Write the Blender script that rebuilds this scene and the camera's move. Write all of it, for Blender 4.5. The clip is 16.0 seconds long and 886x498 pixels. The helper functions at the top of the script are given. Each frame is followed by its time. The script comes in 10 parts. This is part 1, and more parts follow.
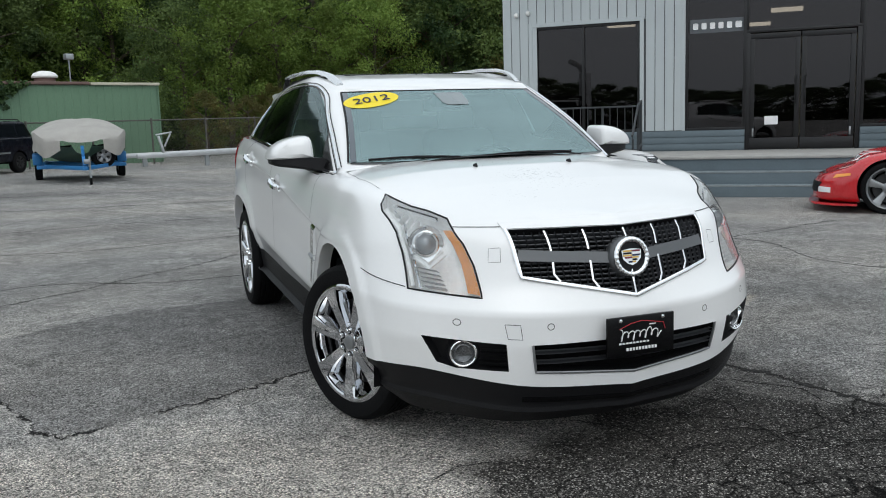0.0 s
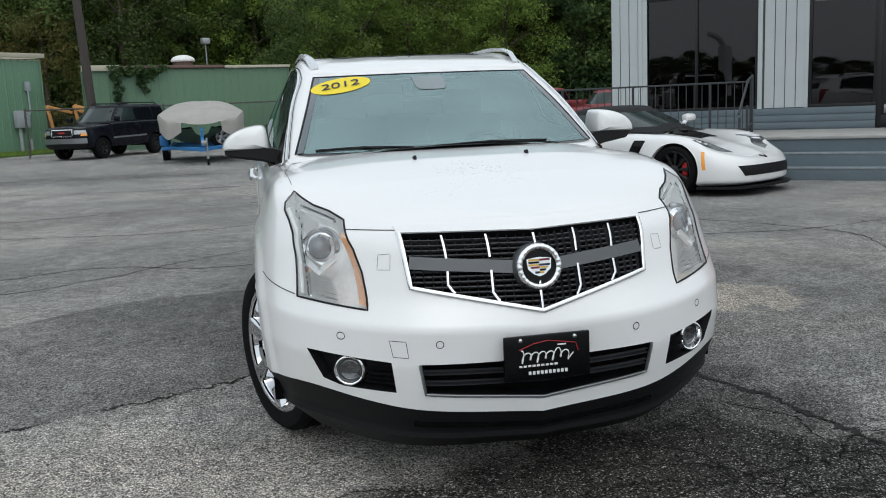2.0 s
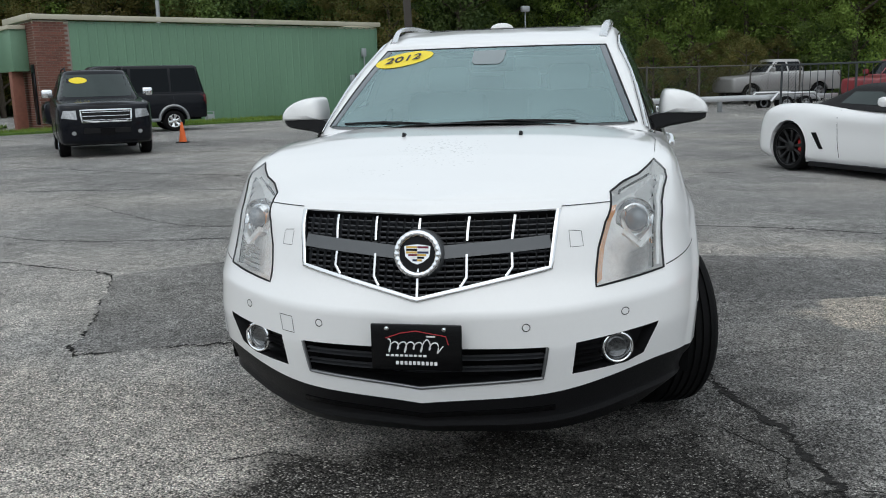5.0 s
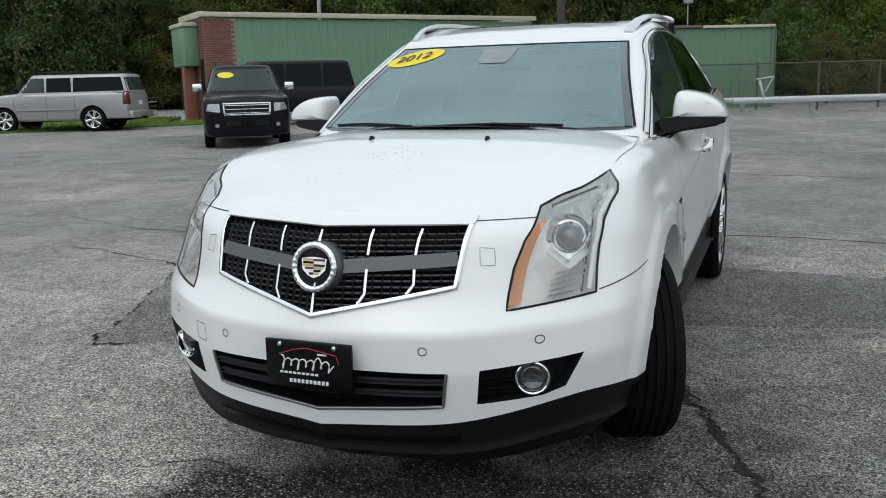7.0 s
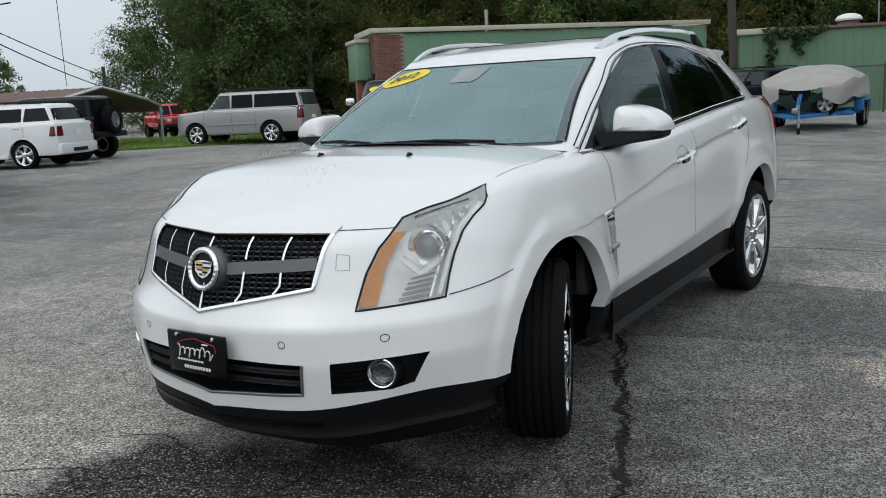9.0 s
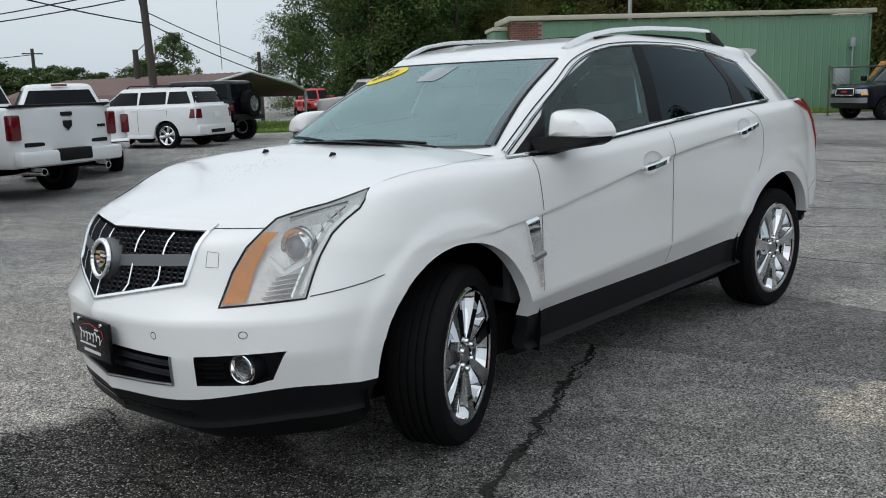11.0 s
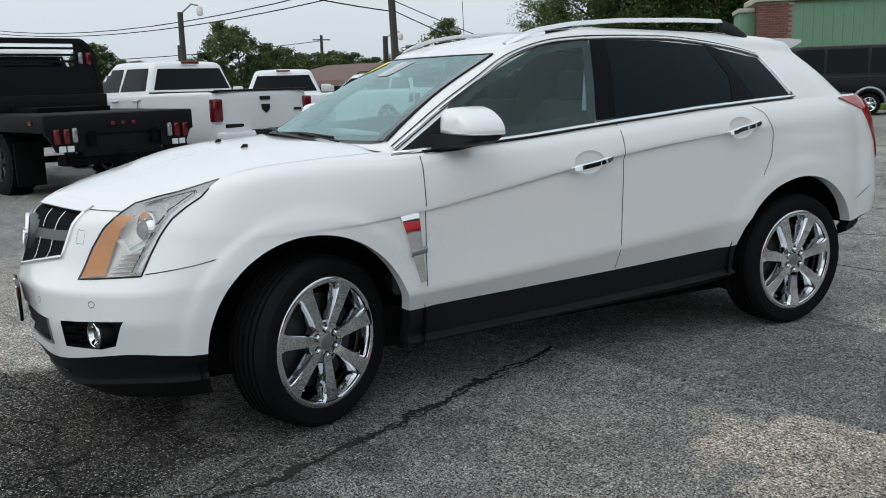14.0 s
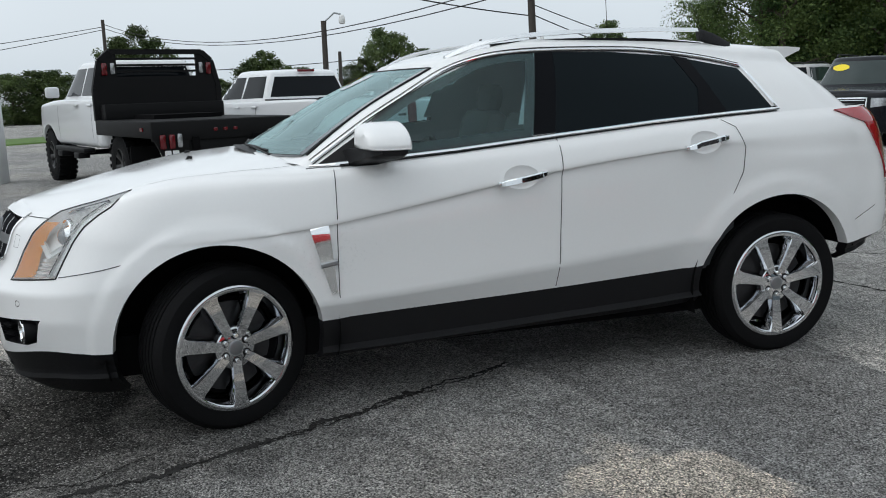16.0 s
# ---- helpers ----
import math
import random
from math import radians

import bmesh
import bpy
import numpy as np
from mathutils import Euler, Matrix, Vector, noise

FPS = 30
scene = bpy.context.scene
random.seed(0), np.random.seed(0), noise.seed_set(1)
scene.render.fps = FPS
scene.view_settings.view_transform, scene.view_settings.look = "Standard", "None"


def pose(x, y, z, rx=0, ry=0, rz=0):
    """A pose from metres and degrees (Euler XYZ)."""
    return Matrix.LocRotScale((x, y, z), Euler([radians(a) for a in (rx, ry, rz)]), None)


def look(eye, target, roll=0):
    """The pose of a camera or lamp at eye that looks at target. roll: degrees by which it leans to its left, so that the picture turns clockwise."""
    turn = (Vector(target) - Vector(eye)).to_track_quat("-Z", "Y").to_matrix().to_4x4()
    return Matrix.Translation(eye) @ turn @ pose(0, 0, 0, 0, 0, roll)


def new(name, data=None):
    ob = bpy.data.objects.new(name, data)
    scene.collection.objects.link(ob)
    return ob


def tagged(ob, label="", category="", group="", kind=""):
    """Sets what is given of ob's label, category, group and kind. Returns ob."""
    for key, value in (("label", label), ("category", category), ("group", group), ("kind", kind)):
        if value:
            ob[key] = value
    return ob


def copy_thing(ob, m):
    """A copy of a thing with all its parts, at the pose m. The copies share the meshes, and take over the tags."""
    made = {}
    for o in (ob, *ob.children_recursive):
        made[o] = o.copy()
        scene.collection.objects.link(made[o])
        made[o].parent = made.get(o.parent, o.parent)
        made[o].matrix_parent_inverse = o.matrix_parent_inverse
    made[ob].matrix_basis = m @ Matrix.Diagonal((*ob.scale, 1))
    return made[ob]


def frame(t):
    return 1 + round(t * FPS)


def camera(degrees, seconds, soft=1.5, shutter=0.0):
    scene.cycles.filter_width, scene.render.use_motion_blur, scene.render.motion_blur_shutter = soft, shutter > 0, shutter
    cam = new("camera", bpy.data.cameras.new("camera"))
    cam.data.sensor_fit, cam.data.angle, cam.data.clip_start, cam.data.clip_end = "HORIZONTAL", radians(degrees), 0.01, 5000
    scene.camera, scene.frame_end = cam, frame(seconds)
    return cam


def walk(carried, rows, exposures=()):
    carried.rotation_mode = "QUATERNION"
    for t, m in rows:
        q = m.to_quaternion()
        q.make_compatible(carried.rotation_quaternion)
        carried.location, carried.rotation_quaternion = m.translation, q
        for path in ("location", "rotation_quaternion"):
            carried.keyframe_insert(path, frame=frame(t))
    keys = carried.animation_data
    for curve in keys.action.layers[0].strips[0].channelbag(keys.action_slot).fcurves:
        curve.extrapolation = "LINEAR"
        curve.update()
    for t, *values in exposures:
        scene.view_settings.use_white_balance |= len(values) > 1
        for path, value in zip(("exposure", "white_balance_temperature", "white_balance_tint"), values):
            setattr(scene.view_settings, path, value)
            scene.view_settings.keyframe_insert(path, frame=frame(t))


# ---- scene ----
cam = camera(53.3, 16.0, soft=1.0)

PATH = [
    (0, (-1.894, -3.934, 1.365), (-1.19, -2.085, 1.075), -1.8),
    (0.5, (-1.631, -3.954, 1.387), (-0.98, -2.088, 1.079), -1.9),
    (1, (-1.4, -3.883, 1.366), (-0.797, -2.0, 1.059), -1.9),
    (1.5, (-1.174, -3.805, 1.382), (-0.641, -1.902, 1.074), -2.2),
    (2, (-0.889, -3.841, 1.377), (-0.505, -1.906, 1.049), -2.5),
    (2.5, (-0.677, -3.873, 1.379), (-0.373, -1.927, 1.029), -2.9),
    (3, (-0.477, -3.839, 1.353), (-0.269, -1.882, 0.996), -1.9),
    (3.5, (-0.23, -3.789, 1.361), (-0.111, -1.826, 0.998), -1.2),
    (4, (0.09, -3.802, 1.357), (0.025, -1.835, 0.999), -1.2),
    (6.5, (1.18, -3.527, 1.38), (0.536, -1.676, 0.981), -1.6),
    (7, (1.368, -3.352, 1.373), (0.635, -1.529, 0.997), -1.4),
    (7.5, (1.587, -3.267, 1.375), (0.759, -1.478, 1.036), -2.0),
    (8, (1.912, -3.24, 1.382), (0.983, -1.5, 1.051), -2.5),
    (10.5, (3.055, -2.632, 1.392), (1.727, -1.181, 1.031), -2.1),
    (11, (3.248, -2.443, 1.41), (1.86, -1.048, 1.052), -1.8),
    (11.5, (3.537, -2.295, 1.416), (2.06, -0.994, 1.061), -1.8),
    (12, (3.766, -2.129, 1.431), (2.221, -0.909, 1.076), -2.0),
    (12.5, (3.882, -1.858, 1.412), (2.282, -0.712, 1.058), -2.0),
    (13, (3.982, -1.632, 1.427), (2.337, -0.553, 1.067), -2.0),
    (13.5, (4.198, -1.408, 1.425), (2.498, -0.421, 1.057), -1.6),
    (14, (4.296, -1.169, 1.42), (2.553, -0.263, 1.044), -1.6),
    (14.5, (4.328, -0.891, 1.431), (2.55, -0.055, 1.06), -1.7),
    (15, (4.456, -0.633, 1.432), (2.631, 0.101, 1.071), -2.0),
    (15.5, (4.637, -0.403, 1.463), (2.778, 0.241, 1.101), -2.1),
    (16, (4.722, -0.157, 1.438), (2.838, 0.41, 1.08), -1.9),
]
walk(cam, [(t, look(eye, target, roll)) for t, eye, target, roll in PATH], [(0.0, 0.12), (1.5, 0.06), (3.0, 0.02), (7.0, 0.03), (8.0, -0.05), (11.0, -0.04), (13.0, 0.0), (16.0, 0.02)])

# ---------------------------------------------------------------- world, light
world = bpy.data.worlds.new("overcast_sky")
scene.world = world
world.use_nodes = True
wn, wl = world.node_tree.nodes, world.node_tree.links
wn.clear()
sky = wn.new("ShaderNodeTexSky")
sky.sky_type, sky.sun_disc = "NISHITA", False
sky.sun_elevation, sky.sun_rotation = radians(50), radians(200)
sky.dust_density, sky.air_density, sky.ozone_density = 4.0, 1.0, 1.0
grey = wn.new("ShaderNodeHueSaturation")
grey.inputs["Saturation"].default_value = 0.10
cover = wn.new("ShaderNodeMix")
cover.data_type = "RGBA"
cover.inputs["Factor"].default_value = 0.72
cover.inputs["B"].default_value = (6.70, 7.55, 8.25, 1)
cloud_at = wn.new("ShaderNodeTexCoord")
cloud = wn.new("ShaderNodeTexNoise")
cloud.inputs["Scale"].default_value, cloud.inputs["Detail"].default_value = 2.2, 5.0
cloud_ramp = wn.new("ShaderNodeMapRange")
cloud_ramp.inputs["To Min"].default_value, cloud_ramp.inputs["To Max"].default_value = 0.88, 1.10
cloud_mul = wn.new("ShaderNodeMix")
cloud_mul.data_type, cloud_mul.blend_type = "RGBA", "MULTIPLY"
cloud_mul.inputs["Factor"].default_value = 1.0
bg = wn.new("ShaderNodeBackground")
bg.inputs["Strength"].default_value = 0.132
wout = wn.new("ShaderNodeOutputWorld")
wl.new(sky.outputs[0], grey.inputs["Color"])
wl.new(grey.outputs[0], cover.inputs["A"])
wl.new(cloud_at.outputs["Generated"], cloud.inputs["Vector"])
wl.new(cloud.outputs[0], cloud_ramp.inputs["Value"])
wl.new(cover.outputs["Result"], cloud_mul.inputs["A"])
wl.new(cloud_ramp.outputs[0], cloud_mul.inputs["B"])
up = wn.new("ShaderNodeSeparateXYZ")
dome = wn.new("ShaderNodeMapRange")
dome.inputs["From Min"].default_value, dome.inputs["From Max"].default_value = 0.0, 0.8
dome.inputs["To Min"].default_value, dome.inputs["To Max"].default_value = 0.90, 1.04
dome_mul = wn.new("ShaderNodeMix")
dome_mul.data_type, dome_mul.blend_type = "RGBA", "MULTIPLY"
dome_mul.inputs["Factor"].default_value = 1.0
wl.new(cloud_at.outputs["Generated"], up.inputs[0])
wl.new(up.outputs["Z"], dome.inputs["Value"])
wl.new(cloud_mul.outputs["Result"], dome_mul.inputs["A"])
wl.new(dome.outputs[0], dome_mul.inputs["B"])
wl.new(dome_mul.outputs["Result"], bg.inputs["Color"])
wl.new(bg.outputs[0], wout.inputs["Surface"])

sun = new("sun", bpy.data.lights.new("sun", "SUN"))
sun.data.energy, sun.data.angle, sun.data.color = 0.45, radians(75), (1.0, 0.97, 0.93)
sun.matrix_world = look((4, -8, 14), (0, 0, 0))


# ---------------------------------------------------------------- materials
def material(name, colour, rough=0.5, metal=0.0, vary=0.12, scale=6.0, grain=0.0, grain_scale=80.0, coat=0.0, spec=0.5, object_random=0.0, stretch=(1, 1, 1), coord="Object"):
    """Principled surface with two scales of variation in colour and gloss and a fine relief."""
    m = bpy.data.materials.new(name)
    m.use_nodes = True
    n, l = m.node_tree.nodes, m.node_tree.links
    p = n["Principled BSDF"]
    p.inputs["Metallic"].default_value, p.inputs["Roughness"].default_value = metal, rough
    p.inputs["Coat Weight"].default_value, p.inputs["Coat Roughness"].default_value = coat, 0.03
    p.inputs["Specular IOR Level"].default_value = spec
    at = n.new("ShaderNodeTexCoord")
    mp = n.new("ShaderNodeMapping")
    mp.inputs["Scale"].default_value = stretch
    l.new(at.outputs[coord], mp.inputs["Vector"])
    big = n.new("ShaderNodeTexNoise")
    big.inputs["Scale"].default_value, big.inputs["Detail"].default_value = scale, 6.0
    fine = n.new("ShaderNodeTexNoise")
    fine.inputs["Scale"].default_value, fine.inputs["Detail"].default_value = grain_scale, 3.0
    l.new(mp.outputs[0], big.inputs["Vector"])
    l.new(mp.outputs[0], fine.inputs["Vector"])
    mixed = n.new("ShaderNodeMath")
    mixed.operation = "MULTIPLY_ADD"
    mixed.inputs[1].default_value, mixed.inputs[2].default_value = 0.4, 0.0
    l.new(fine.outputs[0], mixed.inputs[0])
    add = n.new("ShaderNodeMath")
    add.operation = "MULTIPLY_ADD"
    add.inputs[1].default_value = 0.6
    l.new(big.outputs[0], add.inputs[0])
    l.new(mixed.outputs[0], add.inputs[2])
    rng = n.new("ShaderNodeMapRange")
    rng.inputs["From Min"].default_value, rng.inputs["From Max"].default_value = 0.3, 0.7
    rng.inputs["To Min"].default_value, rng.inputs["To Max"].default_value = 1 - vary, 1 + vary
    l.new(add.outputs[0], rng.inputs["Value"])
    value = rng.outputs[0]
    if object_random:
        info = n.new("ShaderNodeObjectInfo")
        r2 = n.new("ShaderNodeMapRange")
        r2.inputs["To Min"].default_value, r2.inputs["To Max"].default_value = 1 - object_random, 1 + object_random
        l.new(info.outputs["Random"], r2.inputs["Value"])
        mm = n.new("ShaderNodeMath")
        mm.operation = "MULTIPLY"
        l.new(value, mm.inputs[0])
        l.new(r2.outputs[0], mm.inputs[1])
        value = mm.outputs[0]
    tint = n.new("ShaderNodeVectorMath")
    tint.operation = "SCALE"
    tint.inputs[0].default_value = colour[:3]
    l.new(value, tint.inputs["Scale"])
    l.new(tint.outputs[0], p.inputs["Base Color"])
    rr = n.new("ShaderNodeMapRange")
    rr.inputs["To Min"].default_value, rr.inputs["To Max"].default_value = max(0.0, rough - 0.06 * (rough > 0.1)), min(1.0, rough + 0.10 * (rough > 0.1))
    l.new(add.outputs[0], rr.inputs["Value"])
    l.new(rr.outputs[0], p.inputs["Roughness"])
    if grain:
        b = n.new("ShaderNodeBump")
        b.inputs["Strength"].default_value, b.inputs["Distance"].default_value = grain, 0.01
        l.new(fine.outputs[0], b.inputs["Height"])
        l.new(b.outputs[0], p.inputs["Normal"])
    return m


def glass(name, tint, gloss_ior=1.7, veil=0.0, rough=0.0, sheen=(1, 1, 1), veil_tint=(0.46, 0.64, 0.64)):
    """Sheet glass: tinted see-through with a Fresnel gloss; veil paints reflected or inner light into it."""
    m = bpy.data.materials.new(name)
    m.use_nodes = True
    n, l = m.node_tree.nodes, m.node_tree.links
    n.clear()
    out = n.new("ShaderNodeOutputMaterial")
    see = n.new("ShaderNodeBsdfTransparent")
    see.inputs[0].default_value = (*tint, 1)
    gl = n.new("ShaderNodeBsdfGlossy")
    gl.inputs["Roughness"].default_value = rough
    gl.inputs[0].default_value = (*sheen, 1)
    fr = n.new("ShaderNodeFresnel")
    fr.inputs["IOR"].default_value = gloss_ior
    mix = n.new("ShaderNodeMixShader")
    l.new(fr.outputs[0], mix.inputs[0])
    l.new(see.outputs[0], mix.inputs[1])
    l.new(gl.outputs[0], mix.inputs[2])
    last = mix
    # diffuse share that paints sky sheen or inner brightness into the glass
    if veil:
        df = n.new("ShaderNodeBsdfDiffuse")
        df.inputs[0].default_value = (*veil_tint, 1)
        noise_tex = n.new("ShaderNodeTexNoise")
        noise_tex.inputs["Scale"].default_value = 5.0
        sc = n.new("ShaderNodeMath")
        sc.operation = "MULTIPLY"
        sc.inputs[1].default_value = veil * 2
        l.new(noise_tex.outputs[0], sc.inputs[0])
        last = n.new("ShaderNodeMixShader")
        l.new(sc.outputs[0], last.inputs[0])
        l.new(mix.outputs[0], last.inputs[1])
        l.new(df.outputs[0], last.inputs[2])
    l.new(last.outputs[0], out.inputs["Surface"])
    return m


def emitter(name, colour, strength):
    m = bpy.data.materials.new(name)
    m.use_nodes = True
    p = m.node_tree.nodes["Principled BSDF"]
    p.inputs["Emission Color"].default_value, p.inputs["Emission Strength"].default_value = (*colour, 1), strength
    return m


M_WHITE = material("pearl_white_paint", (0.83, 0.83, 0.825), 0.28, 0, 0.015, 1.2, coat=1.0)
M_WHITE.node_tree.nodes["Principled BSDF"].inputs["Coat Roughness"].default_value = 0.10
M_WHITE2 = material("white_truck_paint", (0.76, 0.77, 0.78), 0.3, 0, 0.03, 1.2, coat=0.8)
M_BLACKPAINT = material("black_paint", (0.004, 0.005, 0.008), 0.2, 0, 0.2, 2, coat=0.12, spec=0.2)
M_NAVY = material("dark_navy_paint", (0.004, 0.0055, 0.010), 0.25, 0, 0.2, 2, coat=0.08, spec=0.16)
M_SILVER = material("champagne_silver_paint", (0.40, 0.395, 0.39), 0.35, 0.5, 0.05, 2, coat=0.8)
M_RED = material("red_paint", (0.55, 0.012, 0.018), 0.25, 0, 0.05, 2, coat=1.0)
M_DARKRED = material("faded_red_paint", (0.21, 0.026, 0.032), 0.4, 0, 0.1, 2, coat=0.4)
M_TRIM = material("black_trim_plastic", (0.008, 0.008, 0.009), 0.5, 0, 0.15, 3, 0.15, 220, spec=0.22)
M_GLOSSBLACK = material("gloss_black_trim", (0.003, 0.003, 0.0035), 0.2, 0, 0.1, 3, coat=0.0, spec=0.22)
M_WELL = material("wheel_well_liner", (0.004, 0.004, 0.0045), 0.9, 0, 0.2, 5, spec=0.1)
M_SEAM = material("panel_gap", (0.02, 0.02, 0.022), 0.8, 0, 0.1)
M_TYRE = material("tyre_rubber", (0.006, 0.006, 0.0065), 0.75, 0, 0.25, 4, 0.25, 160, spec=0.12)
M_CHROME = material("chrome", (0.86, 0.87, 0.88), 0.05, 1.0, 0.02, 4)
M_SATIN = material("satin_silver", (0.33, 0.34, 0.35), 0.35, 0.9, 0.05, 4)
M_BRUSHED = material("grey_metal_bar", (0.13, 0.135, 0.14), 0.4, 0.6, 0.05, 4)
M_ALU = material("aluminium", (0.62, 0.63, 0.64), 0.35, 0.9, 0.1, 3, 0.05)
M_RIMBLACK = material("black_rim", (0.012, 0.012, 0.013), 0.3, 0.3, 0.1)
M_DISC = material("brake_disc_steel", (0.05, 0.05, 0.052), 0.5, 0.6, 0.2, 12)
M_CALIPER = material("red_caliper", (0.5, 0.02, 0.02), 0.4)
M_LAMPBODY = material("headlamp_bowl", (0.93, 0.94, 0.94), 0.22, 0.05, 0.14, 18, 0.5, 60)
M_LAMPDARK = material("projector_glass", (0.20, 0.22, 0.24), 0.06, 0.3, 0.1, coat=1.0)
M_AMBER = material("amber_reflector", (0.98, 0.36, 0.03), 0.3, 0, 0.1, 30, coat=1.0)
M_TAIL = material("red_tail_lens", (0.34, 0.008, 0.015), 0.1, 0, 0.15, 14, coat=1.0)
M_CLEAR = material("clear_lens", (0.94, 0.95, 0.95), 0.1, 0.0, 0.06, 25, coat=1.0)
M_YELLOW = material("yellow_sticker", (0.85, 0.66, 0.02), 0.5, 0, 0.03)
M_NAVYINK = material("navy_print", (0.01, 0.015, 0.06), 0.6)
M_WHITEINK = material("white_print", (0.8, 0.8, 0.8), 0.6)
M_REDINK = material("red_print", (0.45, 0.02, 0.03), 0.6)
M_GOLD = material("gold_enamel", (0.62, 0.40, 0.10), 0.3, 0.5)
M_MAROON = material("maroon_enamel", (0.16, 0.01, 0.03), 0.3)
M_INTERIOR = material("dark_grey_interior", (0.05, 0.053, 0.055), 0.8, 0, 0.2, 5, 0.1)
M_SEAT = material("grey_leather", (0.32, 0.33, 0.33), 0.6, 0, 0.1, 5, 0.2)
M_SOFTTOP = material("black_canvas", (0.012, 0.012, 0.013), 0.9, 0, 0.2, 8, 0.3, 300)
M_WINDSHIELD = glass("windshield_glass", (0.58, 0.74, 0.73), 3.3, 0.13, 0.0, (0.74, 0.96, 0.97))
M_SIDEGLASS = glass("side_glass", (0.52, 0.68, 0.69), 1.42, 0.035, 0.0, (0.85, 1.0, 1.0))
M_PRIVACY = glass("privacy_glass", (0.02, 0.02, 0.022), 1.27, 0.0, 0.0, (0.72, 0.90, 1.0))
# its pale veil paints a brighter lamp bowl into the lens
M_LENS = glass("headlamp_lens", (0.95, 0.96, 0.96), 1.45, 0.085, 0.0, (1, 1, 1), (0.93, 0.94, 0.94))
M_OFFICEGLASS = glass("office_tinted_glass", (0.135, 0.138, 0.145), 1.52, 0.0, 0.0, (1.0, 0.95, 0.97))
M_GREEN = material("green_sheet_metal", (0.150, 0.275, 0.180), 0.5, 0, 0.10, 0.6, 0.05, 30, stretch=(1, 1, 0.35))
M_GREENOLD = material("old_green_sheet_metal", (0.120, 0.215, 0.135), 0.5, 0, 0.14, 0.6, 0.05, 30, stretch=(1, 1, 0.35))
M_FENCE = material("rusty_fence_wire", (0.10, 0.095, 0.085), 0.7, 0.3, 0.2, 6)
M_METER = material("grey_meter_enamel", (0.36, 0.39, 0.41), 0.5, 0, 0.08, 4)
M_CREAM = material("cream_metal_trim", (0.50, 0.47, 0.37), 0.5, 0, 0.12, 2)
M_BRICK = material("brown_brick", (0.21, 0.085, 0.06), 0.85, 0, 0.2, 9, 0.5, 60, object_random=0.25)
M_MORTAR = material("mortar", (0.30, 0.26, 0.23), 0.9, 0, 0.15, 8, 0.3)
M_SIDING = material("light_grey_siding", (0.46, 0.50, 0.51), 0.55, 0, 0.06, 1.5, 0.06, 60)
# dark backing: the shade in the gaps between siding boards, put into its colour
M_GROOVE = material("dark_groove_backing", (0.10, 0.105, 0.11), 0.85, 0, 0.2, 3)
M_SLATEPALE = material("pale_slate_blue_edge", (0.25, 0.28, 0.29), 0.75, 0, 0.25, 9, 0.2, 50)
M_SLATE = material("slate_blue_masonry_paint", (0.115, 0.15, 0.17), 0.6, 0, 0.12, 3, 0.25, 40)
M_LANDING = material("worn_concrete_landing", (0.36, 0.35, 0.33), 0.85, 0, 0.2, 4, 0.3)
M_FRAME = material("black_window_frame", (0.02, 0.02, 0.021), 0.4, 0.4, 0.1)
M_RAIL = material("grey_painted_rail", (0.05, 0.056, 0.06), 0.5, 0.3, 0.1)
M_OFFICE_IN = material("office_interior", (0.055, 0.05, 0.048), 0.85, 0, 0.15, 1.5)
M_TARP = material("grey_boat_cover", (0.36, 0.345, 0.32), 0.85, 0, 0.14, 2.5, 0.4, 30)
M_POWDER = material("black_powder_coat", (0.006, 0.006, 0.0065), 0.6, 0, 0.2, 3, 0.1, 120, spec=0.18)
M_BLUE = material("blue_trailer_paint", (0.02, 0.17, 0.42), 0.45, 0, 0.15, 4)
M_HULL = material("dark_green_hull", (0.05, 0.10, 0.07), 0.4, 0, 0.1, 3)
M_GALV = material("galvanised_steel", (0.36, 0.38, 0.39), 0.5, 0.7, 0.15, 5)
M_WOOD = material("weathered_pole_wood", (0.062, 0.054, 0.047), 0.9, 0, 0.25, 5, 0.6, 40, stretch=(1, 1, 0.1))
M_BARK = material("bark", (0.075, 0.06, 0.045), 0.95, 0, 0.3, 6, 0.8, 30)
M_RUST = material("rust_brown_roof", (0.16, 0.10, 0.085), 0.7, 0, 0.2, 1.5, 0.1, 30)
M_ORANGE = material("orange_plastic", (0.75, 0.13, 0.02), 0.6, 0, 0.08)
M_EXCAV = material("orange_machine_paint", (0.62, 0.30, 0.09), 0.6, 0, 0.2)
M_CABLE = material("black_cable", (0.02, 0.02, 0.02), 0.8)
M_WHITEWALL = material("white_stucco", (0.70, 0.71, 0.71), 0.8, 0, 0.08, 2, 0.2)
M_CUPOLA = material("white_vent_cap", (0.78, 0.78, 0.76), 0.5)


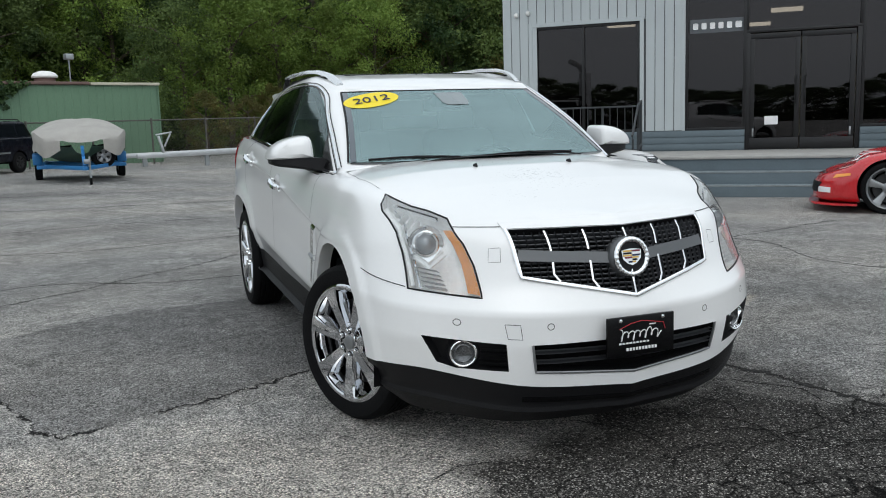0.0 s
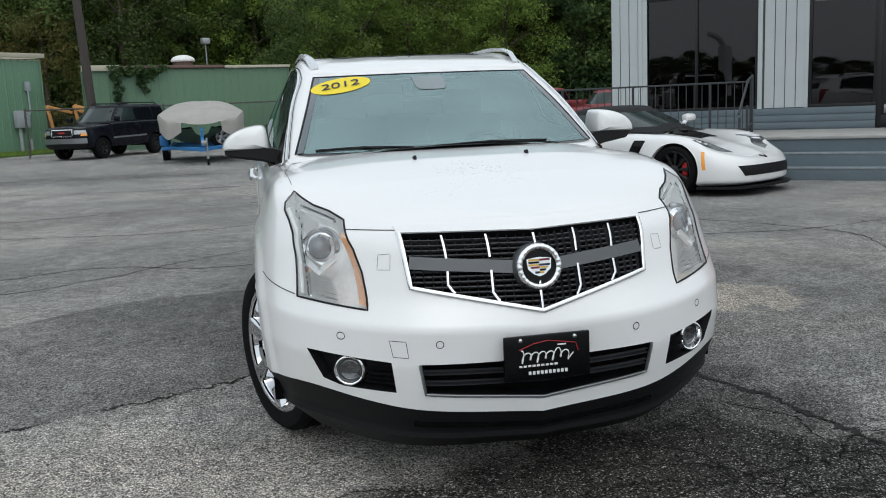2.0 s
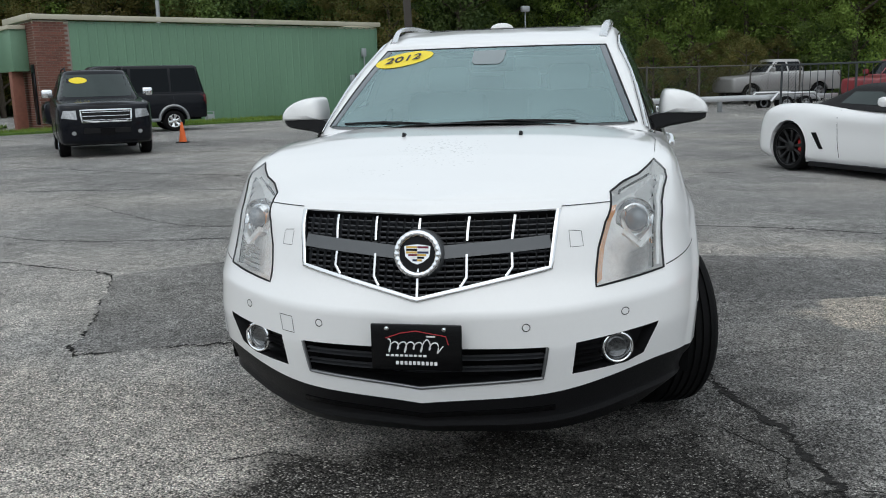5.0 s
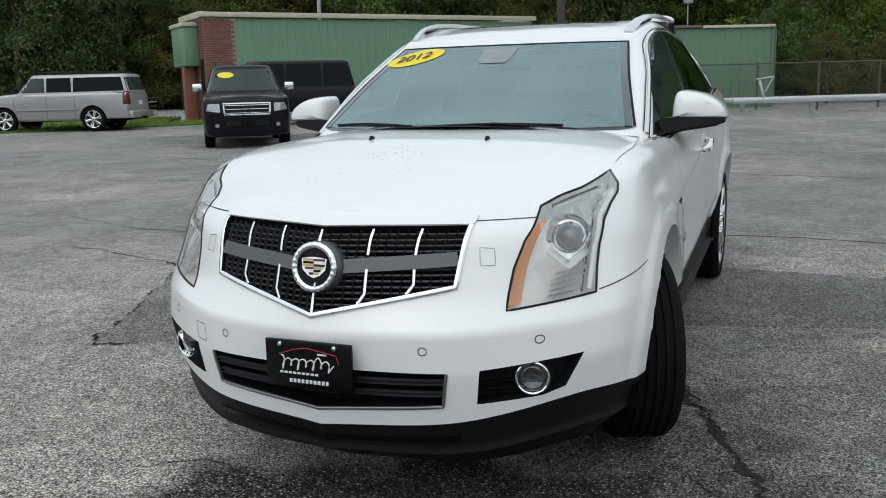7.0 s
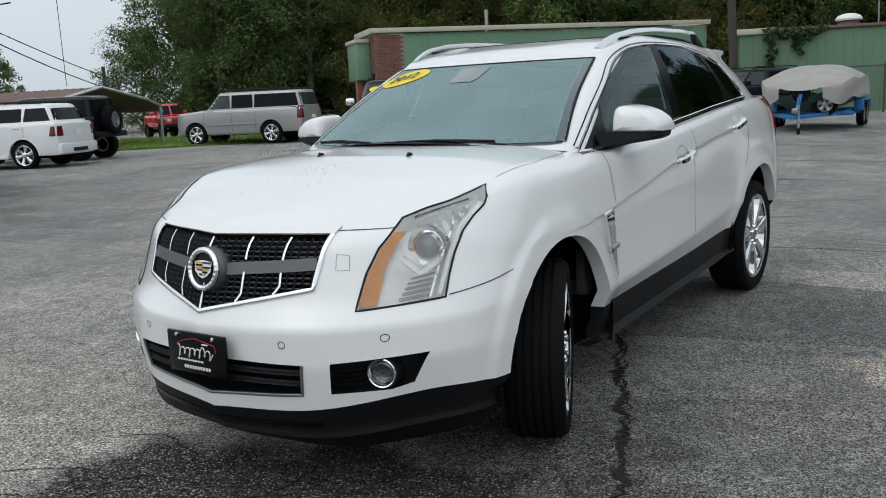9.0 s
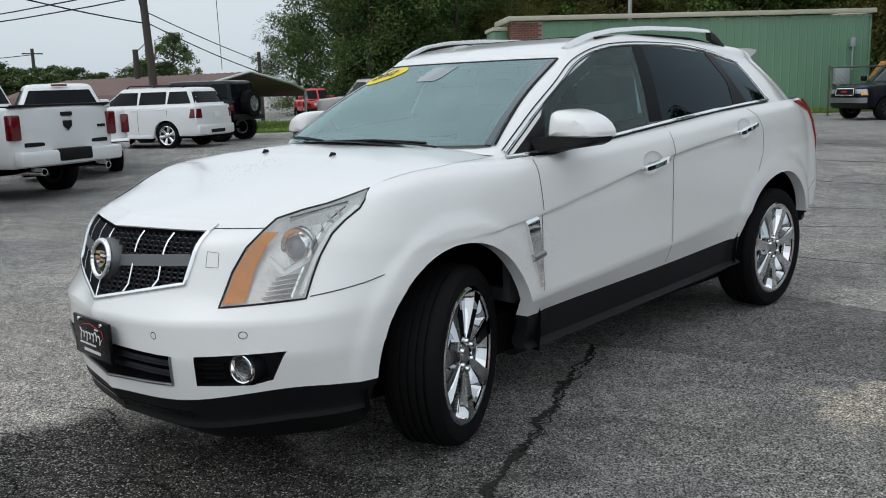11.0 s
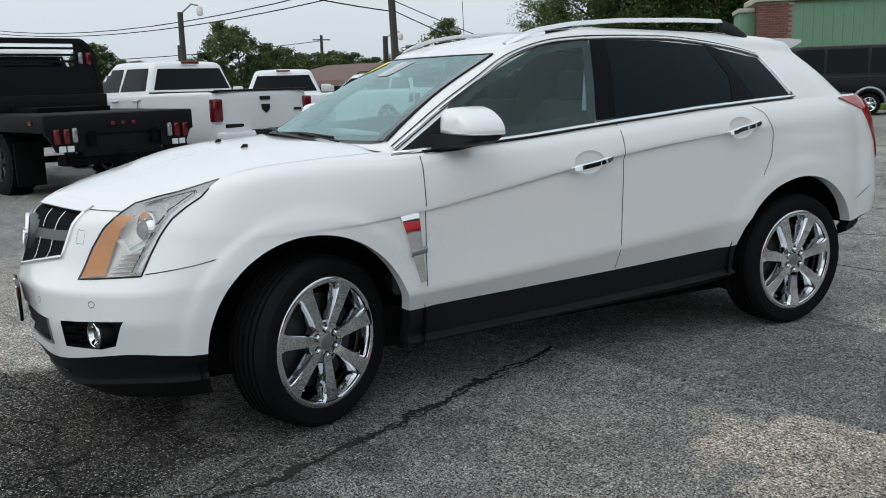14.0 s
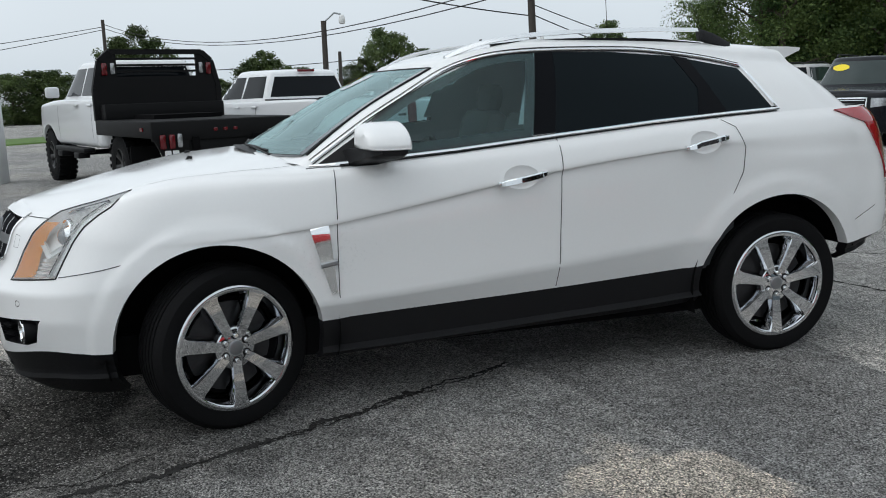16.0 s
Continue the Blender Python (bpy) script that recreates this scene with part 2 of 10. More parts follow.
def asphalt(name, base, warm, lot=True):
    """Old asphalt of stones in dark binder; the lot itself also has stains, a damp place and pale worn streaks."""
    m = bpy.data.materials.new(name)
    m.use_nodes = True
    n, l = m.node_tree.nodes, m.node_tree.links
    p = n["Principled BSDF"]
    at = n.new("ShaderNodeTexCoord")

    def tex(kind, scale, detail=4.0, src=None):
        t = n.new(kind)
        t.inputs["Scale"].default_value = scale
        if kind == "ShaderNodeTexNoise":
            t.inputs["Detail"].default_value = detail
        l.new(src or at.outputs["Object"], t.inputs["Vector"])
        return t

    def ramp(src, a, b, lo, hi):
        r = n.new("ShaderNodeMapRange")
        r.inputs["From Min"].default_value, r.inputs["From Max"].default_value = a, b
        r.inputs["To Min"].default_value, r.inputs["To Max"].default_value = lo, hi
        l.new(src, r.inputs["Value"])
        return r.outputs[0]

    def op(kind, a, b):
        o = n.new("ShaderNodeMath")
        o.operation = kind
        for i, v in enumerate((a, b)):
            if isinstance(v, (int, float)):
                o.inputs[i].default_value = v
            else:
                l.new(v, o.inputs[i])
        return o.outputs[0]

    def most(*vs):
        out = vs[0]
        for v in vs[1:]:
            out = op("MAXIMUM", out, v)
        return out

    sep = n.new("ShaderNodeSeparateXYZ")
    wob = tex("ShaderNodeTexNoise", 2.3, 7)
    warp = n.new("ShaderNodeVectorMath")
    warp.operation = "MULTIPLY_ADD"
    warp.inputs[1].default_value, warp.inputs[2].default_value = (0.9, 0.9, 0), (-0.45, -0.45, 0)
    l.new(wob.outputs["Color"], warp.inputs[0])
    shifted = n.new("ShaderNodeVectorMath")
    l.new(at.outputs["Object"], shifted.inputs[0])
    l.new(warp.outputs[0], shifted.inputs[1])
    l.new(shifted.outputs[0], sep.inputs[0])

    def blob(cx, cy, rx, ry, soft=0.25, turn=0.0):
        ex, ey = op("SUBTRACT", sep.outputs[0], cx), op("SUBTRACT", sep.outputs[1], cy)
        c, k = math.cos(turn), math.sin(turn)
        dx = op("DIVIDE", op("ADD", op("MULTIPLY", ex, c), op("MULTIPLY", ey, k)), rx)
        dy = op("DIVIDE", op("SUBTRACT", op("MULTIPLY", ey, c), op("MULTIPLY", ex, k)), ry)
        d = op("SQRT", op("ADD", op("MULTIPLY", dx, dx), op("MULTIPLY", dy, dy)), 0)
        return ramp(d, 1 - soft, 1 + soft, 1.0, 0.0)

    stones = tex("ShaderNodeTexVoronoi", 135.0)
    stones2 = tex("ShaderNodeTexVoronoi", 215.0)
    sep_c = n.new("ShaderNodeSeparateColor")
    l.new(stones.outputs["Color"], sep_c.inputs[0])
    sep_d = n.new("ShaderNodeSeparateColor")
    l.new(stones2.outputs["Color"], sep_d.inputs[0])
    big, mid, fine = tex("ShaderNodeTexNoise", 0.30, 6), tex("ShaderNodeTexNoise", 1.6, 7), tex("ShaderNodeTexNoise", 9.0, 8)
    grain = tex("ShaderNodeTexNoise", 45.0, 4)
    val = op("MULTIPLY", ramp(big.outputs[0], 0.34, 0.66, 0.80, 1.16), ramp(mid.outputs[0], 0.3, 0.7, 0.80, 1.16))
    val = op("MULTIPLY", val, ramp(fine.outputs[0], 0.35, 0.65, 0.82, 1.14))
    val = op("MULTIPLY", val, ramp(grain.outputs[0], 0.35, 0.65, 0.78, 1.22))
    grit = op("ADD", ramp(sep_c.outputs[0], 0, 1, 0.34, 1.42), ramp(op("POWER", sep_d.outputs[1], 3.0), 0, 1, -0.20, 1.0))
    pits = ramp(stones.outputs["Distance"], 0.45, 0.85, 1.0, 0.12)
    val = op("MULTIPLY", op("MULTIPLY", val, grit), pits)
    hue_f = ramp(big.outputs[0], 0.45, 0.7, 0.0, 0.5)
    rough, spec = 0.92, 0.25
    if lot:
        # damp stain, with the car's shade under its nose painted in as well
        damp = most(blob(0.50, -1.22, 1.22, 0.80, 0.10), op("MULTIPLY", blob(1.0, -0.3, 0.5, 0.7, 0.3), 0.75), op("MULTIPLY", blob(1.1, -1.8, 1.0, 0.8, 0.3), 0.8))
        soak_shade = most(blob(0.45, -0.75, 0.95, 0.45, 0.4), op("MULTIPLY", blob(0.5, -1.5, 0.9, 0.4, 0.5), 0.55))
        fleck = ramp(op("ADD", sep_c.outputs[1], op("MULTIPLY", soak_shade, -0.16)), 0.62, 0.80, 0.0, 1.0)
        cell = n.new("ShaderNodeTexVoronoi")
        cell.feature = "DISTANCE_TO_EDGE"
        cell.inputs["Scale"].default_value = 8.5
        soft_warp = n.new("ShaderNodeVectorMath")
        soft_warp.operation = "MULTIPLY_ADD"
        soft_warp.inputs[1].default_value = (0.10, 0.10, 0)
        l.new(fine.outputs["Color"], soft_warp.inputs[0])
        l.new(at.outputs["Object"], soft_warp.inputs[2])
        l.new(soft_warp.outputs[0], cell.inputs["Vector"])
        craze = op("MULTIPLY", ramp(cell.outputs["Distance"], 0.015, 0.055, 1.0, 0.0), op("MULTIPLY", most(blob(1.35, -1.35, 0.75, 0.75, 0.3), blob(0.1, -1.65, 0.9, 0.45, 0.3)), ramp(mid.outputs[0], 0.42, 0.55, 0.25, 1.0)))
        disc = blob(2.14, 1.45, 0.40, 0.37, 0.13)
        pale = most(disc, op("MULTIPLY", blob(-1.75, 2.2, 0.75, 0.12, 0.6, 0.25), 0.55), op("MULTIPLY", blob(-2.0, 1.75, 0.6, 0.14, 0.6, 0.25), 0.45),
                    op("MULTIPLY", blob(-2.2, -0.9, 2.0, 1.15, 0.3), 0.55), op("MULTIPLY", blob(-3.6, 0.9, 1.0, 1.6, 0.3), 0.35), op("MULTIPLY", blob(2.1, 0.75, 0.75, 0.55, 0.4), 0.25), op("MULTIPLY", blob(2.4, 3.3, 1.4, 0.32, 0.5), 0.5))
        worn = op("MULTIPLY", most(blob(-5.0, 6.4, 4.5, 0.8, 0.5, 0.2), blob(6.5, 2.4, 1.6, 1.0, 0.5), blob(-1.0, 11.0, 5.0, 0.7, 0.5, -0.1), blob(-8.0, 12.0, 3.5, 0.8, 0.5, 0.35), blob(4.6, 1.0, 0.9, 2.2, 0.5)), 0.30)
        dark = op("MULTIPLY", most(blob(-1.6, 4.3, 1.7, 0.5, 0.4, 0.2), blob(-4.2, 8.6, 3.6, 0.7, 0.4, 0.15), blob(-6.5, 15.0, 6.0, 1.0, 0.4, 0.1), blob(3.3, 2.6, 0.9, 1.0, 0.4), blob(-10.0, 5.0, 2.5, 0.8, 0.4, 0.5)), 0.17)
        dark = op("MAXIMUM", dark, op("MULTIPLY", blob(2.5, 0.5, 1.7, 2.3, 0.3), 0.22))
        val = op("MULTIPLY", val, op("SUBTRACT", 1.0, dark))
        val = op("MULTIPLY", val, op("SUBTRACT", 1.0, op("MULTIPLY", damp, ramp(fleck, 0, 1, 0.86, 0.30))))
        val = op("MULTIPLY", val, op("SUBTRACT", 1.0, op("MULTIPLY", craze, 0.92)))
        val = op("MULTIPLY", val, op("ADD", 1.0, op("MULTIPLY", op("MAXIMUM", pale, worn), 0.50)))
        val = op("MULTIPLY", val, op("ADD", 1.0, op("MULTIPLY", disc, 0.10)))
        hue_f = most(hue_f, pale, worn)
        rough = op("SUBTRACT", 0.92, op("MULTIPLY", damp, op("MULTIPLY", fleck, 0.25)))
        spec = op("SUBTRACT", 0.25, op("MULTIPLY", damp, 0.16))
    tint = n.new("ShaderNodeVectorMath")
    tint.operation = "SCALE"
    hue = n.new("ShaderNodeMix")
    hue.data_type = "RGBA"
    hue.inputs["A"].default_value, hue.inputs["B"].default_value = (*base, 1), (*warm, 1)
    l.new(hue_f, hue.inputs["Factor"])
    l.new(hue.outputs["Result"], tint.inputs[0])
    l.new(val, tint.inputs["Scale"])
    l.new(tint.outputs[0], p.inputs["Base Color"])
    for v, sock in ((rough, "Roughness"), (spec, "Specular IOR Level")):
        if isinstance(v, float):
            p.inputs[sock].default_value = v
        else:
            l.new(v, p.inputs[sock])
    bump = n.new("ShaderNodeBump")
    bump.inputs["Strength"].default_value, bump.inputs["Distance"].default_value = 1.0, 0.012
    l.new(op("ADD", op("SUBTRACT", 1.0, stones.outputs["Distance"]), op("MULTIPLY", fine.outputs[0], 1.2)), bump.inputs["Height"])
    l.new(bump.outputs[0], p.inputs["Normal"])
    return m


M_ASPHALT = asphalt("weathered_asphalt", (0.465, 0.455, 0.437), (0.515, 0.462, 0.398))
M_PATCH = asphalt("dark_patch_asphalt", (0.300, 0.294, 0.286), (0.37, 0.345, 0.31), False)
M_CRACK = material("crack_fill", (0.010, 0.009, 0.008), 0.95, 0, 0.4, 30, 0.6, 90)
M_GRASS = material("mown_grass", (0.075, 0.14, 0.022), 0.9, 0, 0.35, 2.5, 0.5, 40)


def leaf_material(name, a, b):
    m = bpy.data.materials.new(name)
    m.use_nodes = True
    n, l = m.node_tree.nodes, m.node_tree.links
    p = n["Principled BSDF"]
    geo = n.new("ShaderNodeNewGeometry")
    info = n.new("ShaderNodeObjectInfo")
    ramp = n.new("ShaderNodeMix")
    ramp.data_type = "RGBA"
    ramp.inputs["A"].default_value, ramp.inputs["B"].default_value = (*a, 1), (*b, 1)
    at = n.new("ShaderNodeTexCoord")
    clump = n.new("ShaderNodeTexNoise")
    clump.inputs["Scale"].default_value, clump.inputs["Detail"].default_value = 0.55, 3.0
    l.new(at.outputs["Object"], clump.inputs["Vector"])
    spread = n.new("ShaderNodeMapRange")
    spread.inputs["From Min"].default_value, spread.inputs["From Max"].default_value = 0.35, 0.65
    l.new(clump.outputs[0], spread.inputs["Value"])
    both = n.new("ShaderNodeMix")
    both.inputs["Factor"].default_value = 0.6
    l.new(geo.outputs["Random Per Island"], both.inputs["A"])
    l.new(spread.outputs[0], both.inputs["B"])
    l.new(both.outputs["Result"], ramp.inputs["Factor"])
    r2 = n.new("ShaderNodeMapRange")
    r2.inputs["To Min"].default_value, r2.inputs["To Max"].default_value = 0.65, 1.35
    l.new(info.outputs["Random"], r2.inputs["Value"])
    sc = n.new("ShaderNodeVectorMath")
    sc.operation = "SCALE"
    l.new(ramp.outputs["Result"], sc.inputs[0])
    l.new(r2.outputs[0], sc.inputs["Scale"])
    l.new(sc.outputs[0], p.inputs["Base Color"])
    p.inputs["Roughness"].default_value = 0.6
    p.inputs["Specular IOR Level"].default_value = 0.25
    thin = n.new("ShaderNodeBsdfTranslucent")
    l.new(sc.outputs[0], thin.inputs["Color"])
    mixed = n.new("ShaderNodeMixShader")
    mixed.inputs[0].default_value = 0.3
    l.new(p.outputs[0], mixed.inputs[1])
    l.new(thin.outputs[0], mixed.inputs[2])
    l.new(mixed.outputs[0], n["Material Output"].inputs["Surface"])
    return m


M_LEAF = leaf_material("green_leaves", (0.040, 0.080, 0.024), (0.175, 0.245, 0.070))
M_LEAFBRIGHT = leaf_material("fresh_green_leaves", (0.11, 0.19, 0.032), (0.24, 0.33, 0.07))
M_LEAFDARK = leaf_material("deep_green_leaves", (0.016, 0.038, 0.016), (0.078, 0.135, 0.045))
M_LEAFFAR = leaf_material("far_green_leaves", (0.036, 0.062, 0.024), (0.115, 0.155, 0.05))
M_LEAFAUTUMN = leaf_material("turning_leaves", (0.065, 0.082, 0.022), (0.200, 0.165, 0.048))


# ---------------------------------------------------------------- mesh helpers
def ground_z(x, y):
    """Height of the lot: a slight rise along the parked car, a gentle fall to the road, a rise to the sheds."""
    r = math.hypot(x, y - 1.0)
    k = min(1.0, max(0.0, (r - 5) / 25))
    near = min(1.0, max(0.0, (6 - r) / 3))
    rise = min(1.0, max(0.0, (y - 27) / 10)) * min(1.0, max(0.0, (x + 9) / 6))
    far = -0.2 * k * k * (3 - 2 * k) + 0.35 * rise * rise * (3 - 2 * rise)
    u, v, s = (min(1.0, max(0.0, q)) for q in ((3 - x) / 6, (y - 3) / 5, (r - 7) / 6))
    north = u * u * (3 - 2 * u) * v * v * (3 - 2 * v)
    return 0.009 * max(-2.5, min(2.5, y - 1.4)) * near + (1 - north) * far + north * 0.14 * s * s * (3 - 2 * s)


def link(name, bm, mat, parent=None, label="", smooth=True, matrix=None):
    me = bpy.data.meshes.new(name)
    bm.normal_update()
    bm.to_mesh(me)
    bm.free()
    for m in mat if isinstance(mat, (list, tuple)) else [mat]:
        me.materials.append(m)
    if smooth:
        me.shade_smooth()
        me.set_sharp_from_angle(angle=radians(38))
    ob = new(name, me)
    if parent is not None:
        ob.parent = parent
    if matrix is not None:
        ob.matrix_basis = matrix
    if label:
        ob["label"] = label
    return ob


def part(name, bm, mat, parent, label="", smooth=True):
    return link(name, bm, mat, parent, label, smooth)


def thing(name, label, category, group="", matrix=None, kind=""):
    ob = new(name)
    ob.empty_display_size = 0.2
    if matrix is not None:
        ob.matrix_basis = matrix
    return tagged(ob, label, category, group, kind)


def box(bm, c, s, rot=None, bevel=0.0):
    """A box of size s about c, turned by the matrix rot."""
    m = Matrix.Translation(c) @ (rot or Matrix()) @ Matrix.Diagonal((*s, 1))
    r = bmesh.ops.create_cube(bm, size=1.0, matrix=m)
    if bevel:
        vs = set(r["verts"])
        es = [e for e in bm.edges if e.verts[0] in vs and e.verts[1] in vs]
        bmesh.ops.bevel(bm, geom=es, offset=bevel, segments=2, affect="EDGES", profile=0.5)
    return bm


def boxes(*specs, bevel=0.0):
    bm = bmesh.new()
    for c, s in specs:
        box(bm, c, s, None, bevel)
    return bm


def bar(bm, a, b, w, h=None, bevel=0.0):
    """A square bar from a to b."""
    a, b = Vector(a), Vector(b)
    d = b - a
    rot = d.to_track_quat("Y", "Z").to_matrix().to_4x4()
    return box(bm, (a + b) / 2, (w, d.length, h or w), rot, bevel)


def tube(bm, pts, r, sides=8, closed=False):
    """A round tube through the points; r may be a list."""
    pts = [Vector(p) for p in pts]
    rs = [float(q) for q in (r if isinstance(r, (list, tuple)) else [r] * len(pts))]
    rings = []
    up = Vector((0, 0, 1))
    for i, p in enumerate(pts):
        a = pts[i - 1] if (i or closed) else p
        b = pts[(i + 1) % len(pts)] if (i < len(pts) - 1 or closed) else p
        d = (b - a).normalized()
        s = d.cross(up)
        s = s.normalized() if s.length > 1e-3 else Vector((1, 0, 0))
        t = s.cross(d)
        rings.append([bm.verts.new(p + rs[i] * (math.cos(2 * math.pi * k / sides) * s + math.sin(2 * math.pi * k / sides) * t)) for k in range(sides)])
    for i in range(len(rings) - (0 if closed else 1)):
        a, b = rings[i], rings[(i + 1) % len(rings)]
        for k in range(sides):
            bm.faces.new((a[k], a[(k + 1) % sides], b[(k + 1) % sides], b[k]))
    if not closed:
        bm.faces.new(rings[0][::-1])
        bm.faces.new(rings[-1])
    return bm


def lathe(bm, profile, sides=32, axis="x", centre=(0, 0, 0), close=False):
    """Turn a profile of (along, radius) about an axis through centre."""
    c = Vector(centre)
    rings = []
    for a, r in profile:
        ring = []
        for k in range(sides):
            u, v = r * math.cos(2 * math.pi * k / sides), r * math.sin(2 * math.pi * k / sides)
            ring.append(bm.verts.new(c + Vector({"x": (a, u, v), "y": (u, a, v), "z": (u, v, a)}[axis])))
        rings.append(ring)
    n = len(rings)
    for i in range(n if close else n - 1):
        a, b = rings[i], rings[(i + 1) % n]
        for k in range(sides):
            bm.faces.new((a[k], a[(k + 1) % sides], b[(k + 1) % sides], b[k]))
    bmesh.ops.recalc_face_normals(bm, faces=bm.faces)
    return bm


def prism(bm, outline, a, b, axis="z"):
    """Extrude a flat outline from a to b along an axis; outline gives the two other coordinates in order."""
    def at(p, h):
        return {"z": (p[0], p[1], h), "x": (h, p[0], p[1]), "y": (p[0], h, p[1])}[axis]
    lo, hi = [bm.verts.new(at(p, a)) for p in outline], [bm.verts.new(at(p, b)) for p in outline]
    fs = [bm.faces.new(lo), bm.faces.new(hi)]
    for i in range(len(outline)):
        j = (i + 1) % len(outline)
        fs.append(bm.faces.new((lo[i], lo[j], hi[j], hi[i])))
    bmesh.ops.recalc_face_normals(bm, faces=fs)
    return bm


def spline(pts, n):
    """Catmull-Rom through the points, n steps a piece."""
    p = np.array(pts, float)
    q = np.vstack([2 * p[0] - p[1], p, 2 * p[-1] - p[-2]])
    out = []
    for i in range(len(p) - 1):
        a, b, c, d = q[i:i + 4]
        for t in np.arange(n) / n:
            out.append(0.5 * (2 * b + (c - a) * t + (2 * a - 5 * b + 4 * c - d) * t * t + (3 * b - a - 3 * c + d) * t ** 3))
    out.append(p[-1])
    return np.array(out)


def loft(rings, n_along, n_across, crease=()):
    """Half-rings of control points (x >= 0) lofted to a grid of points, smooth but at the creased rings."""
    fine = [spline(r, n_along) for r in rings]
    rows, start = [], 0
    stops = sorted({0, len(fine) - 1, *crease})
    for a, b in zip(stops, stops[1:]):
        seg = np.array(fine[a:b + 1])
        cols = spline(seg.reshape(len(seg), -1), n_across).reshape(-1, seg.shape[1], 3)
        rows.extend(cols if not rows else cols[1:])
    return np.array(rows)


def grid_mesh(bm, grid, mirror=True):
    """Faces of a grid of points, and of its mirror image in x."""
    for sgn in ((1, -1) if mirror else (1,)):
        vs = [[bm.verts.new((sgn * p[0], p[1], p[2])) for p in row] for row in grid]
        for i in range(len(vs) - 1):
            for j in range(len(vs[0]) - 1):
                q = (vs[i][j], vs[i][j + 1], vs[i + 1][j + 1], vs[i + 1][j])
                try:
                    bm.faces.new(q if sgn > 0 else q[::-1])
                except ValueError:
                    pass
    return bm


def weld(bm, d=0.0008):
    bmesh.ops.remove_doubles(bm, verts=bm.verts, dist=d)
    bmesh.ops.recalc_face_normals(bm, faces=bm.faces)
    return bm


def cut_arch(bm, cy, cz, r, lip=0.07):
    """Round wheel opening through both sides: faces inside go, the edge is drawn to the circle and turned inwards."""
    def inside(f):
        c = f.calc_center_median()
        return abs(c.x) > 0.35 and math.hypot(c.y - cy, c.z - cz) < r and c.z > -1
    gone = [f for f in bm.faces if inside(f)]
    goneset = set(gone)
    edge = {v for f in gone for v in f.verts if any(g not in goneset for g in v.link_faces) and abs(v.co.x) > 0.45}
    bmesh.ops.delete(bm, geom=gone, context="FACES")
    edge = [v for v in edge if v.is_valid]
    for v in edge:
        d = Vector((0, v.co.y - cy, v.co.z - cz))
        if d.length > 1e-4:
            d *= r / d.length
            v.co.y, v.co.z = cy + d.y, cz + d.z
    es = set(edge)
    rim = [e for e in bm.edges if e.is_boundary and e.verts[0] in es and e.verts[1] in es]
    ret = bmesh.ops.extrude_edge_only(bm, edges=rim)
    for v in ret["geom"]:
        if isinstance(v, bmesh.types.BMVert):
            v.co.x -= math.copysign(lip, v.co.x)
            v.co.y += 0.02 * (v.co.y - cy) * -1
    return bm


WAYS = {"L": ((0, 1, 0), (-1, 0, 0)), "R": ((0, 1, 0), (1, 0, 0)), "F": ((1, 0, 0), (0, 1, 0)), "B": ((1, 0, 0), (0, -1, 0)),
        "LF": ((0.7071, 0.7071, 0), (-0.7071, 0.7071, 0)), "RF": ((-0.7071, 0.7071, 0), (0.7071, 0.7071, 0))}


def cut_hole(bm, outline, way):
    """Cut an outline, seen along a way, cleanly out of the skin that faces it."""
    us, ds = (Vector(q) for q in WAYS[way])

    def near(f, pad):
        c = f.calc_center_median()
        u, v = c.dot(us), c.z
        side = {"L": c.x, "R": -c.x, "F": -c.y, "B": c.y - 1, "LF": min(c.x, 0.2 - c.y), "RF": min(-c.x, 0.2 - c.y)}[way]
        return side > 0 and f.normal.dot(ds) < 0 and min(p[0] for p in outline) - pad < u < max(p[0] for p in outline) + pad and min(p[1] for p in outline) - pad < v < max(p[1] for p in outline) + pad

    bm.normal_update()
    for a, b in zip(outline, outline[1:] + outline[:1]):
        pa = us * a[0] + Vector((0, 0, a[1]))
        edge = us * (b[0] - a[0]) + Vector((0, 0, b[1] - a[1]))
        lo_u, hi_u, lo_v, hi_v = min(a[0], b[0]) - 0.05, max(a[0], b[0]) + 0.05, min(a[1], b[1]) - 0.05, max(a[1], b[1]) + 0.05
        fs = [f for f in bm.faces if near(f, 0.06) and lo_u < f.calc_center_median().dot(us) < hi_u and lo_v < f.calc_center_median().z < hi_v]
        geom = list({*fs, *(e for f in fs for e in f.edges), *(v for f in fs for v in f.verts)})
        bmesh.ops.bisect_plane(bm, geom=geom, plane_co=pa, plane_no=edge.cross(ds), dist=1e-5)
    bm.normal_update()
    gone = []
    for f in bm.faces:
        if near(f, 0.0):
            c = f.calc_center_median()
            if inside_poly(outline, c.dot(us), c.z):
                gone.append(f)
    bmesh.ops.delete(bm, geom=gone, context="FACES")
    return bm


def inside_poly(poly, u, v):
    hit = False
    for i in range(len(poly)):
        (a, b), (c, d) = poly[i - 1], poly[i]
        if (b > v) != (d > v) and u < (c - a) * (v - b) / (d - b) + a:
            hit = not hit
    return hit


from mathutils.bvhtree import BVHTree


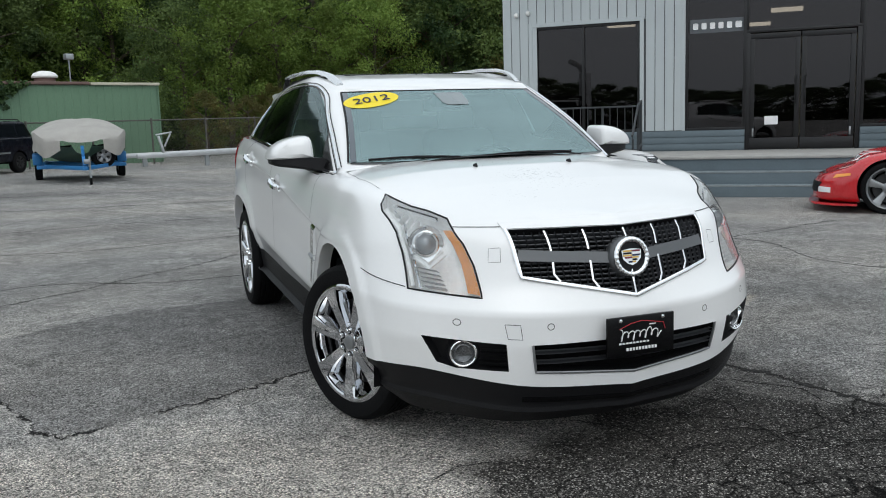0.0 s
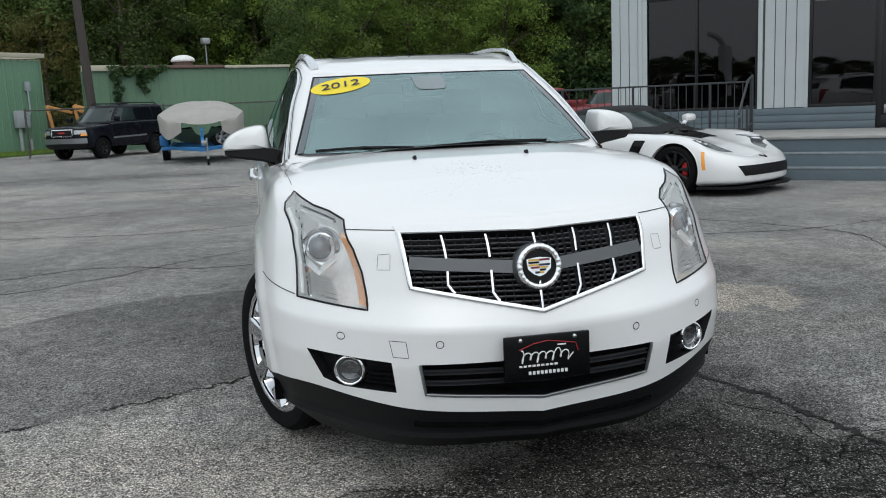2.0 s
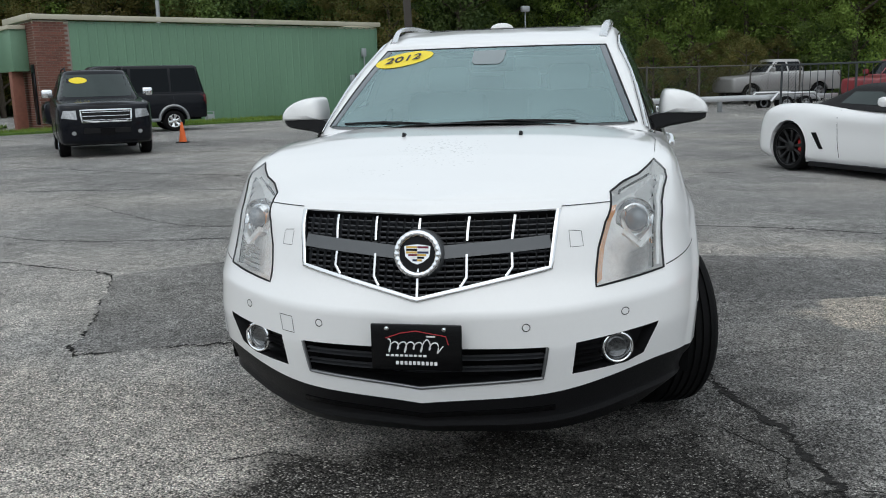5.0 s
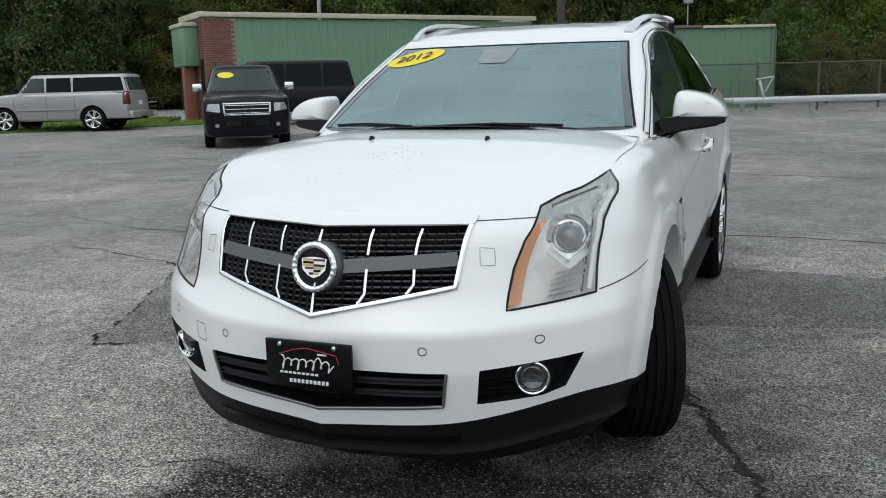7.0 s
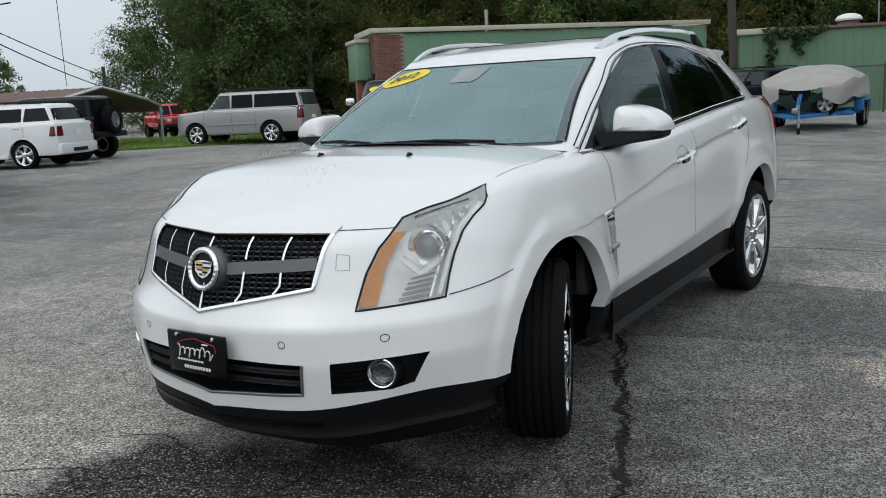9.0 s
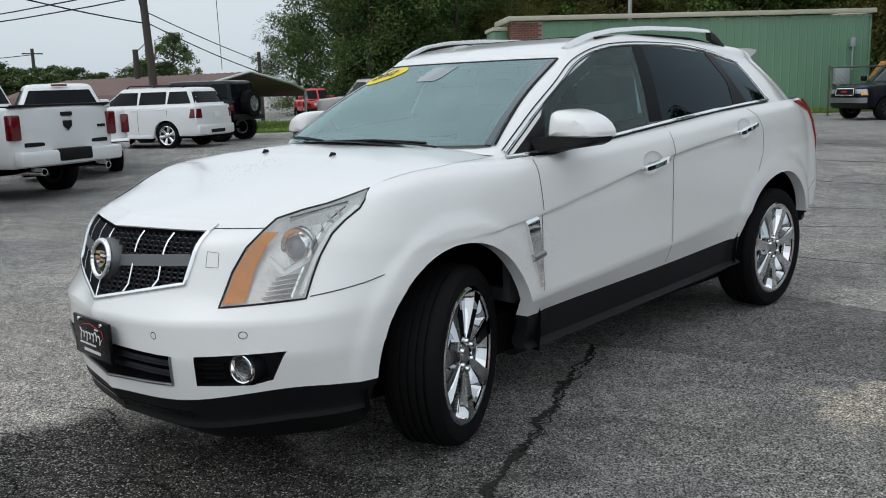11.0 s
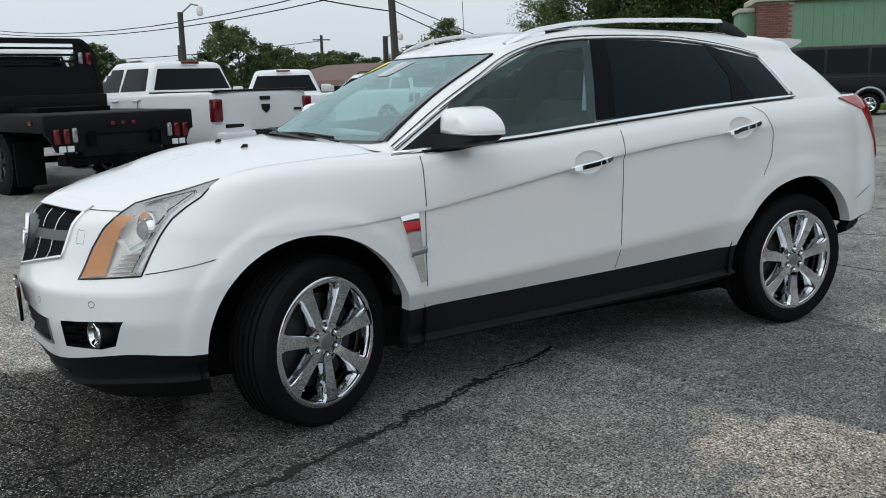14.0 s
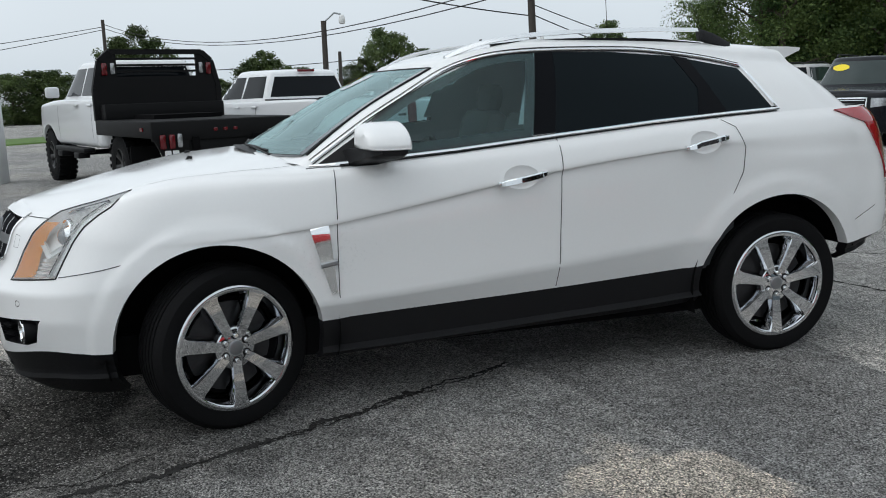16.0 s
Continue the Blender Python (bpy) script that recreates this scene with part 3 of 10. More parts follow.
class Skin:
    """The outer surface of a body, to lay panes, lamps and seams on."""

    def __init__(self, bms):
        vs, fs = [], []
        for bm in bms:
            bm.verts.ensure_lookup_table()
            base = len(vs)
            bm.verts.index_update()
            vs += [v.co.copy() for v in bm.verts]
            fs += [[base + v.index for v in f.verts] for f in bm.faces]
        self.tree = BVHTree.FromPolygons(vs, fs)

    def at(self, u, v, way):
        """Where the flat place (u, v) lands on the skin, with the outward normal. way: 'L', 'R' sides (u = y), 'F' front and
        'B' back (u = x), 'T' from above (u = x, v = y), or 'LF' the front left corner at 45 degrees."""
        o, d = {"L": ((3, u, v), (-1, 0, 0)), "R": ((-3, u, v), (1, 0, 0)), "F": ((u, -6, v), (0, 1, 0)), "B": ((u, 12, v), (0, -1, 0)),
                "T": ((u, v, 5), (0, 0, -1)), "LF": ((0.7071 * u + 3.5, 0.7071 * u - 3.5, v), (-0.7071, 0.7071, 0)),
                "RF": ((-0.7071 * u - 3.5, 0.7071 * u - 3.5, v), (0.7071, 0.7071, 0))}[way]
        p, nrm, _, _ = self.tree.ray_cast(Vector(o), Vector(d))
        if p is None:
            p, nrm, _, _ = self.tree.find_nearest(Vector(o) + 3.4 * Vector(d))
        if nrm.dot(Vector(d)) > 0:
            nrm = -nrm
        return p, nrm

    def panel(self, outline, way, lift=0.003, step=0.04, depth=0.01):
        """A patch with any outline, laid on the skin, with a turned-in rim."""
        bm = bmesh.new()
        us, vs = [p[0] for p in outline], [p[1] for p in outline]
        nu, nv = max(2, int((max(us) - min(us)) / step) + 1), max(2, int((max(vs) - min(vs)) / step) + 1)
        bmesh.ops.create_grid(bm, x_segments=nu, y_segments=nv, size=0.5)
        for v in bm.verts:
            v.co.x = min(us) + (v.co.x + 0.5) * (max(us) - min(us))
            v.co.y = min(vs) + (v.co.y + 0.5) * (max(vs) - min(vs))
        for i in range(len(outline)):
            a, b = Vector((*outline[i - 1], 0)), Vector((*outline[i], 0))
            e = b - a
            nrm = Vector((e.y, -e.x, 0))
            bmesh.ops.bisect_plane(bm, geom=bm.verts[:] + bm.edges[:] + bm.faces[:], plane_co=a, plane_no=nrm, dist=1e-5)
        bmesh.ops.delete(bm, geom=[f for f in bm.faces if not inside_poly(outline, *f.calc_center_median()[:2])], context="FACES")
        for v in bm.verts:
            p, nrm = self.at(v.co.x, v.co.y, way)
            v.co = p + lift * nrm
            v.normal = nrm
        rim = [e for e in bm.edges if e.is_boundary]
        out = {v: self.tree.find_nearest(v.co)[1] for e in rim for v in e.verts}
        if depth:
            ret = bmesh.ops.extrude_edge_only(bm, edges=rim)
            for g in ret["geom"]:
                if isinstance(g, bmesh.types.BMVert):
                    near, nn, _, _ = self.tree.find_nearest(g.co)
                    side = (g.co - near)
                    g.co -= (side.normalized() if side.length > 1e-5 else nn) * depth
        bmesh.ops.recalc_face_normals(bm, faces=bm.faces)
        # outward: the first wide face must look away from the car's middle
        f = max(bm.faces, key=lambda g: g.calc_area())
        c = f.calc_center_median()
        if f.normal.dot(c - Vector((0, c.y if way in "LR" else 1.5, 0.9))) < 0:
            bmesh.ops.reverse_faces(bm, faces=bm.faces)
        return bm

    def wall(self, bm, outline, way, l0, l1, step=0.02, draft=0.0):
        """The upright rim of a recess along a closed outline, from lift l0 to lift l1; draft draws the foot inwards."""
        cu, cv = sum(p[0] for p in outline) / len(outline), sum(p[1] for p in outline) / len(outline)
        pts = []
        for a, b in zip(outline, outline[1:] + outline[:1]):
            k = max(1, int(math.hypot(b[0] - a[0], b[1] - a[1]) / step))
            pts += [(a[0] + (b[0] - a[0]) * i / k, a[1] + (b[1] - a[1]) * i / k) for i in range(k)]
        rows = []
        for u, v in pts:
            p, nrm = self.at(u, v, way)
            q, nrq = self.at(u + (cu - u) * draft, v + (cv - v) * draft, way)
            rows.append((bm.verts.new(p + nrm * l0), bm.verts.new(q + nrq * l1)))
        for a, b in zip(rows, rows[1:] + rows[:1]):
            bm.faces.new((a[0], b[0], b[1], a[1]))
        return bm

    def ribbon(self, bm, line, way, width=0.006, lift=0.0015, step=0.03, thick=0.0, closed=False):
        """A narrow strip along a line of flat places laid on the skin; thick: a raised moulding of that height."""
        pts = []
        line = list(line) + ([line[0]] if closed else [])
        for a, b in zip(line, line[1:]):
            k = max(1, int(math.hypot(b[0] - a[0], b[1] - a[1]) / step))
            pts += [(a[0] + (b[0] - a[0]) * i / k, a[1] + (b[1] - a[1]) * i / k) for i in range(k)]
        if not closed:
            pts.append(line[-1])
        on = [self.at(u, v, way) for u, v in pts]
        rows = []
        for i, (p, nrm) in enumerate(on):
            q0 = on[i - 1][0] if (i or closed) else p
            q1 = on[(i + 1) % len(on)][0] if (i < len(on) - 1 or closed) else p
            s = (q1 - q0).cross(nrm)
            s = s.normalized() if s.length > 1e-7 else Vector((0, 0, 1))
            h = lift + thick
            prof = [(-0.5, -0.002), (-0.5, h * 0.7), (-0.25, h), (0.25, h), (0.5, h * 0.7), (0.5, -0.002)] if thick else [(-0.5, h), (0.5, h)]
            rows.append([bm.verts.new(p + s * a * width + nrm * b) for a, b in prof])
        for i in range(len(rows) - (0 if closed else 1)):
            a, b = rows[i], rows[(i + 1) % len(rows)]
            for k in range(len(a) - 1):
                bm.faces.new((a[k], a[k + 1], b[k + 1], b[k]))
        return bm


def heading(x, y, hx, hy, z=None):
    """Pose of a thing whose front is -y, standing at (x, y) and facing (hx, hy)."""
    return Matrix.Translation((x, y, ground_z(x, y) if z is None else z)) @ Matrix.Rotation(math.atan2(hx, -hy), 4, "Z")


# ---------------------------------------------------------------- ground
def fan_rows(r0, r1, n):
    return [r0 * (r1 / r0) ** (i / (n - 1)) for i in range(n)]


gb = bmesh.new()
rings_r = [0.0] + fan_rows(0.6, 900, 70)
prev = None
for r in rings_r:
    row = []
    for k in range(96):
        a = 2 * math.pi * k / 96
        x, y = r * math.cos(a), 1.0 + r * math.sin(a)
        row.append(gb.verts.new((x, y, ground_z(x, y))))
        if r == 0:
            break
    if prev is not None:
        for k in range(96):
            if len(prev) == 1:
                gb.faces.new((prev[0], row[k], row[(k + 1) % 96]))
            else:
                gb.faces.new((prev[k], row[k], row[(k + 1) % 96], prev[(k + 1) % 96]))
    prev = row
ground = link("ground", gb, M_ASPHALT)
tagged(ground, "worn grey asphalt car lot with pale aggregate and damp stains", "ground", kind="structure")


def crack(points, width, seed, name="pavement_crack", label="jagged dark crack running through the asphalt", wander=0.45):
    """A ragged open crack with crumbled edges, sunk between its lips."""
    rnd = random.Random(seed)
    pts = spline([(x, y) for x, y in points], 60)
    bm = bmesh.new()
    left, right, mid = [], [], []
    slow, fast = 0.0, 0.0
    for i, (x, y) in enumerate(pts):
        a, b = pts[max(0, i - 1)], pts[min(len(pts) - 1, i + 1)]
        d = np.array(b) - np.array(a)
        d = d / (np.linalg.norm(d) + 1e-9)
        nx, ny = -d[1], d[0]
        slow = slow * 0.93 + rnd.gauss(0, width * wander)
        fast = fast * 0.5 + rnd.gauss(0, width * wander * 0.55)
        off = slow + fast
        swell = 0.35 + 0.65 * (0.5 + 0.5 * math.sin(i * 0.11 + seed)) ** 2
        w = width * (0.25 + 0.75 * rnd.random() ** 1.5) * swell * min(1.0, 0.25 + 4 * min(i, len(pts) - 1 - i) / len(pts))
        for store, s in ((left, w), (right, -w * (0.6 + 0.8 * rnd.random())), (mid, 0)):
            px, py = x + nx * (off + s), y + ny * (off + s)
            store.append(bm.verts.new((px, py, ground_z(px, py) + (0.004 if s else 0.0015))))
    for i in range(len(pts) - 1):
        bm.faces.new((left[i], left[i + 1], mid[i + 1], mid[i]))
        bm.faces.new((mid[i], mid[i + 1], right[i + 1], right[i]))
    bmesh.ops.recalc_face_normals(bm, faces=bm.faces)
    for f in bm.faces:
        if f.normal.z < 0:
            f.normal_flip()
    return tagged(link(name, bm, M_CRACK, smooth=False), label, "crack", kind="structure")


def asphalt_patch(outline, seed, label):
    """A thin relaid sheet of darker asphalt with a ragged edge, feathered on to the old surface."""
    rnd = random.Random(seed)
    pts = [Vector((*p, 0)) for p in spline(list(outline) + [outline[0]], 22)[:-1]]
    mid = sum(pts, Vector()) / len(pts)
    bm = bmesh.new()
    rows = []
    wob = 0.0
    edge_pts = []
    for p in pts:
        wob = wob * 0.8 + rnd.gauss(0, 0.008)
        edge_pts.append(p + (p - mid).normalized() * wob)
    for k, h in ((1.0, 0.0005), (0.994, 0.0045), (0.9, 0.005), (0.7, 0.005), (0.45, 0.005), (0.2, 0.005)):
        row = []
        for p in edge_pts:
            q = mid + (p - mid) * k
            row.append(bm.verts.new((q.x, q.y, ground_z(q.x, q.y) + h)))
        rows.append(row)
    n = len(pts)
    for a, b in zip(rows, rows[1:]):
        for i in range(n):
            bm.faces.new((a[i], a[(i + 1) % n], b[(i + 1) % n], b[i]))
    top = bm.verts.new((mid.x, mid.y, ground_z(mid.x, mid.y) + 0.005))
    for i in range(n):
        bm.faces.new((rows[-1][i], rows[-1][(i + 1) % n], top))
    bmesh.ops.recalc_face_normals(bm, faces=bm.faces)
    if sum(f.normal.z for f in bm.faces) < 0:
        bmesh.ops.reverse_faces(bm, faces=bm.faces)
    return tagged(link("asphalt_patch", bm, M_PATCH), label, "pavement", kind="structure")


asphalt_patch([(-3.02, 2.08), (-2.48, 0.98), (-2.18, 0.34), (-1.6, 0.53), (-0.91, 0.85), (-0.1, 1.2), (0.7, 1.5), (1.76, 1.74), (2.5, 1.99), (2.76, 2.33), (2.54, 2.88), (1.6, 3.02), (0.2, 3.08), (-1.0, 3.0), (-1.92, 2.89), (-2.56, 2.49)], 11, "darker relaid asphalt patch under the parked car")
crack([(-4.6, 2.6), (-3.6, 2.3), (-3.0, 2.05), (-2.48, 0.95), (-2.3, 0.58), (-2.18, 0.32), (-1.95, 0.4), (-1.6, 0.51), (-1.3, 0.62), (-0.91, 0.83), (-0.1, 1.2), (0.5, 1.45)], 0.028, 3, wander=0.3)
crack([(0.35, 1.75), (0.68, 1.11), (0.88, 0.64), (1.07, 0.23), (1.20, -0.13), (1.33, -0.47), (1.37, -0.72), (1.42, -0.98), (1.53, -1.5), (1.9, -2.6)], 0.044, 4, wander=0.14)
crack([(0.42, 1.72), (0.70, 1.13), (0.90, 0.66), (1.05, 0.32), (1.14, 0.08)], 0.012, 14, label="crumbling side branch of the crack")
crack([(-6.0, 6.2), (-3.6, 4.4), (-2.4, 4.6), (-1.2, 4.1), (1.5, 4.4), (4.0, 3.8), (6.5, 4.4)], 0.020, 5)
crack([(-6.4, 4.2), (-4.4, 3.5), (-2.74, 3.7), (-1.6, 4.6), (-0.5, 5.6), (0.6, 6.4)], 0.016, 15)
crack([(1.42, -0.98), (1.0, -1.02), (0.5, -1.12), (0.2, -1.35)], 0.008, 16, label="fine crack across the damp asphalt")
# short cracks in the damp stain before the bumper
rc = random.Random(31)
for _ in range(26):
    x, y = rc.uniform(-0.5, 2.3), rc.uniform(-2.2, -0.75)
    a = rc.choice((0.2, 1.3, 1.9, 2.9)) + rc.gauss(0, 0.3)
    ln = rc.uniform(0.25, 0.6)
    crack([(x, y), (x + math.cos(a) * ln * 0.5, y + math.sin(a) * ln * 0.5), (x + math.cos(a + 0.4) * ln, y + math.sin(a + 0.4) * ln)], 0.007, rc.randrange(999), label="short crack in the damp asphalt")
crack([(-9, 9.5), (-5, 8.8), (-1, 9.6), (2.4, 9.2)], 0.035, 7)
crack([(-8, 6.8), (-5, 7.4), (-2.2, 6.9), (0.4, 7.5)], 0.022, 17)
crack([(-12, 11.5), (-7, 12.4), (-3, 11.8), (1.5, 12.6)], 0.035, 18)
crack([(3.4, 5.4), (4.4, 3.6), (4.1, 2.0), (4.9, 0.4), (4.6, -1.2)], 0.016, 19)
crack([(-14, 14.5), (-8, 15.8), (-3, 14.9), (0.5, 15.7)], 0.05, 8)


def strip(name, line, width, z, mat, label, category, kind="structure"):
    """A raised strip of ground (grass verge, walk) along a line."""
    bm = bmesh.new()
    pts = spline(line, 12)
    rows = []
    for i, p in enumerate(pts):
        d = pts[min(len(pts) - 1, i + 1)] - pts[max(0, i - 1)]
        d = d / np.linalg.norm(d)
        row = []
        for k, h in ((-0.5, -0.06), (-0.48, z), (-0.2, z + 0.02), (0.2, z + 0.02), (0.48, z), (0.5, -0.06)):
            x, y = p[0] - d[1] * width * k, p[1] + d[0] * width * k
            wob = 0.12 * noise.noise((x * 0.8, y * 0.8, 3)) if abs(k) > 0.4 else 0
            row.append(bm.verts.new((x - d[1] * wob, y + d[0] * wob, ground_z(x, y) + h)))
        rows.append(row)
    for a, b in zip(rows, rows[1:]):
        for k in range(5):
            bm.faces.new((a[k], a[k + 1], b[k + 1], b[k]))
    bmesh.ops.recalc_face_normals(bm, faces=bm.faces)
    return tagged(link(name, bm, mat), label, category, kind=kind)


def blades(name, line, width, count, seed, label):
    """Grass blades over a strip, as one piece of stuff."""
    rnd = random.Random(seed)
    pts = spline(line, 20)
    vs, fs = [], []
    for _ in range(count):
        i = rnd.randrange(len(pts) - 1)
        t = rnd.random()
        p = pts[i] * (1 - t) + pts[i + 1] * t
        d = pts[i + 1] - pts[i]
        d = d / np.linalg.norm(d)
        k = (rnd.random() - 0.5) * width * 0.98
        x, y = p[0] - d[1] * k, p[1] + d[0] * k
        a, h, w = rnd.random() * 6.28, 0.05 + 0.1 * rnd.random(), 0.02
        z = ground_z(x, y) + 0.05
        b = len(vs)
        vs += [(x - w * math.cos(a), y - w * math.sin(a), z), (x + w * math.cos(a), y + w * math.sin(a), z), (x + rnd.gauss(0, 0.03), y + rnd.gauss(0, 0.03), z + h)]
        fs.append((b, b + 1, b + 2))
    me = bpy.data.meshes.new(name)
    me.from_pydata(vs, [], fs)
    me.materials.append(M_LEAFBRIGHT)
    return tagged(new(name, me), label, "grass", kind="stuff")


SHED_C, SHED_E = Vector((-17.1, 21.75, 0)), Vector((-8.7, 31.9, 0))
SHED_DIR = (SHED_E - SHED_C).normalized()
SHED_OUT = Vector((SHED_DIR.y, -SHED_DIR.x, 0))
SHED_ANGLE = math.atan2(SHED_DIR.y, SHED_DIR.x)
verge = [tuple((SHED_C + SHED_OUT * 0.6 - SHED_DIR * 13)[:2]), tuple((SHED_C + SHED_OUT * 0.7)[:2]), tuple(((SHED_C + SHED_E) / 2 + SHED_OUT * 0.6)[:2]), tuple((SHED_E + SHED_OUT * 0.6)[:2])]
strip("grass_verge", verge, 1.3, 0.05, M_GRASS, "narrow mown grass verge along the shed wall", "grass")
blades("grass", verge, 1.3, 9000, 5, "short green grass blades on the verge")
lawn = [(-46, 8), (-34, 15), (-25, 19.5), (-19.5, 22.8)]
strip("grass_lawn", lawn, 5.5, 0.05, M_GRASS, "green lawn beyond the parked cars", "grass")
blades("grass", lawn, 5.5, 9000, 6, "short green grass blades on the lawn")
field = [(-30, -14), (-38, -4), (-48, 4)]
strip("grass_lawn", field, 5, 0.05, M_GRASS, "green roadside grass across the lot", "grass")


# ---------------------------------------------------------------- sheds
def sheet_wall(parent, a, b, z0, z1, mat, out, rib=0.3, name="wall", label=""):
    """A wall of vertical ribbed sheet metal from a to b."""
    a, b = Vector(a), Vector(b)
    d = (b - a)
    n = max(2, int(d.length / rib))
    d = d / n
    bm = bmesh.new()
    cols = []
    for i in range(n):
        for f, o in ((0.0, 0.0), (0.78, 0.0), (0.84, 0.014), (0.94, 0.014)):
            p = a + d * (i + f) + out * o
            cols.append([bm.verts.new((p.x, p.y, z0)), bm.verts.new((p.x, p.y, z1))])
    cols.append([bm.verts.new((b.x, b.y, z0)), bm.verts.new((b.x, b.y, z1))])
    for c, e in zip(cols, cols[1:]):
        bm.faces.new((c[0], e[0], e[1], c[1]))
    back = [bm.verts.new((p.x - out.x * 0.12, p.y - out.y * 0.12, z)) for p, z in ((a, z0), (b, z0), (b, z1), (a, z1))]
    bm.faces.new(back[::-1])
    bm.faces.new((cols[0][0], cols[0][1], back[3], back[0]))
    bm.faces.new((cols[-1][1], cols[-1][0], back[1], back[2]))
    bmesh.ops.recalc_face_normals(bm, faces=bm.faces)
    return part(name, bm, mat, parent, label, smooth=False)


def between(a, b, w, h, z, bevel=0.01):
    """A level beam from a to b (plan points), w wide and h high, centred at height z."""
    bm = bmesh.new()
    bar(bm, (a[0], a[1], z), (b[0], b[1], z), w, h, bevel)
    return bm


BIG_TOP = 3.70
shed = thing("metal_shed", "long green ribbed-metal shed with a cream eave and brown brick end", "building")
SHED_B = SHED_C + SHED_DIR * 1.08
sheet_wall(shed, SHED_B, SHED_E, -0.3, BIG_TOP - 0.12, M_GREEN, SHED_OUT, 0.3)
BACKDIR = -SHED_OUT
sheet_wall(shed, SHED_E, SHED_E + BACKDIR * 3.0, -0.3, BIG_TOP - 0.12, M_GREEN, SHED_DIR, 0.3)
sheet_wall(shed, SHED_C + BACKDIR * 3.0, SHED_E + BACKDIR * 3.0, -0.3, BIG_TOP - 0.12, M_GREEN, -SHED_OUT, 0.6)
part("roof", between((SHED_C + BACKDIR * 1.5), (SHED_E + BACKDIR * 1.5), 3.0, 0.06, BIG_TOP - 0.16), M_CREAM, shed)
part("eave_trim", between(SHED_C + SHED_OUT * 0.06 - SHED_DIR * 0.1, SHED_E + SHED_OUT * 0.06 + SHED_DIR * 0.1, 0.14, 0.16, BIG_TOP), M_CREAM, shed, "cream metal eave trim")
part("eave_trim", between(SHED_E + SHED_DIR * 0.06, SHED_E + SHED_DIR * 0.06 + BACKDIR * 3.0, 0.14, 0.16, BIG_TOP), M_CREAM, shed, "cream metal eave trim")
part("eave_trim", between(SHED_C - SHED_DIR * 0.06, SHED_C - SHED_DIR * 0.06 + BACKDIR * 3.0, 0.14, 0.2, BIG_TOP), M_CREAM, shed, "cream metal eave trim")
# brick end: cores faced with single bricks
end_core = bmesh.new()
bar(end_core, (SHED_C + SHED_DIR * 0.06 - SHED_OUT * 0.08).to_tuple()[:2] + (BIG_TOP / 2 - 0.2,), (SHED_B - SHED_OUT * 0.08).to_tuple()[:2] + (BIG_TOP / 2 - 0.2,), 0.14, BIG_TOP + 0.2)
end_wall = part("brick_wall", end_core, M_MORTAR, shed, "brown brick corner with pale mortar")
side_core = bmesh.new()
bar(side_core, (SHED_C + SHED_DIR * 0.08).to_tuple()[:2] + (BIG_TOP / 2 - 0.2,), (SHED_C + SHED_DIR * 0.08 + BACKDIR * 3.0).to_tuple()[:2] + (BIG_TOP / 2 - 0.2,), 0.14, BIG_TOP + 0.2)
side_wall = part("brick_wall", side_core, M_MORTAR, shed, "brown brick side wall with narrow dark windows")
canopy = bmesh.new()
cc = SHED_C + BACKDIR * 1.7 - SHED_DIR * 0.25
box(canopy, (cc.x, cc.y, 2.72), (0.5, 1.8, 1.35), Matrix.Rotation(SHED_ANGLE, 4, "Z"), 0.03)
part("canopy", canopy, M_GREEN, shed, "green boxed canopy over the brick end")
part("canopy_trim", between(SHED_C - SHED_DIR * 0.52 + BACKDIR * 0.8, SHED_C - SHED_DIR * 0.52 + BACKDIR * 2.65, 0.08, 0.13, 3.42), M_CREAM, shed)
part("canopy_trim", between(SHED_C - SHED_DIR * 0.56 + BACKDIR * 0.77, SHED_C + BACKDIR * 0.77 - SHED_DIR * 0.03, 0.08, 0.13, 3.42), M_CREAM, shed)
bm = bmesh.new()
p = SHED_C - SHED_DIR * 0.30 + BACKDIR * 1.35
box(bm, (p.x, p.y, 0.95), (0.35, 0.35, 2.3), Matrix.Rotation(SHED_ANGLE, 4, "Z"), 0.01)
part("canopy_post", bm, M_BRICK, shed, "brown brick canopy post")


def on_shed(s, z, out=0.1):
    p = SHED_E - SHED_DIR * s + SHED_OUT * out
    return Vector((p.x, p.y, z))


RS = Matrix.Rotation(SHED_ANGLE, 4, "Z")
meter = thing("electric_meter", "grey electric meter cabinet with conduits on the green shed", "meter")
bm = bmesh.new()
box(bm, on_shed(1.15, 1.42, 0.14), (0.55, 0.22, 0.62), RS, 0.02)
part("cabinet", bm, M_METER, meter)
for s, z0, z1, r in ((1.25, -0.2, 1.1, 0.06), (0.85, -0.2, 0.7, 0.05), (0.75, 1.6, 2.5, 0.03)):
    bm = bmesh.new()
    tube(bm, [on_shed(s, z0, 0.12), on_shed(s, z1, 0.12)], r, 8)
    part("conduit", bm, M_METER, meter)
bm = bmesh.new()
box(bm, on_shed(0.75, 2.6, 0.1), (0.18, 0.12, 0.32), RS, 0.01)
part("junction_box", bm, M_METER, meter)
board = thing("green_panel", "pale green board leaning on the shed", "board")
bm = bmesh.new()
box(bm, on_shed(9.2, 0.55, 0.16), (0.36, 0.06, 1.25), RS @ Matrix.Rotation(radians(4), 4, "Y"), 0.008)
part("board", bm, material("pale_green_board", (0.30, 0.42, 0.31), 0.6), board)
gas = thing("gas_meter", "small grey gas meter on a pipe by the wall", "meter")
bm = bmesh.new()
box(bm, on_shed(7.6, 0.3, 0.25), (0.25, 0.2, 0.3), RS, 0.04)
part("body", bm, M_METER, gas)
bm = bmesh.new()
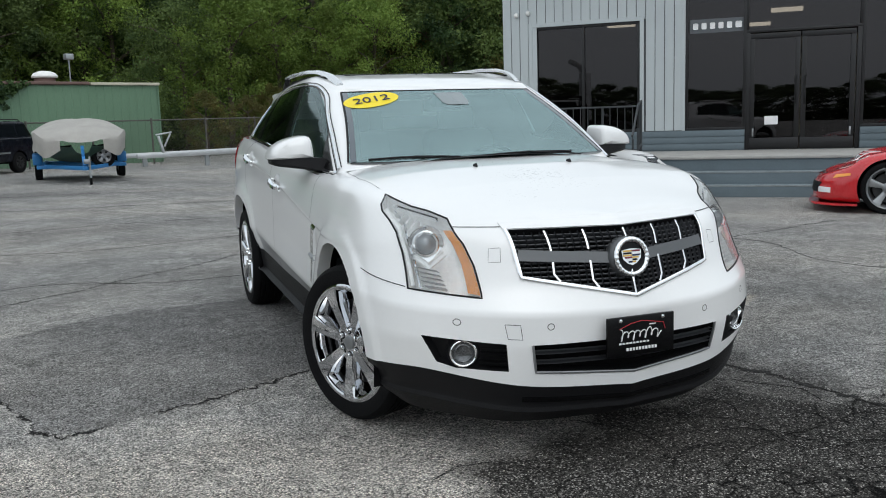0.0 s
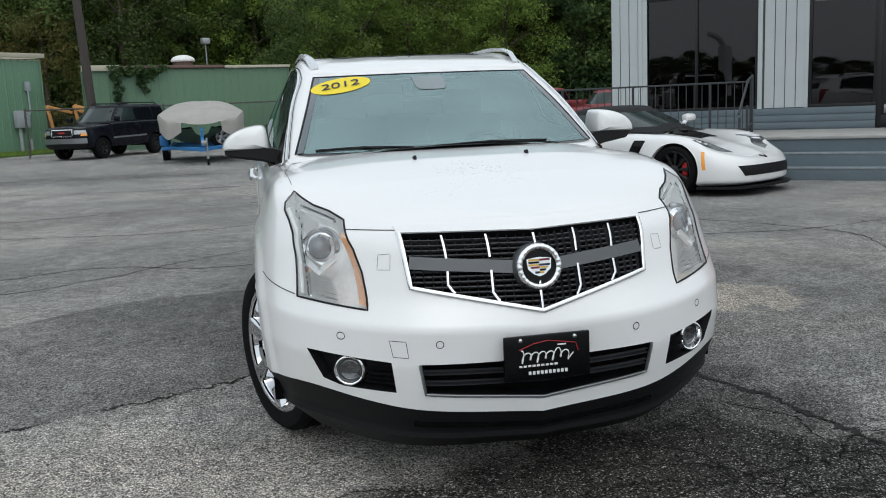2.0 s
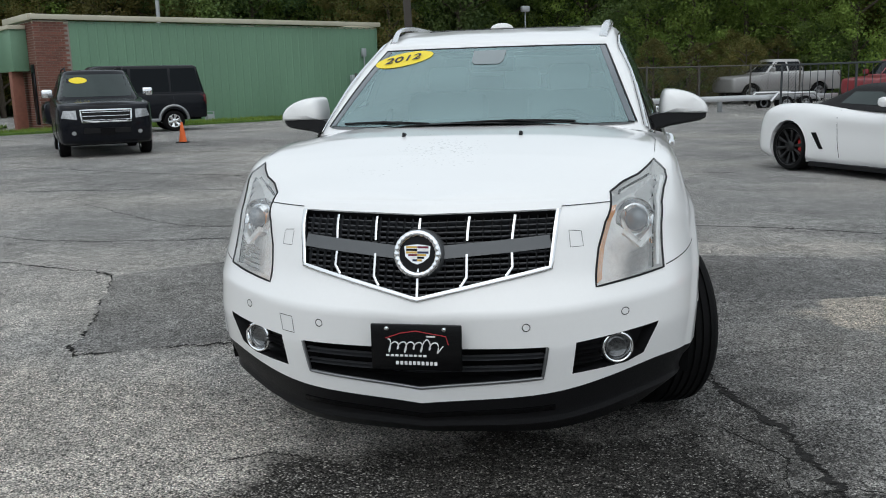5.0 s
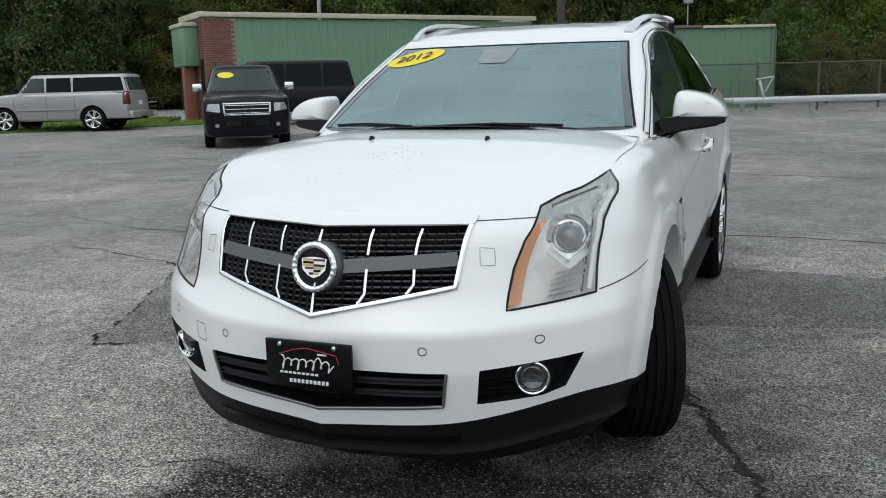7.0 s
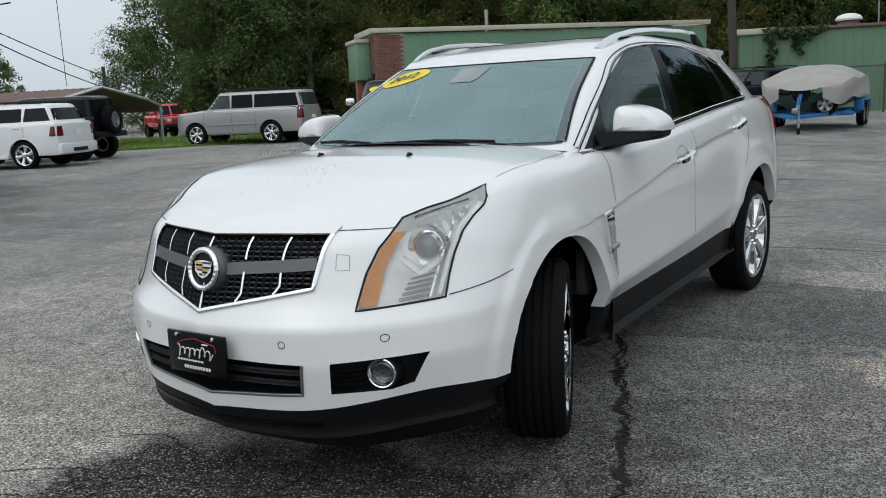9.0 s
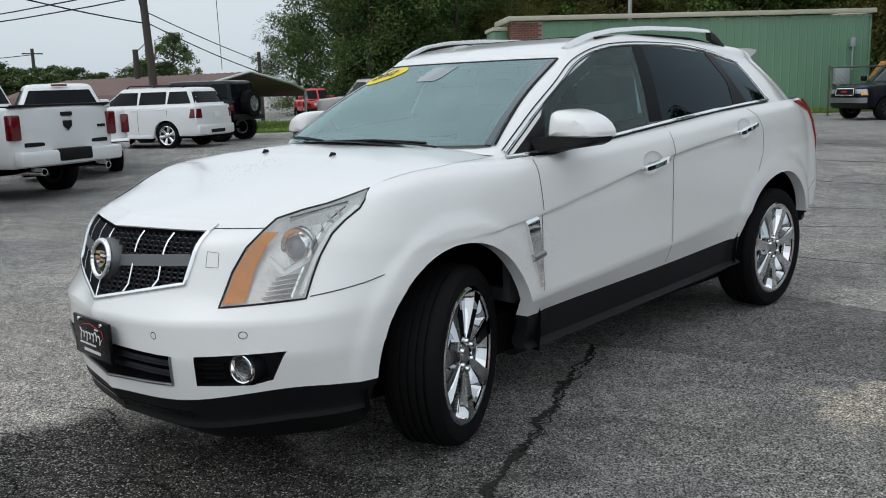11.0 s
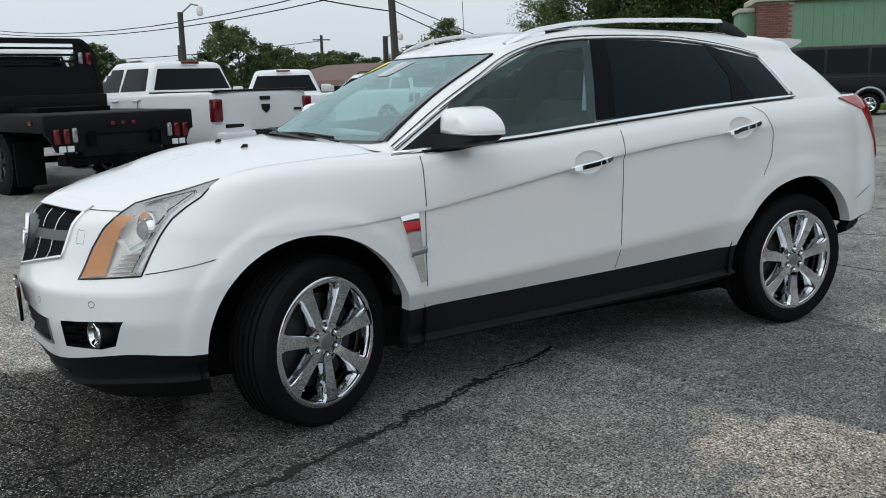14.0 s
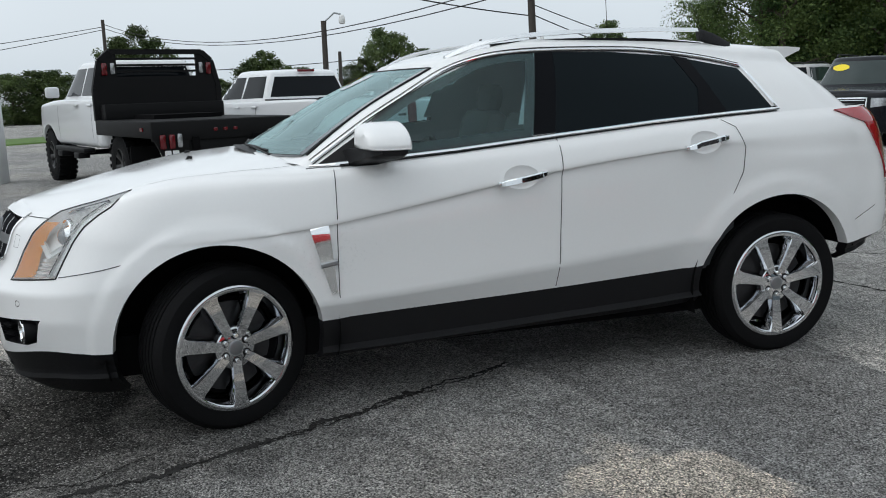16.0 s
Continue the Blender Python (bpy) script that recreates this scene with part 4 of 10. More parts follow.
tube(bm, [on_shed(7.75, -0.2, 0.22), on_shed(7.75, 0.55, 0.22), on_shed(7.45, 0.55, 0.22), on_shed(7.45, -0.2, 0.22)], 0.03)
part("pipe", bm, M_METER, gas)
flue = thing("roof_flue", "slim grey flue pipe rising from the shed roof", "flue")
bm = bmesh.new()
fp = SHED_E - SHED_DIR * 8.6 + BACKDIR * 1.2
tube(bm, [(fp.x, fp.y, 3.5), (fp.x, fp.y, 4.45)], 0.07)
part("pipe", bm, M_GALV, flue)

# second, older shed behind the chain-link fence
S2A, S2B, S2TOP = Vector((-6.91, 29.65, 0)), Vector((0.40, 32.83, 0)), 3.04
S2D = (S2B - S2A).normalized()
S2O = Vector((S2D.y, -S2D.x, 0))
shed2 = thing("metal_shed", "older green ribbed-metal shed with a rusty vine-grown eave", "building")
sheet_wall(shed2, S2A, S2B, -0.3, S2TOP, M_GREENOLD, S2O, 0.3)
S2BACK = -S2O
S2DEEP = Vector((0, 3.5, 0))
sheet_wall(shed2, S2B, S2B + S2DEEP, -0.3, S2TOP, M_GREENOLD, S2D, 0.4)
sheet_wall(shed2, S2A, S2A + S2DEEP, -0.3, S2TOP, M_GREENOLD, -S2D, 0.4)
bm = bmesh.new()
prism(bm, [(p.x, p.y) for p in (S2A, S2B, S2B + S2DEEP, S2A + S2DEEP)], S2TOP - 0.02, S2TOP + 0.06)
part("roof", bm, M_RUST, shed2, "rusty brown roof")
part("eave_trim", between(S2A + S2O * 0.06, S2A + S2D * 1.3 + S2O * 0.06, 0.12, 0.2, S2TOP + 0.04), M_CREAM, shed2)
part("eave_trim", between(S2A + S2D * 1.35 + S2O * 0.06, S2A + S2D * 5.2 + S2O * 0.06, 0.12, 0.1, S2TOP + 0.06), M_RUST, shed2, "rusted brown eave strip")
part("eave_trim", between(S2A + S2D * 5.25 + S2O * 0.06, S2B + S2O * 0.06, 0.12, 0.1, S2TOP + 0.04), M_CREAM, shed2, "pale eave strip")
vent = thing("roof_vent", "round roof vent with a white cap", "vent")
vp = S2A + S2D * 3.95 + S2BACK * 0.8
bm = bmesh.new()
lathe(bm, [(S2TOP, 0.38), (S2TOP + 0.28, 0.36), (S2TOP + 0.28, 0.3)], 20, "z", (vp.x, vp.y, 0))
part("collar", bm, M_RUST, vent)
bm = bmesh.new()
lathe(bm, [(S2TOP + 0.28, 0.44), (S2TOP + 0.34, 0.46), (S2TOP + 0.45, 0.38), (S2TOP + 0.52, 0.2), (S2TOP + 0.54, 0.001)], 20, "z", (vp.x, vp.y, 0))
part("cap", bm, M_CUPOLA, vent)
flood = thing("roof_lamp", "grey floodlight on a thin post on the shed roof", "lamp")
lp = S2A + S2D * 5.05 + S2BACK * 1.2
bm = bmesh.new()
tube(bm, [(lp.x, lp.y, S2TOP), (lp.x, lp.y, S2TOP + 1.0)], 0.025)
part("post", bm, M_GALV, flood)
bm = bmesh.new()
box(bm, (lp.x, lp.y, S2TOP + 1.1), (0.32, 0.24, 0.22), Matrix.Rotation(0.5, 4, "Z"), 0.03)
part("lamp_head", bm, M_GALV, flood)

# chain-link fence before the older shed
fence = thing("chain_link_fence", "rusty chain-link fence with steel posts and top rail", "fence")
F0, F1 = S2A + S2O * 1.6 - S2D * 2.25, S2B + S2O * 1.2 + S2D * 8.0
fl = (F1 - F0).length
for i in range(9):
    p = F0 + (F1 - F0) * i / 8
    bm = bmesh.new()
    tube(bm, [(p.x, p.y, -0.3), (p.x, p.y, 1.75)], 0.035)
    part("post", bm, M_FENCE, fence)
bm = bmesh.new()
tube(bm, [(F0.x, F0.y, 1.68), (F1.x, F1.y, 1.68)], 0.025)
part("top_rail", bm, M_FENCE, fence)
bm = bmesh.new()
nw = int(fl / 0.14)
for i in range(nw):
    for sgn in (1, -1):
        a = F0 + (F1 - F0) * (i / nw)
        k = i + sgn * 11
        b = F0 + (F1 - F0) * (min(max(k, 0), nw) / nw)
        h = 1.75 * min(1, abs(min(max(k, 0), nw) - i) / 11)
        bar(bm, (a.x, a.y, -0.1), (b.x, b.y, -0.1 + h), 0.005)
tagged(part("wire_mesh", bm, M_FENCE, fence, smooth=False), kind="stuff")


# ---------------------------------------------------------------- office
OU, ON, OP = Vector((0.745, -0.667, 0)), Vector((-0.667, -0.745, 0)), Vector((8.2, 11.2, 0))
ORT = Matrix.Rotation(math.atan2(-0.667, 0.745), 4, "Z")


def off(s, n, z):
    p = OP + OU * s + ON * n
    return Vector((p.x, p.y, z))


def off_box(bm, s0, s1, n0, n1, z0, z1, bevel=0.0):
    return box(bm, off((s0 + s1) / 2, (n0 + n1) / 2, (z0 + z1) / 2), (s1 - s0, abs(n1 - n0), z1 - z0), ORT, bevel)


LAND = 0.61
office = thing("office_building", "grey board-and-batten sales office with dark glass front on a slate-blue base", "building")
OEND, OTOP = 9.0, 4.3


def wall_piece(s0, s1, z0, z1, mat=M_SIDING, n0=-0.16, n1=0.0, name="wall"):
    bm = bmesh.new()
    off_box(bm, s0, s1, n0, n1, z0, z1)
    return part(name, bm, mat, office, smooth=False)


wall_piece(-2.85, -2.22, 1.0, OTOP, M_GROOVE)
wall_piece(-0.05, 0.82, 1.0, OTOP, M_GROOVE)
wall_piece(-2.22, -0.05, 3.16, OTOP, M_GROOVE)
wall_piece(0.82, OEND, 3.75, OTOP, M_GROOVE)
wall_piece(-2.9, 1.93, -0.3, 1.0, M_SLATE, -0.2, 0.04, "base_wall")
wall_piece(1.93, 3.93, -0.3, LAND, M_SLATE, -0.2, 0.0, "base_wall")
wall_piece(3.93, OEND, -0.3, 1.0, M_SLATE, -0.2, 0.04, "base_wall")
for k in range(65):
    s = -2.85 + 0.182 * k
    if s > OEND - 0.1:
        break
    z0 = 3.78 if s > 0.78 else 3.19 if -2.30 < s < -0.02 else 1.01
    bm = bmesh.new()
    off_box(bm, s + 0.007, s + 0.175, 0.0, 0.030, z0, OTOP, 0.003)
    part("siding_board", bm, M_SIDING, office, smooth=False)
for s0, s1, z0, z1 in ((-2.30, -2.22, 1.0, 3.24), (-0.05, 0.03, 1.0, 3.24), (-2.22, -0.05, 3.16, 3.24), (0.76, 0.82, 1.0, 3.80)):
    bm = bmesh.new()
    off_box(bm, s0, s1, 0.0, 0.045, z0, z1, 0.004)
    part("window_trim", bm, M_SIDING, office, smooth=False)
for row in range(3):
    for s0, s1 in ((-2.9, 1.93), (3.93, OEND)):
        bm = bmesh.new()
        off_box(bm, s0, s1, 0.04, 0.052, LAND + 0.02 + row * 0.125, LAND + 0.13 + row * 0.125, 0.004)
        part("masonry_course", bm, M_SLATE, office)
# side, back and roof close the room
for (a, b, n0, n1) in ((-2.85, -2.69, -9.0, -0.16), (OEND - 0.16, OEND, -9.0, -0.16), (-2.85, OEND, -9.16, -9.0)):
    bm = bmesh.new()
    off_box(bm, a, b, n0, n1, -0.3, OTOP)
    part("wall", bm, M_SIDING, office, smooth=False)
bm = bmesh.new()
off_box(bm, -3.1, OEND + 0.2, -9.3, 0.35, OTOP, OTOP + 0.25)
part("roof", bm, M_SIDING, office, smooth=False)
bm = bmesh.new()
off_box(bm, -2.69, OEND - 0.16, -9.0, -0.21, LAND - 0.1, LAND)
part("floor", bm, M_OFFICE_IN, office, smooth=False)
bm = bmesh.new()
off_box(bm, -2.69, OEND - 0.16, -9.0, -0.17, 3.37, 3.43)
part("ceiling", bm, M_OFFICE_IN, office, smooth=False)
M_TUBE = emitter("ceiling_lamp_light", (1.0, 0.86, 0.62), 16.0)
for s, n in ((-1.13, -2.6), (2.34, -1.6), (1.7, -4.45), (5.0, -3.2)):
    bm = bmesh.new()
    off_box(bm, s, s + 0.6, n, n + 0.22, 3.30, 3.37, 0.01)
    tagged(link("ceiling_light", bm, M_TUBE), "long fluorescent ceiling light inside the office", "lamp", "office ceiling lights")


def office_window(s0, s1, z0, z1, mullions=(), name="window_1"):
    w = thing(name, "dark tinted office window in a black metal frame", "window", kind="structure")
    for a, b, c, d in [(s0, s1, z0, z0 + 0.05), (s0, s1, z1 - 0.05, z1), (s0, s0 + 0.05, z0 + 0.05, z1 - 0.05), (s1 - 0.05, s1, z0 + 0.05, z1 - 0.05)] + [(m - 0.025, m + 0.025, z0 + 0.05, z1 - 0.05) for m in mullions]:
        bm = bmesh.new()
        off_box(bm, a, b, -0.1, 0.012, c, d, 0.004)
        part("window_frame", bm, M_FRAME, w)
    edges = [s0 + 0.05, *mullions, s1 - 0.05]
    for a, b in zip(edges, edges[1:]):
        bm = bmesh.new()
        off_box(bm, a, b, -0.052, -0.046, z0 + 0.04, z1 - 0.04)
        part("pane", bm, M_OFFICEGLASS, w, smooth=False)
    return w


office_window(-2.22, -0.05, 1.0, 3.16, (-1.18,), "window_1")
office_window(0.82, 1.93, 1.0, 3.75, (), "window_2")
office_window(3.93, 6.2, 1.0, 3.75, (5.0,), "window_3")
office_window(1.93, 3.93, 2.80, 3.75, (), "window_4")
office_window(6.2, 8.8, 1.0, 3.75, (7.5,), "window_5")
doors = thing("door_1", "black-framed double glass entrance doors with a paper notice", "door", kind="structure")
for s0, s1 in ((2.0, 2.89), (2.91, 3.83)):
    for a, b, c, d in [(s0, s1, LAND + 0.01, LAND + 0.22), (s0, s1, 2.68, 2.78), (s0, s0 + 0.09, LAND + 0.22, 2.68), (s1 - 0.09, s1, LAND + 0.22, 2.68)]:
        bm = bmesh.new()
        off_box(bm, a, b, -0.09, 0.0, c, d, 0.004)
        part("door_frame", bm, M_FRAME, doors)
    bm = bmesh.new()
    off_box(bm, s0 + 0.08, s1 - 0.08, -0.05, -0.044, LAND + 0.2, 2.7)
    part("pane", bm, M_OFFICEGLASS, doors, smooth=False)
for s in (1.965, 3.88):
    bm = bmesh.new()
    off_box(bm, s - 0.035, s + 0.045, -0.1, 0.012, LAND, 2.80, 0.004)
    part("door_frame", bm, M_FRAME, doors)
for s in (2.82, 2.98):
    bm = bmesh.new()
    tube(bm, [off(s, 0.0, 1.45), off(s, 0.06, 1.47), off(s, 0.06, 1.95), off(s, 0.0, 1.97)], 0.012)
    part("door_handle", bm, M_FRAME, doors)
for s in (2.06, 3.75):
    bm = bmesh.new()
    off_box(bm, s, s + 0.03, 0.0, 0.012, LAND + 0.25, LAND + 0.4, 0.003)
    part("hinge", bm, M_SATIN, doors)
notice = bmesh.new()
off_box(notice, 2.28, 2.52, -0.04, -0.037, 1.08, 1.24)
part("notice", notice, M_WHITEINK, doors, "white paper notice taped inside the glass")
sign = thing("window_sign", "grey strip sign with white blocks inside the office window", "sign")
bm = bmesh.new()
off_box(bm, 0.9, 1.9, -0.042, -0.036, 2.85, 3.11)
part("backing", bm, material("sign_grey", (0.10, 0.11, 0.12), 0.6), sign)
for i in range(6):
    bm = bmesh.new()
    off_box(bm, 0.955 + i * 0.155, 1.05 + i * 0.155 + 0.02 * (i == 5), -0.035, -0.03, 2.92, 3.04, 0.02)
    part("letter_bar", bm, M_WHITEINK, sign)
for s, z in ((-2.55, 3.42), (-2.3, 3.45)):
    cam_th = thing("wall_fitting", "small white security fitting on the siding", "fixture")
    bm = bmesh.new()
    bmesh.ops.create_uvsphere(bm, u_segments=14, v_segments=8, radius=0.05, matrix=Matrix.Translation(off(s, 0.06, z)))
    part("head", bm, M_CUPOLA, cam_th)
    bm = bmesh.new()
    tube(bm, [off(s, 0.0, z + 0.03), off(s, 0.06, z)], 0.018)
    part("arm", bm, M_CUPOLA, cam_th)

# landing, steps and railings
steps = thing("entrance_steps", "slate-blue painted steps and landing before the office doors", "steps", kind="structure")
bm = bmesh.new()
off_box(bm, -4.4, OEND, 0.04, 2.42, -0.3, LAND - 0.05)
part("landing_base", bm, M_SLATE, steps, smooth=False)
bm = bmesh.new()
off_box(bm, -4.42, OEND, 0.05, 2.45, LAND - 0.05, LAND, 0.012)
part("landing", bm, M_LANDING, steps, "worn pale concrete landing")
for i in range(2):
    bm = bmesh.new()
    off_box(bm, 0.35, OEND, 2.42 + 0.0, 2.74 + 0.30 * (1 - i), -0.3, 0.17 + 0.2 * i, 0.012)
    part("step", bm, M_SLATE, steps)
    # paler strip: light caught by the tread edge, painted as colour
    bm = bmesh.new()
    off_box(bm, 0.36, OEND, 2.715 + 0.30 * (1 - i), 2.748 + 0.30 * (1 - i), 0.145 + 0.2 * i, 0.176 + 0.2 * i, 0.008)
    part("nosing", bm, M_SLATEPALE, steps, "pale step edge")


def railing(s0, s1, n, z, spacing=0.13, height=0.88):
    r = thing("railing", "grey painted steel railing with thin upright bars", "railing", "office railings")
    for zz in (z + height, z + 0.12):
        bm = bmesh.new()
        bar(bm, off(s0, n, zz), off(s1, n, zz), 0.035, 0.03, 0.004)
        part("rail", bm, M_RAIL, r)
    k = int((s1 - s0) / spacing)
    for i in range(k + 1):
        s = s0 + (s1 - s0) * i / k
        bm = bmesh.new()
        w = 0.032 if i % 10 == 0 or i == k else 0.011
        bar(bm, off(s, n, z + (0.0 if w > 0.02 else 0.12)), off(s, n, z + height), w)
        part("post" if w > 0.02 else "baluster", bm, M_RAIL, r)
    return r


railing(-4.3, 0.28, 2.25, LAND)
rail2 = thing("handrail", "grey steel handrail sloping down beside the steps", "railing", "office railings")
for zz in (0.95, 0.2):
    bm = bmesh.new()
    tube(bm, [off(0.3, 2.25, LAND + zz + 0.02), off(0.3, 2.6, LAND + zz - 0.05), off(0.3, 3.25, 0.05 + zz)], 0.02)
    part("rail", bm, M_RAIL, rail2)
for n, z in ((2.25, LAND), (2.65, 0.17), (3.2, 0.0)):
    bm = bmesh.new()
    tube(bm, [off(0.3, n, z - 0.05), off(0.3, n, z + 0.95)], 0.02)
    part("post", bm, M_RAIL, rail2)


# ---------------------------------------------------------------- vehicles
M_TAILDARK = material("dark_red_tail_lens", (0.12, 0.005, 0.009), 0.12, 0, 0.4, 20, coat=0.5)
M_LAMPFAR = material("parked_car_headlamp", (0.42, 0.43, 0.44), 0.12, 0.5, 0.5, 22, coat=1.0)
M_DARKGLASS = material("dark_car_glass", (0.006, 0.008, 0.010), 0.06, 0, 0.05, 2, spec=0.11)
M_GREENGLASS = material("green_tinted_car_glass", (0.022, 0.034, 0.032), 0.05, 0, 0.2, 2, spec=0.45)


def make_wheel(parent, at, r, width, rim_r, rim_mat, spokes=6, side=1, steer=0.0, spoke_w=0.11, lugs=5, detail=False, tread=0, caliper=None, chunky=0.0, hub_r=0.07, flush=False):
    """A wheel at `at` whose outer face looks to side * x."""
    w = new("wheel")
    w.parent = parent
    w.matrix_basis = Matrix.Translation(at) @ Matrix.Rotation(steer, 4, "Z") @ Matrix.Rotation(0 if side > 0 else math.pi, 4, "Z")
    h = width / 2
    sides = 64 if detail else 28
    bm = bmesh.new()
    prof = [(h * 0.70, rim_r), (h * 0.93, rim_r + 0.012), (h * 1.0, rim_r + (r - rim_r) * 0.45), (h * 0.97, rim_r + (r - rim_r) * 0.75), (h * 0.86, r - 0.012), (h * 0.76, r - 0.003)]
    inner = []
    if tread:
        for k in range(-tread, tread + 1):
            c = k * (h * 1.4) / (2 * tread + 1)
            g = 0.006
            inner += [(c + g, r), (c + g * 0.9, r - 0.009), (c - g * 0.9, r - 0.009), (c - g, r)]
        inner = inner[::-1] if inner[0][0] < inner[-1][0] else inner
        inner.sort(key=lambda q: -q[0])
    prof = prof + inner + [(-a, b) for a, b in prof[::-1]]
    lathe(bm, prof, sides, "x", close=False)
    if chunky:
        for k in range(28):
            a = 2 * math.pi * k / 28
            for sx in (-0.5, 0.5):
                box(bm, (sx * h * 1.2, math.cos(a + sx * 0.11) * r, math.sin(a + sx * 0.11) * r), (h * 0.75, 0.06, chunky), Matrix.Rotation(a + sx * 0.11 - math.pi / 2, 4, "X"))
    part("tyre", bm, M_TYRE, w)
    bm = bmesh.new()
    lathe(bm, [(h * 0.90, rim_r - 0.004), (h * 0.94, rim_r + 0.004), (h * 0.90, rim_r + 0.012), (h * 0.72, rim_r + 0.004), (h * 0.72, rim_r - 0.012), (h * 0.86, rim_r - 0.02), (h * 0.7, rim_r - 0.035), (-h * 0.8, rim_r - 0.05), (-h * 0.85, rim_r)], sides, "x")
    if flush:
        bm.free()
        bm = bmesh.new()
        lathe(bm, [(h * 0.90, rim_r - 0.017), (h * 0.945, rim_r - 0.010), (h * 0.945, rim_r + 0.002), (h * 0.90, rim_r + 0.010), (h * 0.72, rim_r + 0.004), (h * 0.70, rim_r - 0.010), (h * 0.84, rim_r - 0.020), (h * 0.55, rim_r - 0.034), (-h * 0.2, rim_r - 0.055), (-h * 0.85, rim_r - 0.03)], sides, "x")
    rim = part("rim", bm, rim_mat, w)
    for k in range(spokes):
        a = 2 * math.pi * (k + 0.25) / spokes
        bm = bmesh.new()
        r0, r1 = hub_r * 0.7, rim_r - (0.004 if flush else 0.016)
        rows = []
        for t in (0, 0.15, 0.35, 0.6, 0.85, 1.0):
            rad = r0 + (r1 - r0) * t
            hw = spoke_w * (0.30 + 0.30 * t ** 1.4) * (1.0 if t < 0.9 else 1.10)
            x_out = h * (0.70 + 0.19 * t ** 1.5)
            if flush:
                hw = 0.029 + 0.019 * t ** 1.5 + (0.016 if t > 0.95 else 0.0)
                x_out = h * (0.80 + 0.145 * math.sin(t * math.pi / 2))
            row = []
            for q, xo in ((-1.12, -0.055), (-0.86, -0.012), (-0.70, 0.0), (0, 0.0), (0.70, 0.0), (0.86, -0.012), (1.12, -0.055)) if flush else ((-1, -0.05), (-0.90, -0.005), (-0.6, 0.0), (0, 0.001), (0.6, 0.0), (0.90, -0.005), (1, -0.05)):
                u, v = rad, q * hw
                row.append(bm.verts.new((x_out + xo, u * math.cos(a) - v * math.sin(a), u * math.sin(a) + v * math.cos(a))))
            rows.append(row)
        for p, q in zip(rows, rows[1:]):
            for i in range(6):
                bm.faces.new((p[i], p[i + 1], q[i + 1], q[i]))
        bmesh.ops.recalc_face_normals(bm, faces=bm.faces)
        link("spoke", bm, rim_mat, rim)
    bm = bmesh.new()
    lathe(bm, [(h * 0.5, hub_r * 1.15), (h * 0.74, hub_r * 1.1), (h * 0.78, hub_r * 0.98), (h * 0.78, 0.001)], 28 if detail else 14, "x")
    link("hub", bm, rim_mat, rim)
    if detail:
        bm = bmesh.new()
        lathe(bm, [(h * 0.78, 0.034), (h * 0.83, 0.033), (h * 0.85, 0.028), (h * 0.85, 0.001)], 24, "x")
        link("centre_cap", bm, M_SATIN, rim)
        for k in range(lugs):
            a = 2 * math.pi * (k + 0.5) / lugs
            bm = bmesh.new()
            lathe(bm, [(h * 0.70, 0.0135), (h * 0.88, 0.0125), (h * 0.92, 0.009), (h * 0.92, 0.001)], 8, "x", (0, 0.058 * math.cos(a), 0.058 * math.sin(a)))
            link("lug_nut", bm, M_CHROME, rim)
        for k in range(lugs):
            a = 2 * math.pi * (k + 0.5) / lugs
            bm = bmesh.new()
            lathe(bm, [(h * 0.781, 0.019), (h * 0.786, 0.019), (h * 0.786, 0.001)], 12, "x", (0, 0.058 * math.cos(a), 0.058 * math.sin(a)))
            link("lug_seat", bm, M_TRIM, rim)
    bm = bmesh.new()
    lathe(bm, [(h * 0.15, rim_r * 0.74), (h * 0.25, rim_r * 0.74), (h * 0.25, rim_r * 0.30), (h * 0.4, rim_r * 0.28), (h * 0.4, 0.001)], 32, "x")
    part("brake_disc", bm, M_DISC, w)
    bm = bmesh.new()
    lathe(bm, [(h * 0.05, rim_r - 0.05), (h * 0.0, 0.001)], 20, "x")
    part("backing_plate", bm, M_WELL, w)
    if caliper:
        bm = bmesh.new()
        box(bm, (h * 0.3, -rim_r * 0.55 * side, 0.03), (0.06, 0.08, 0.2), None, 0.02)
        part("caliper", bm, caliper, w, "painted brake caliper")
    return w


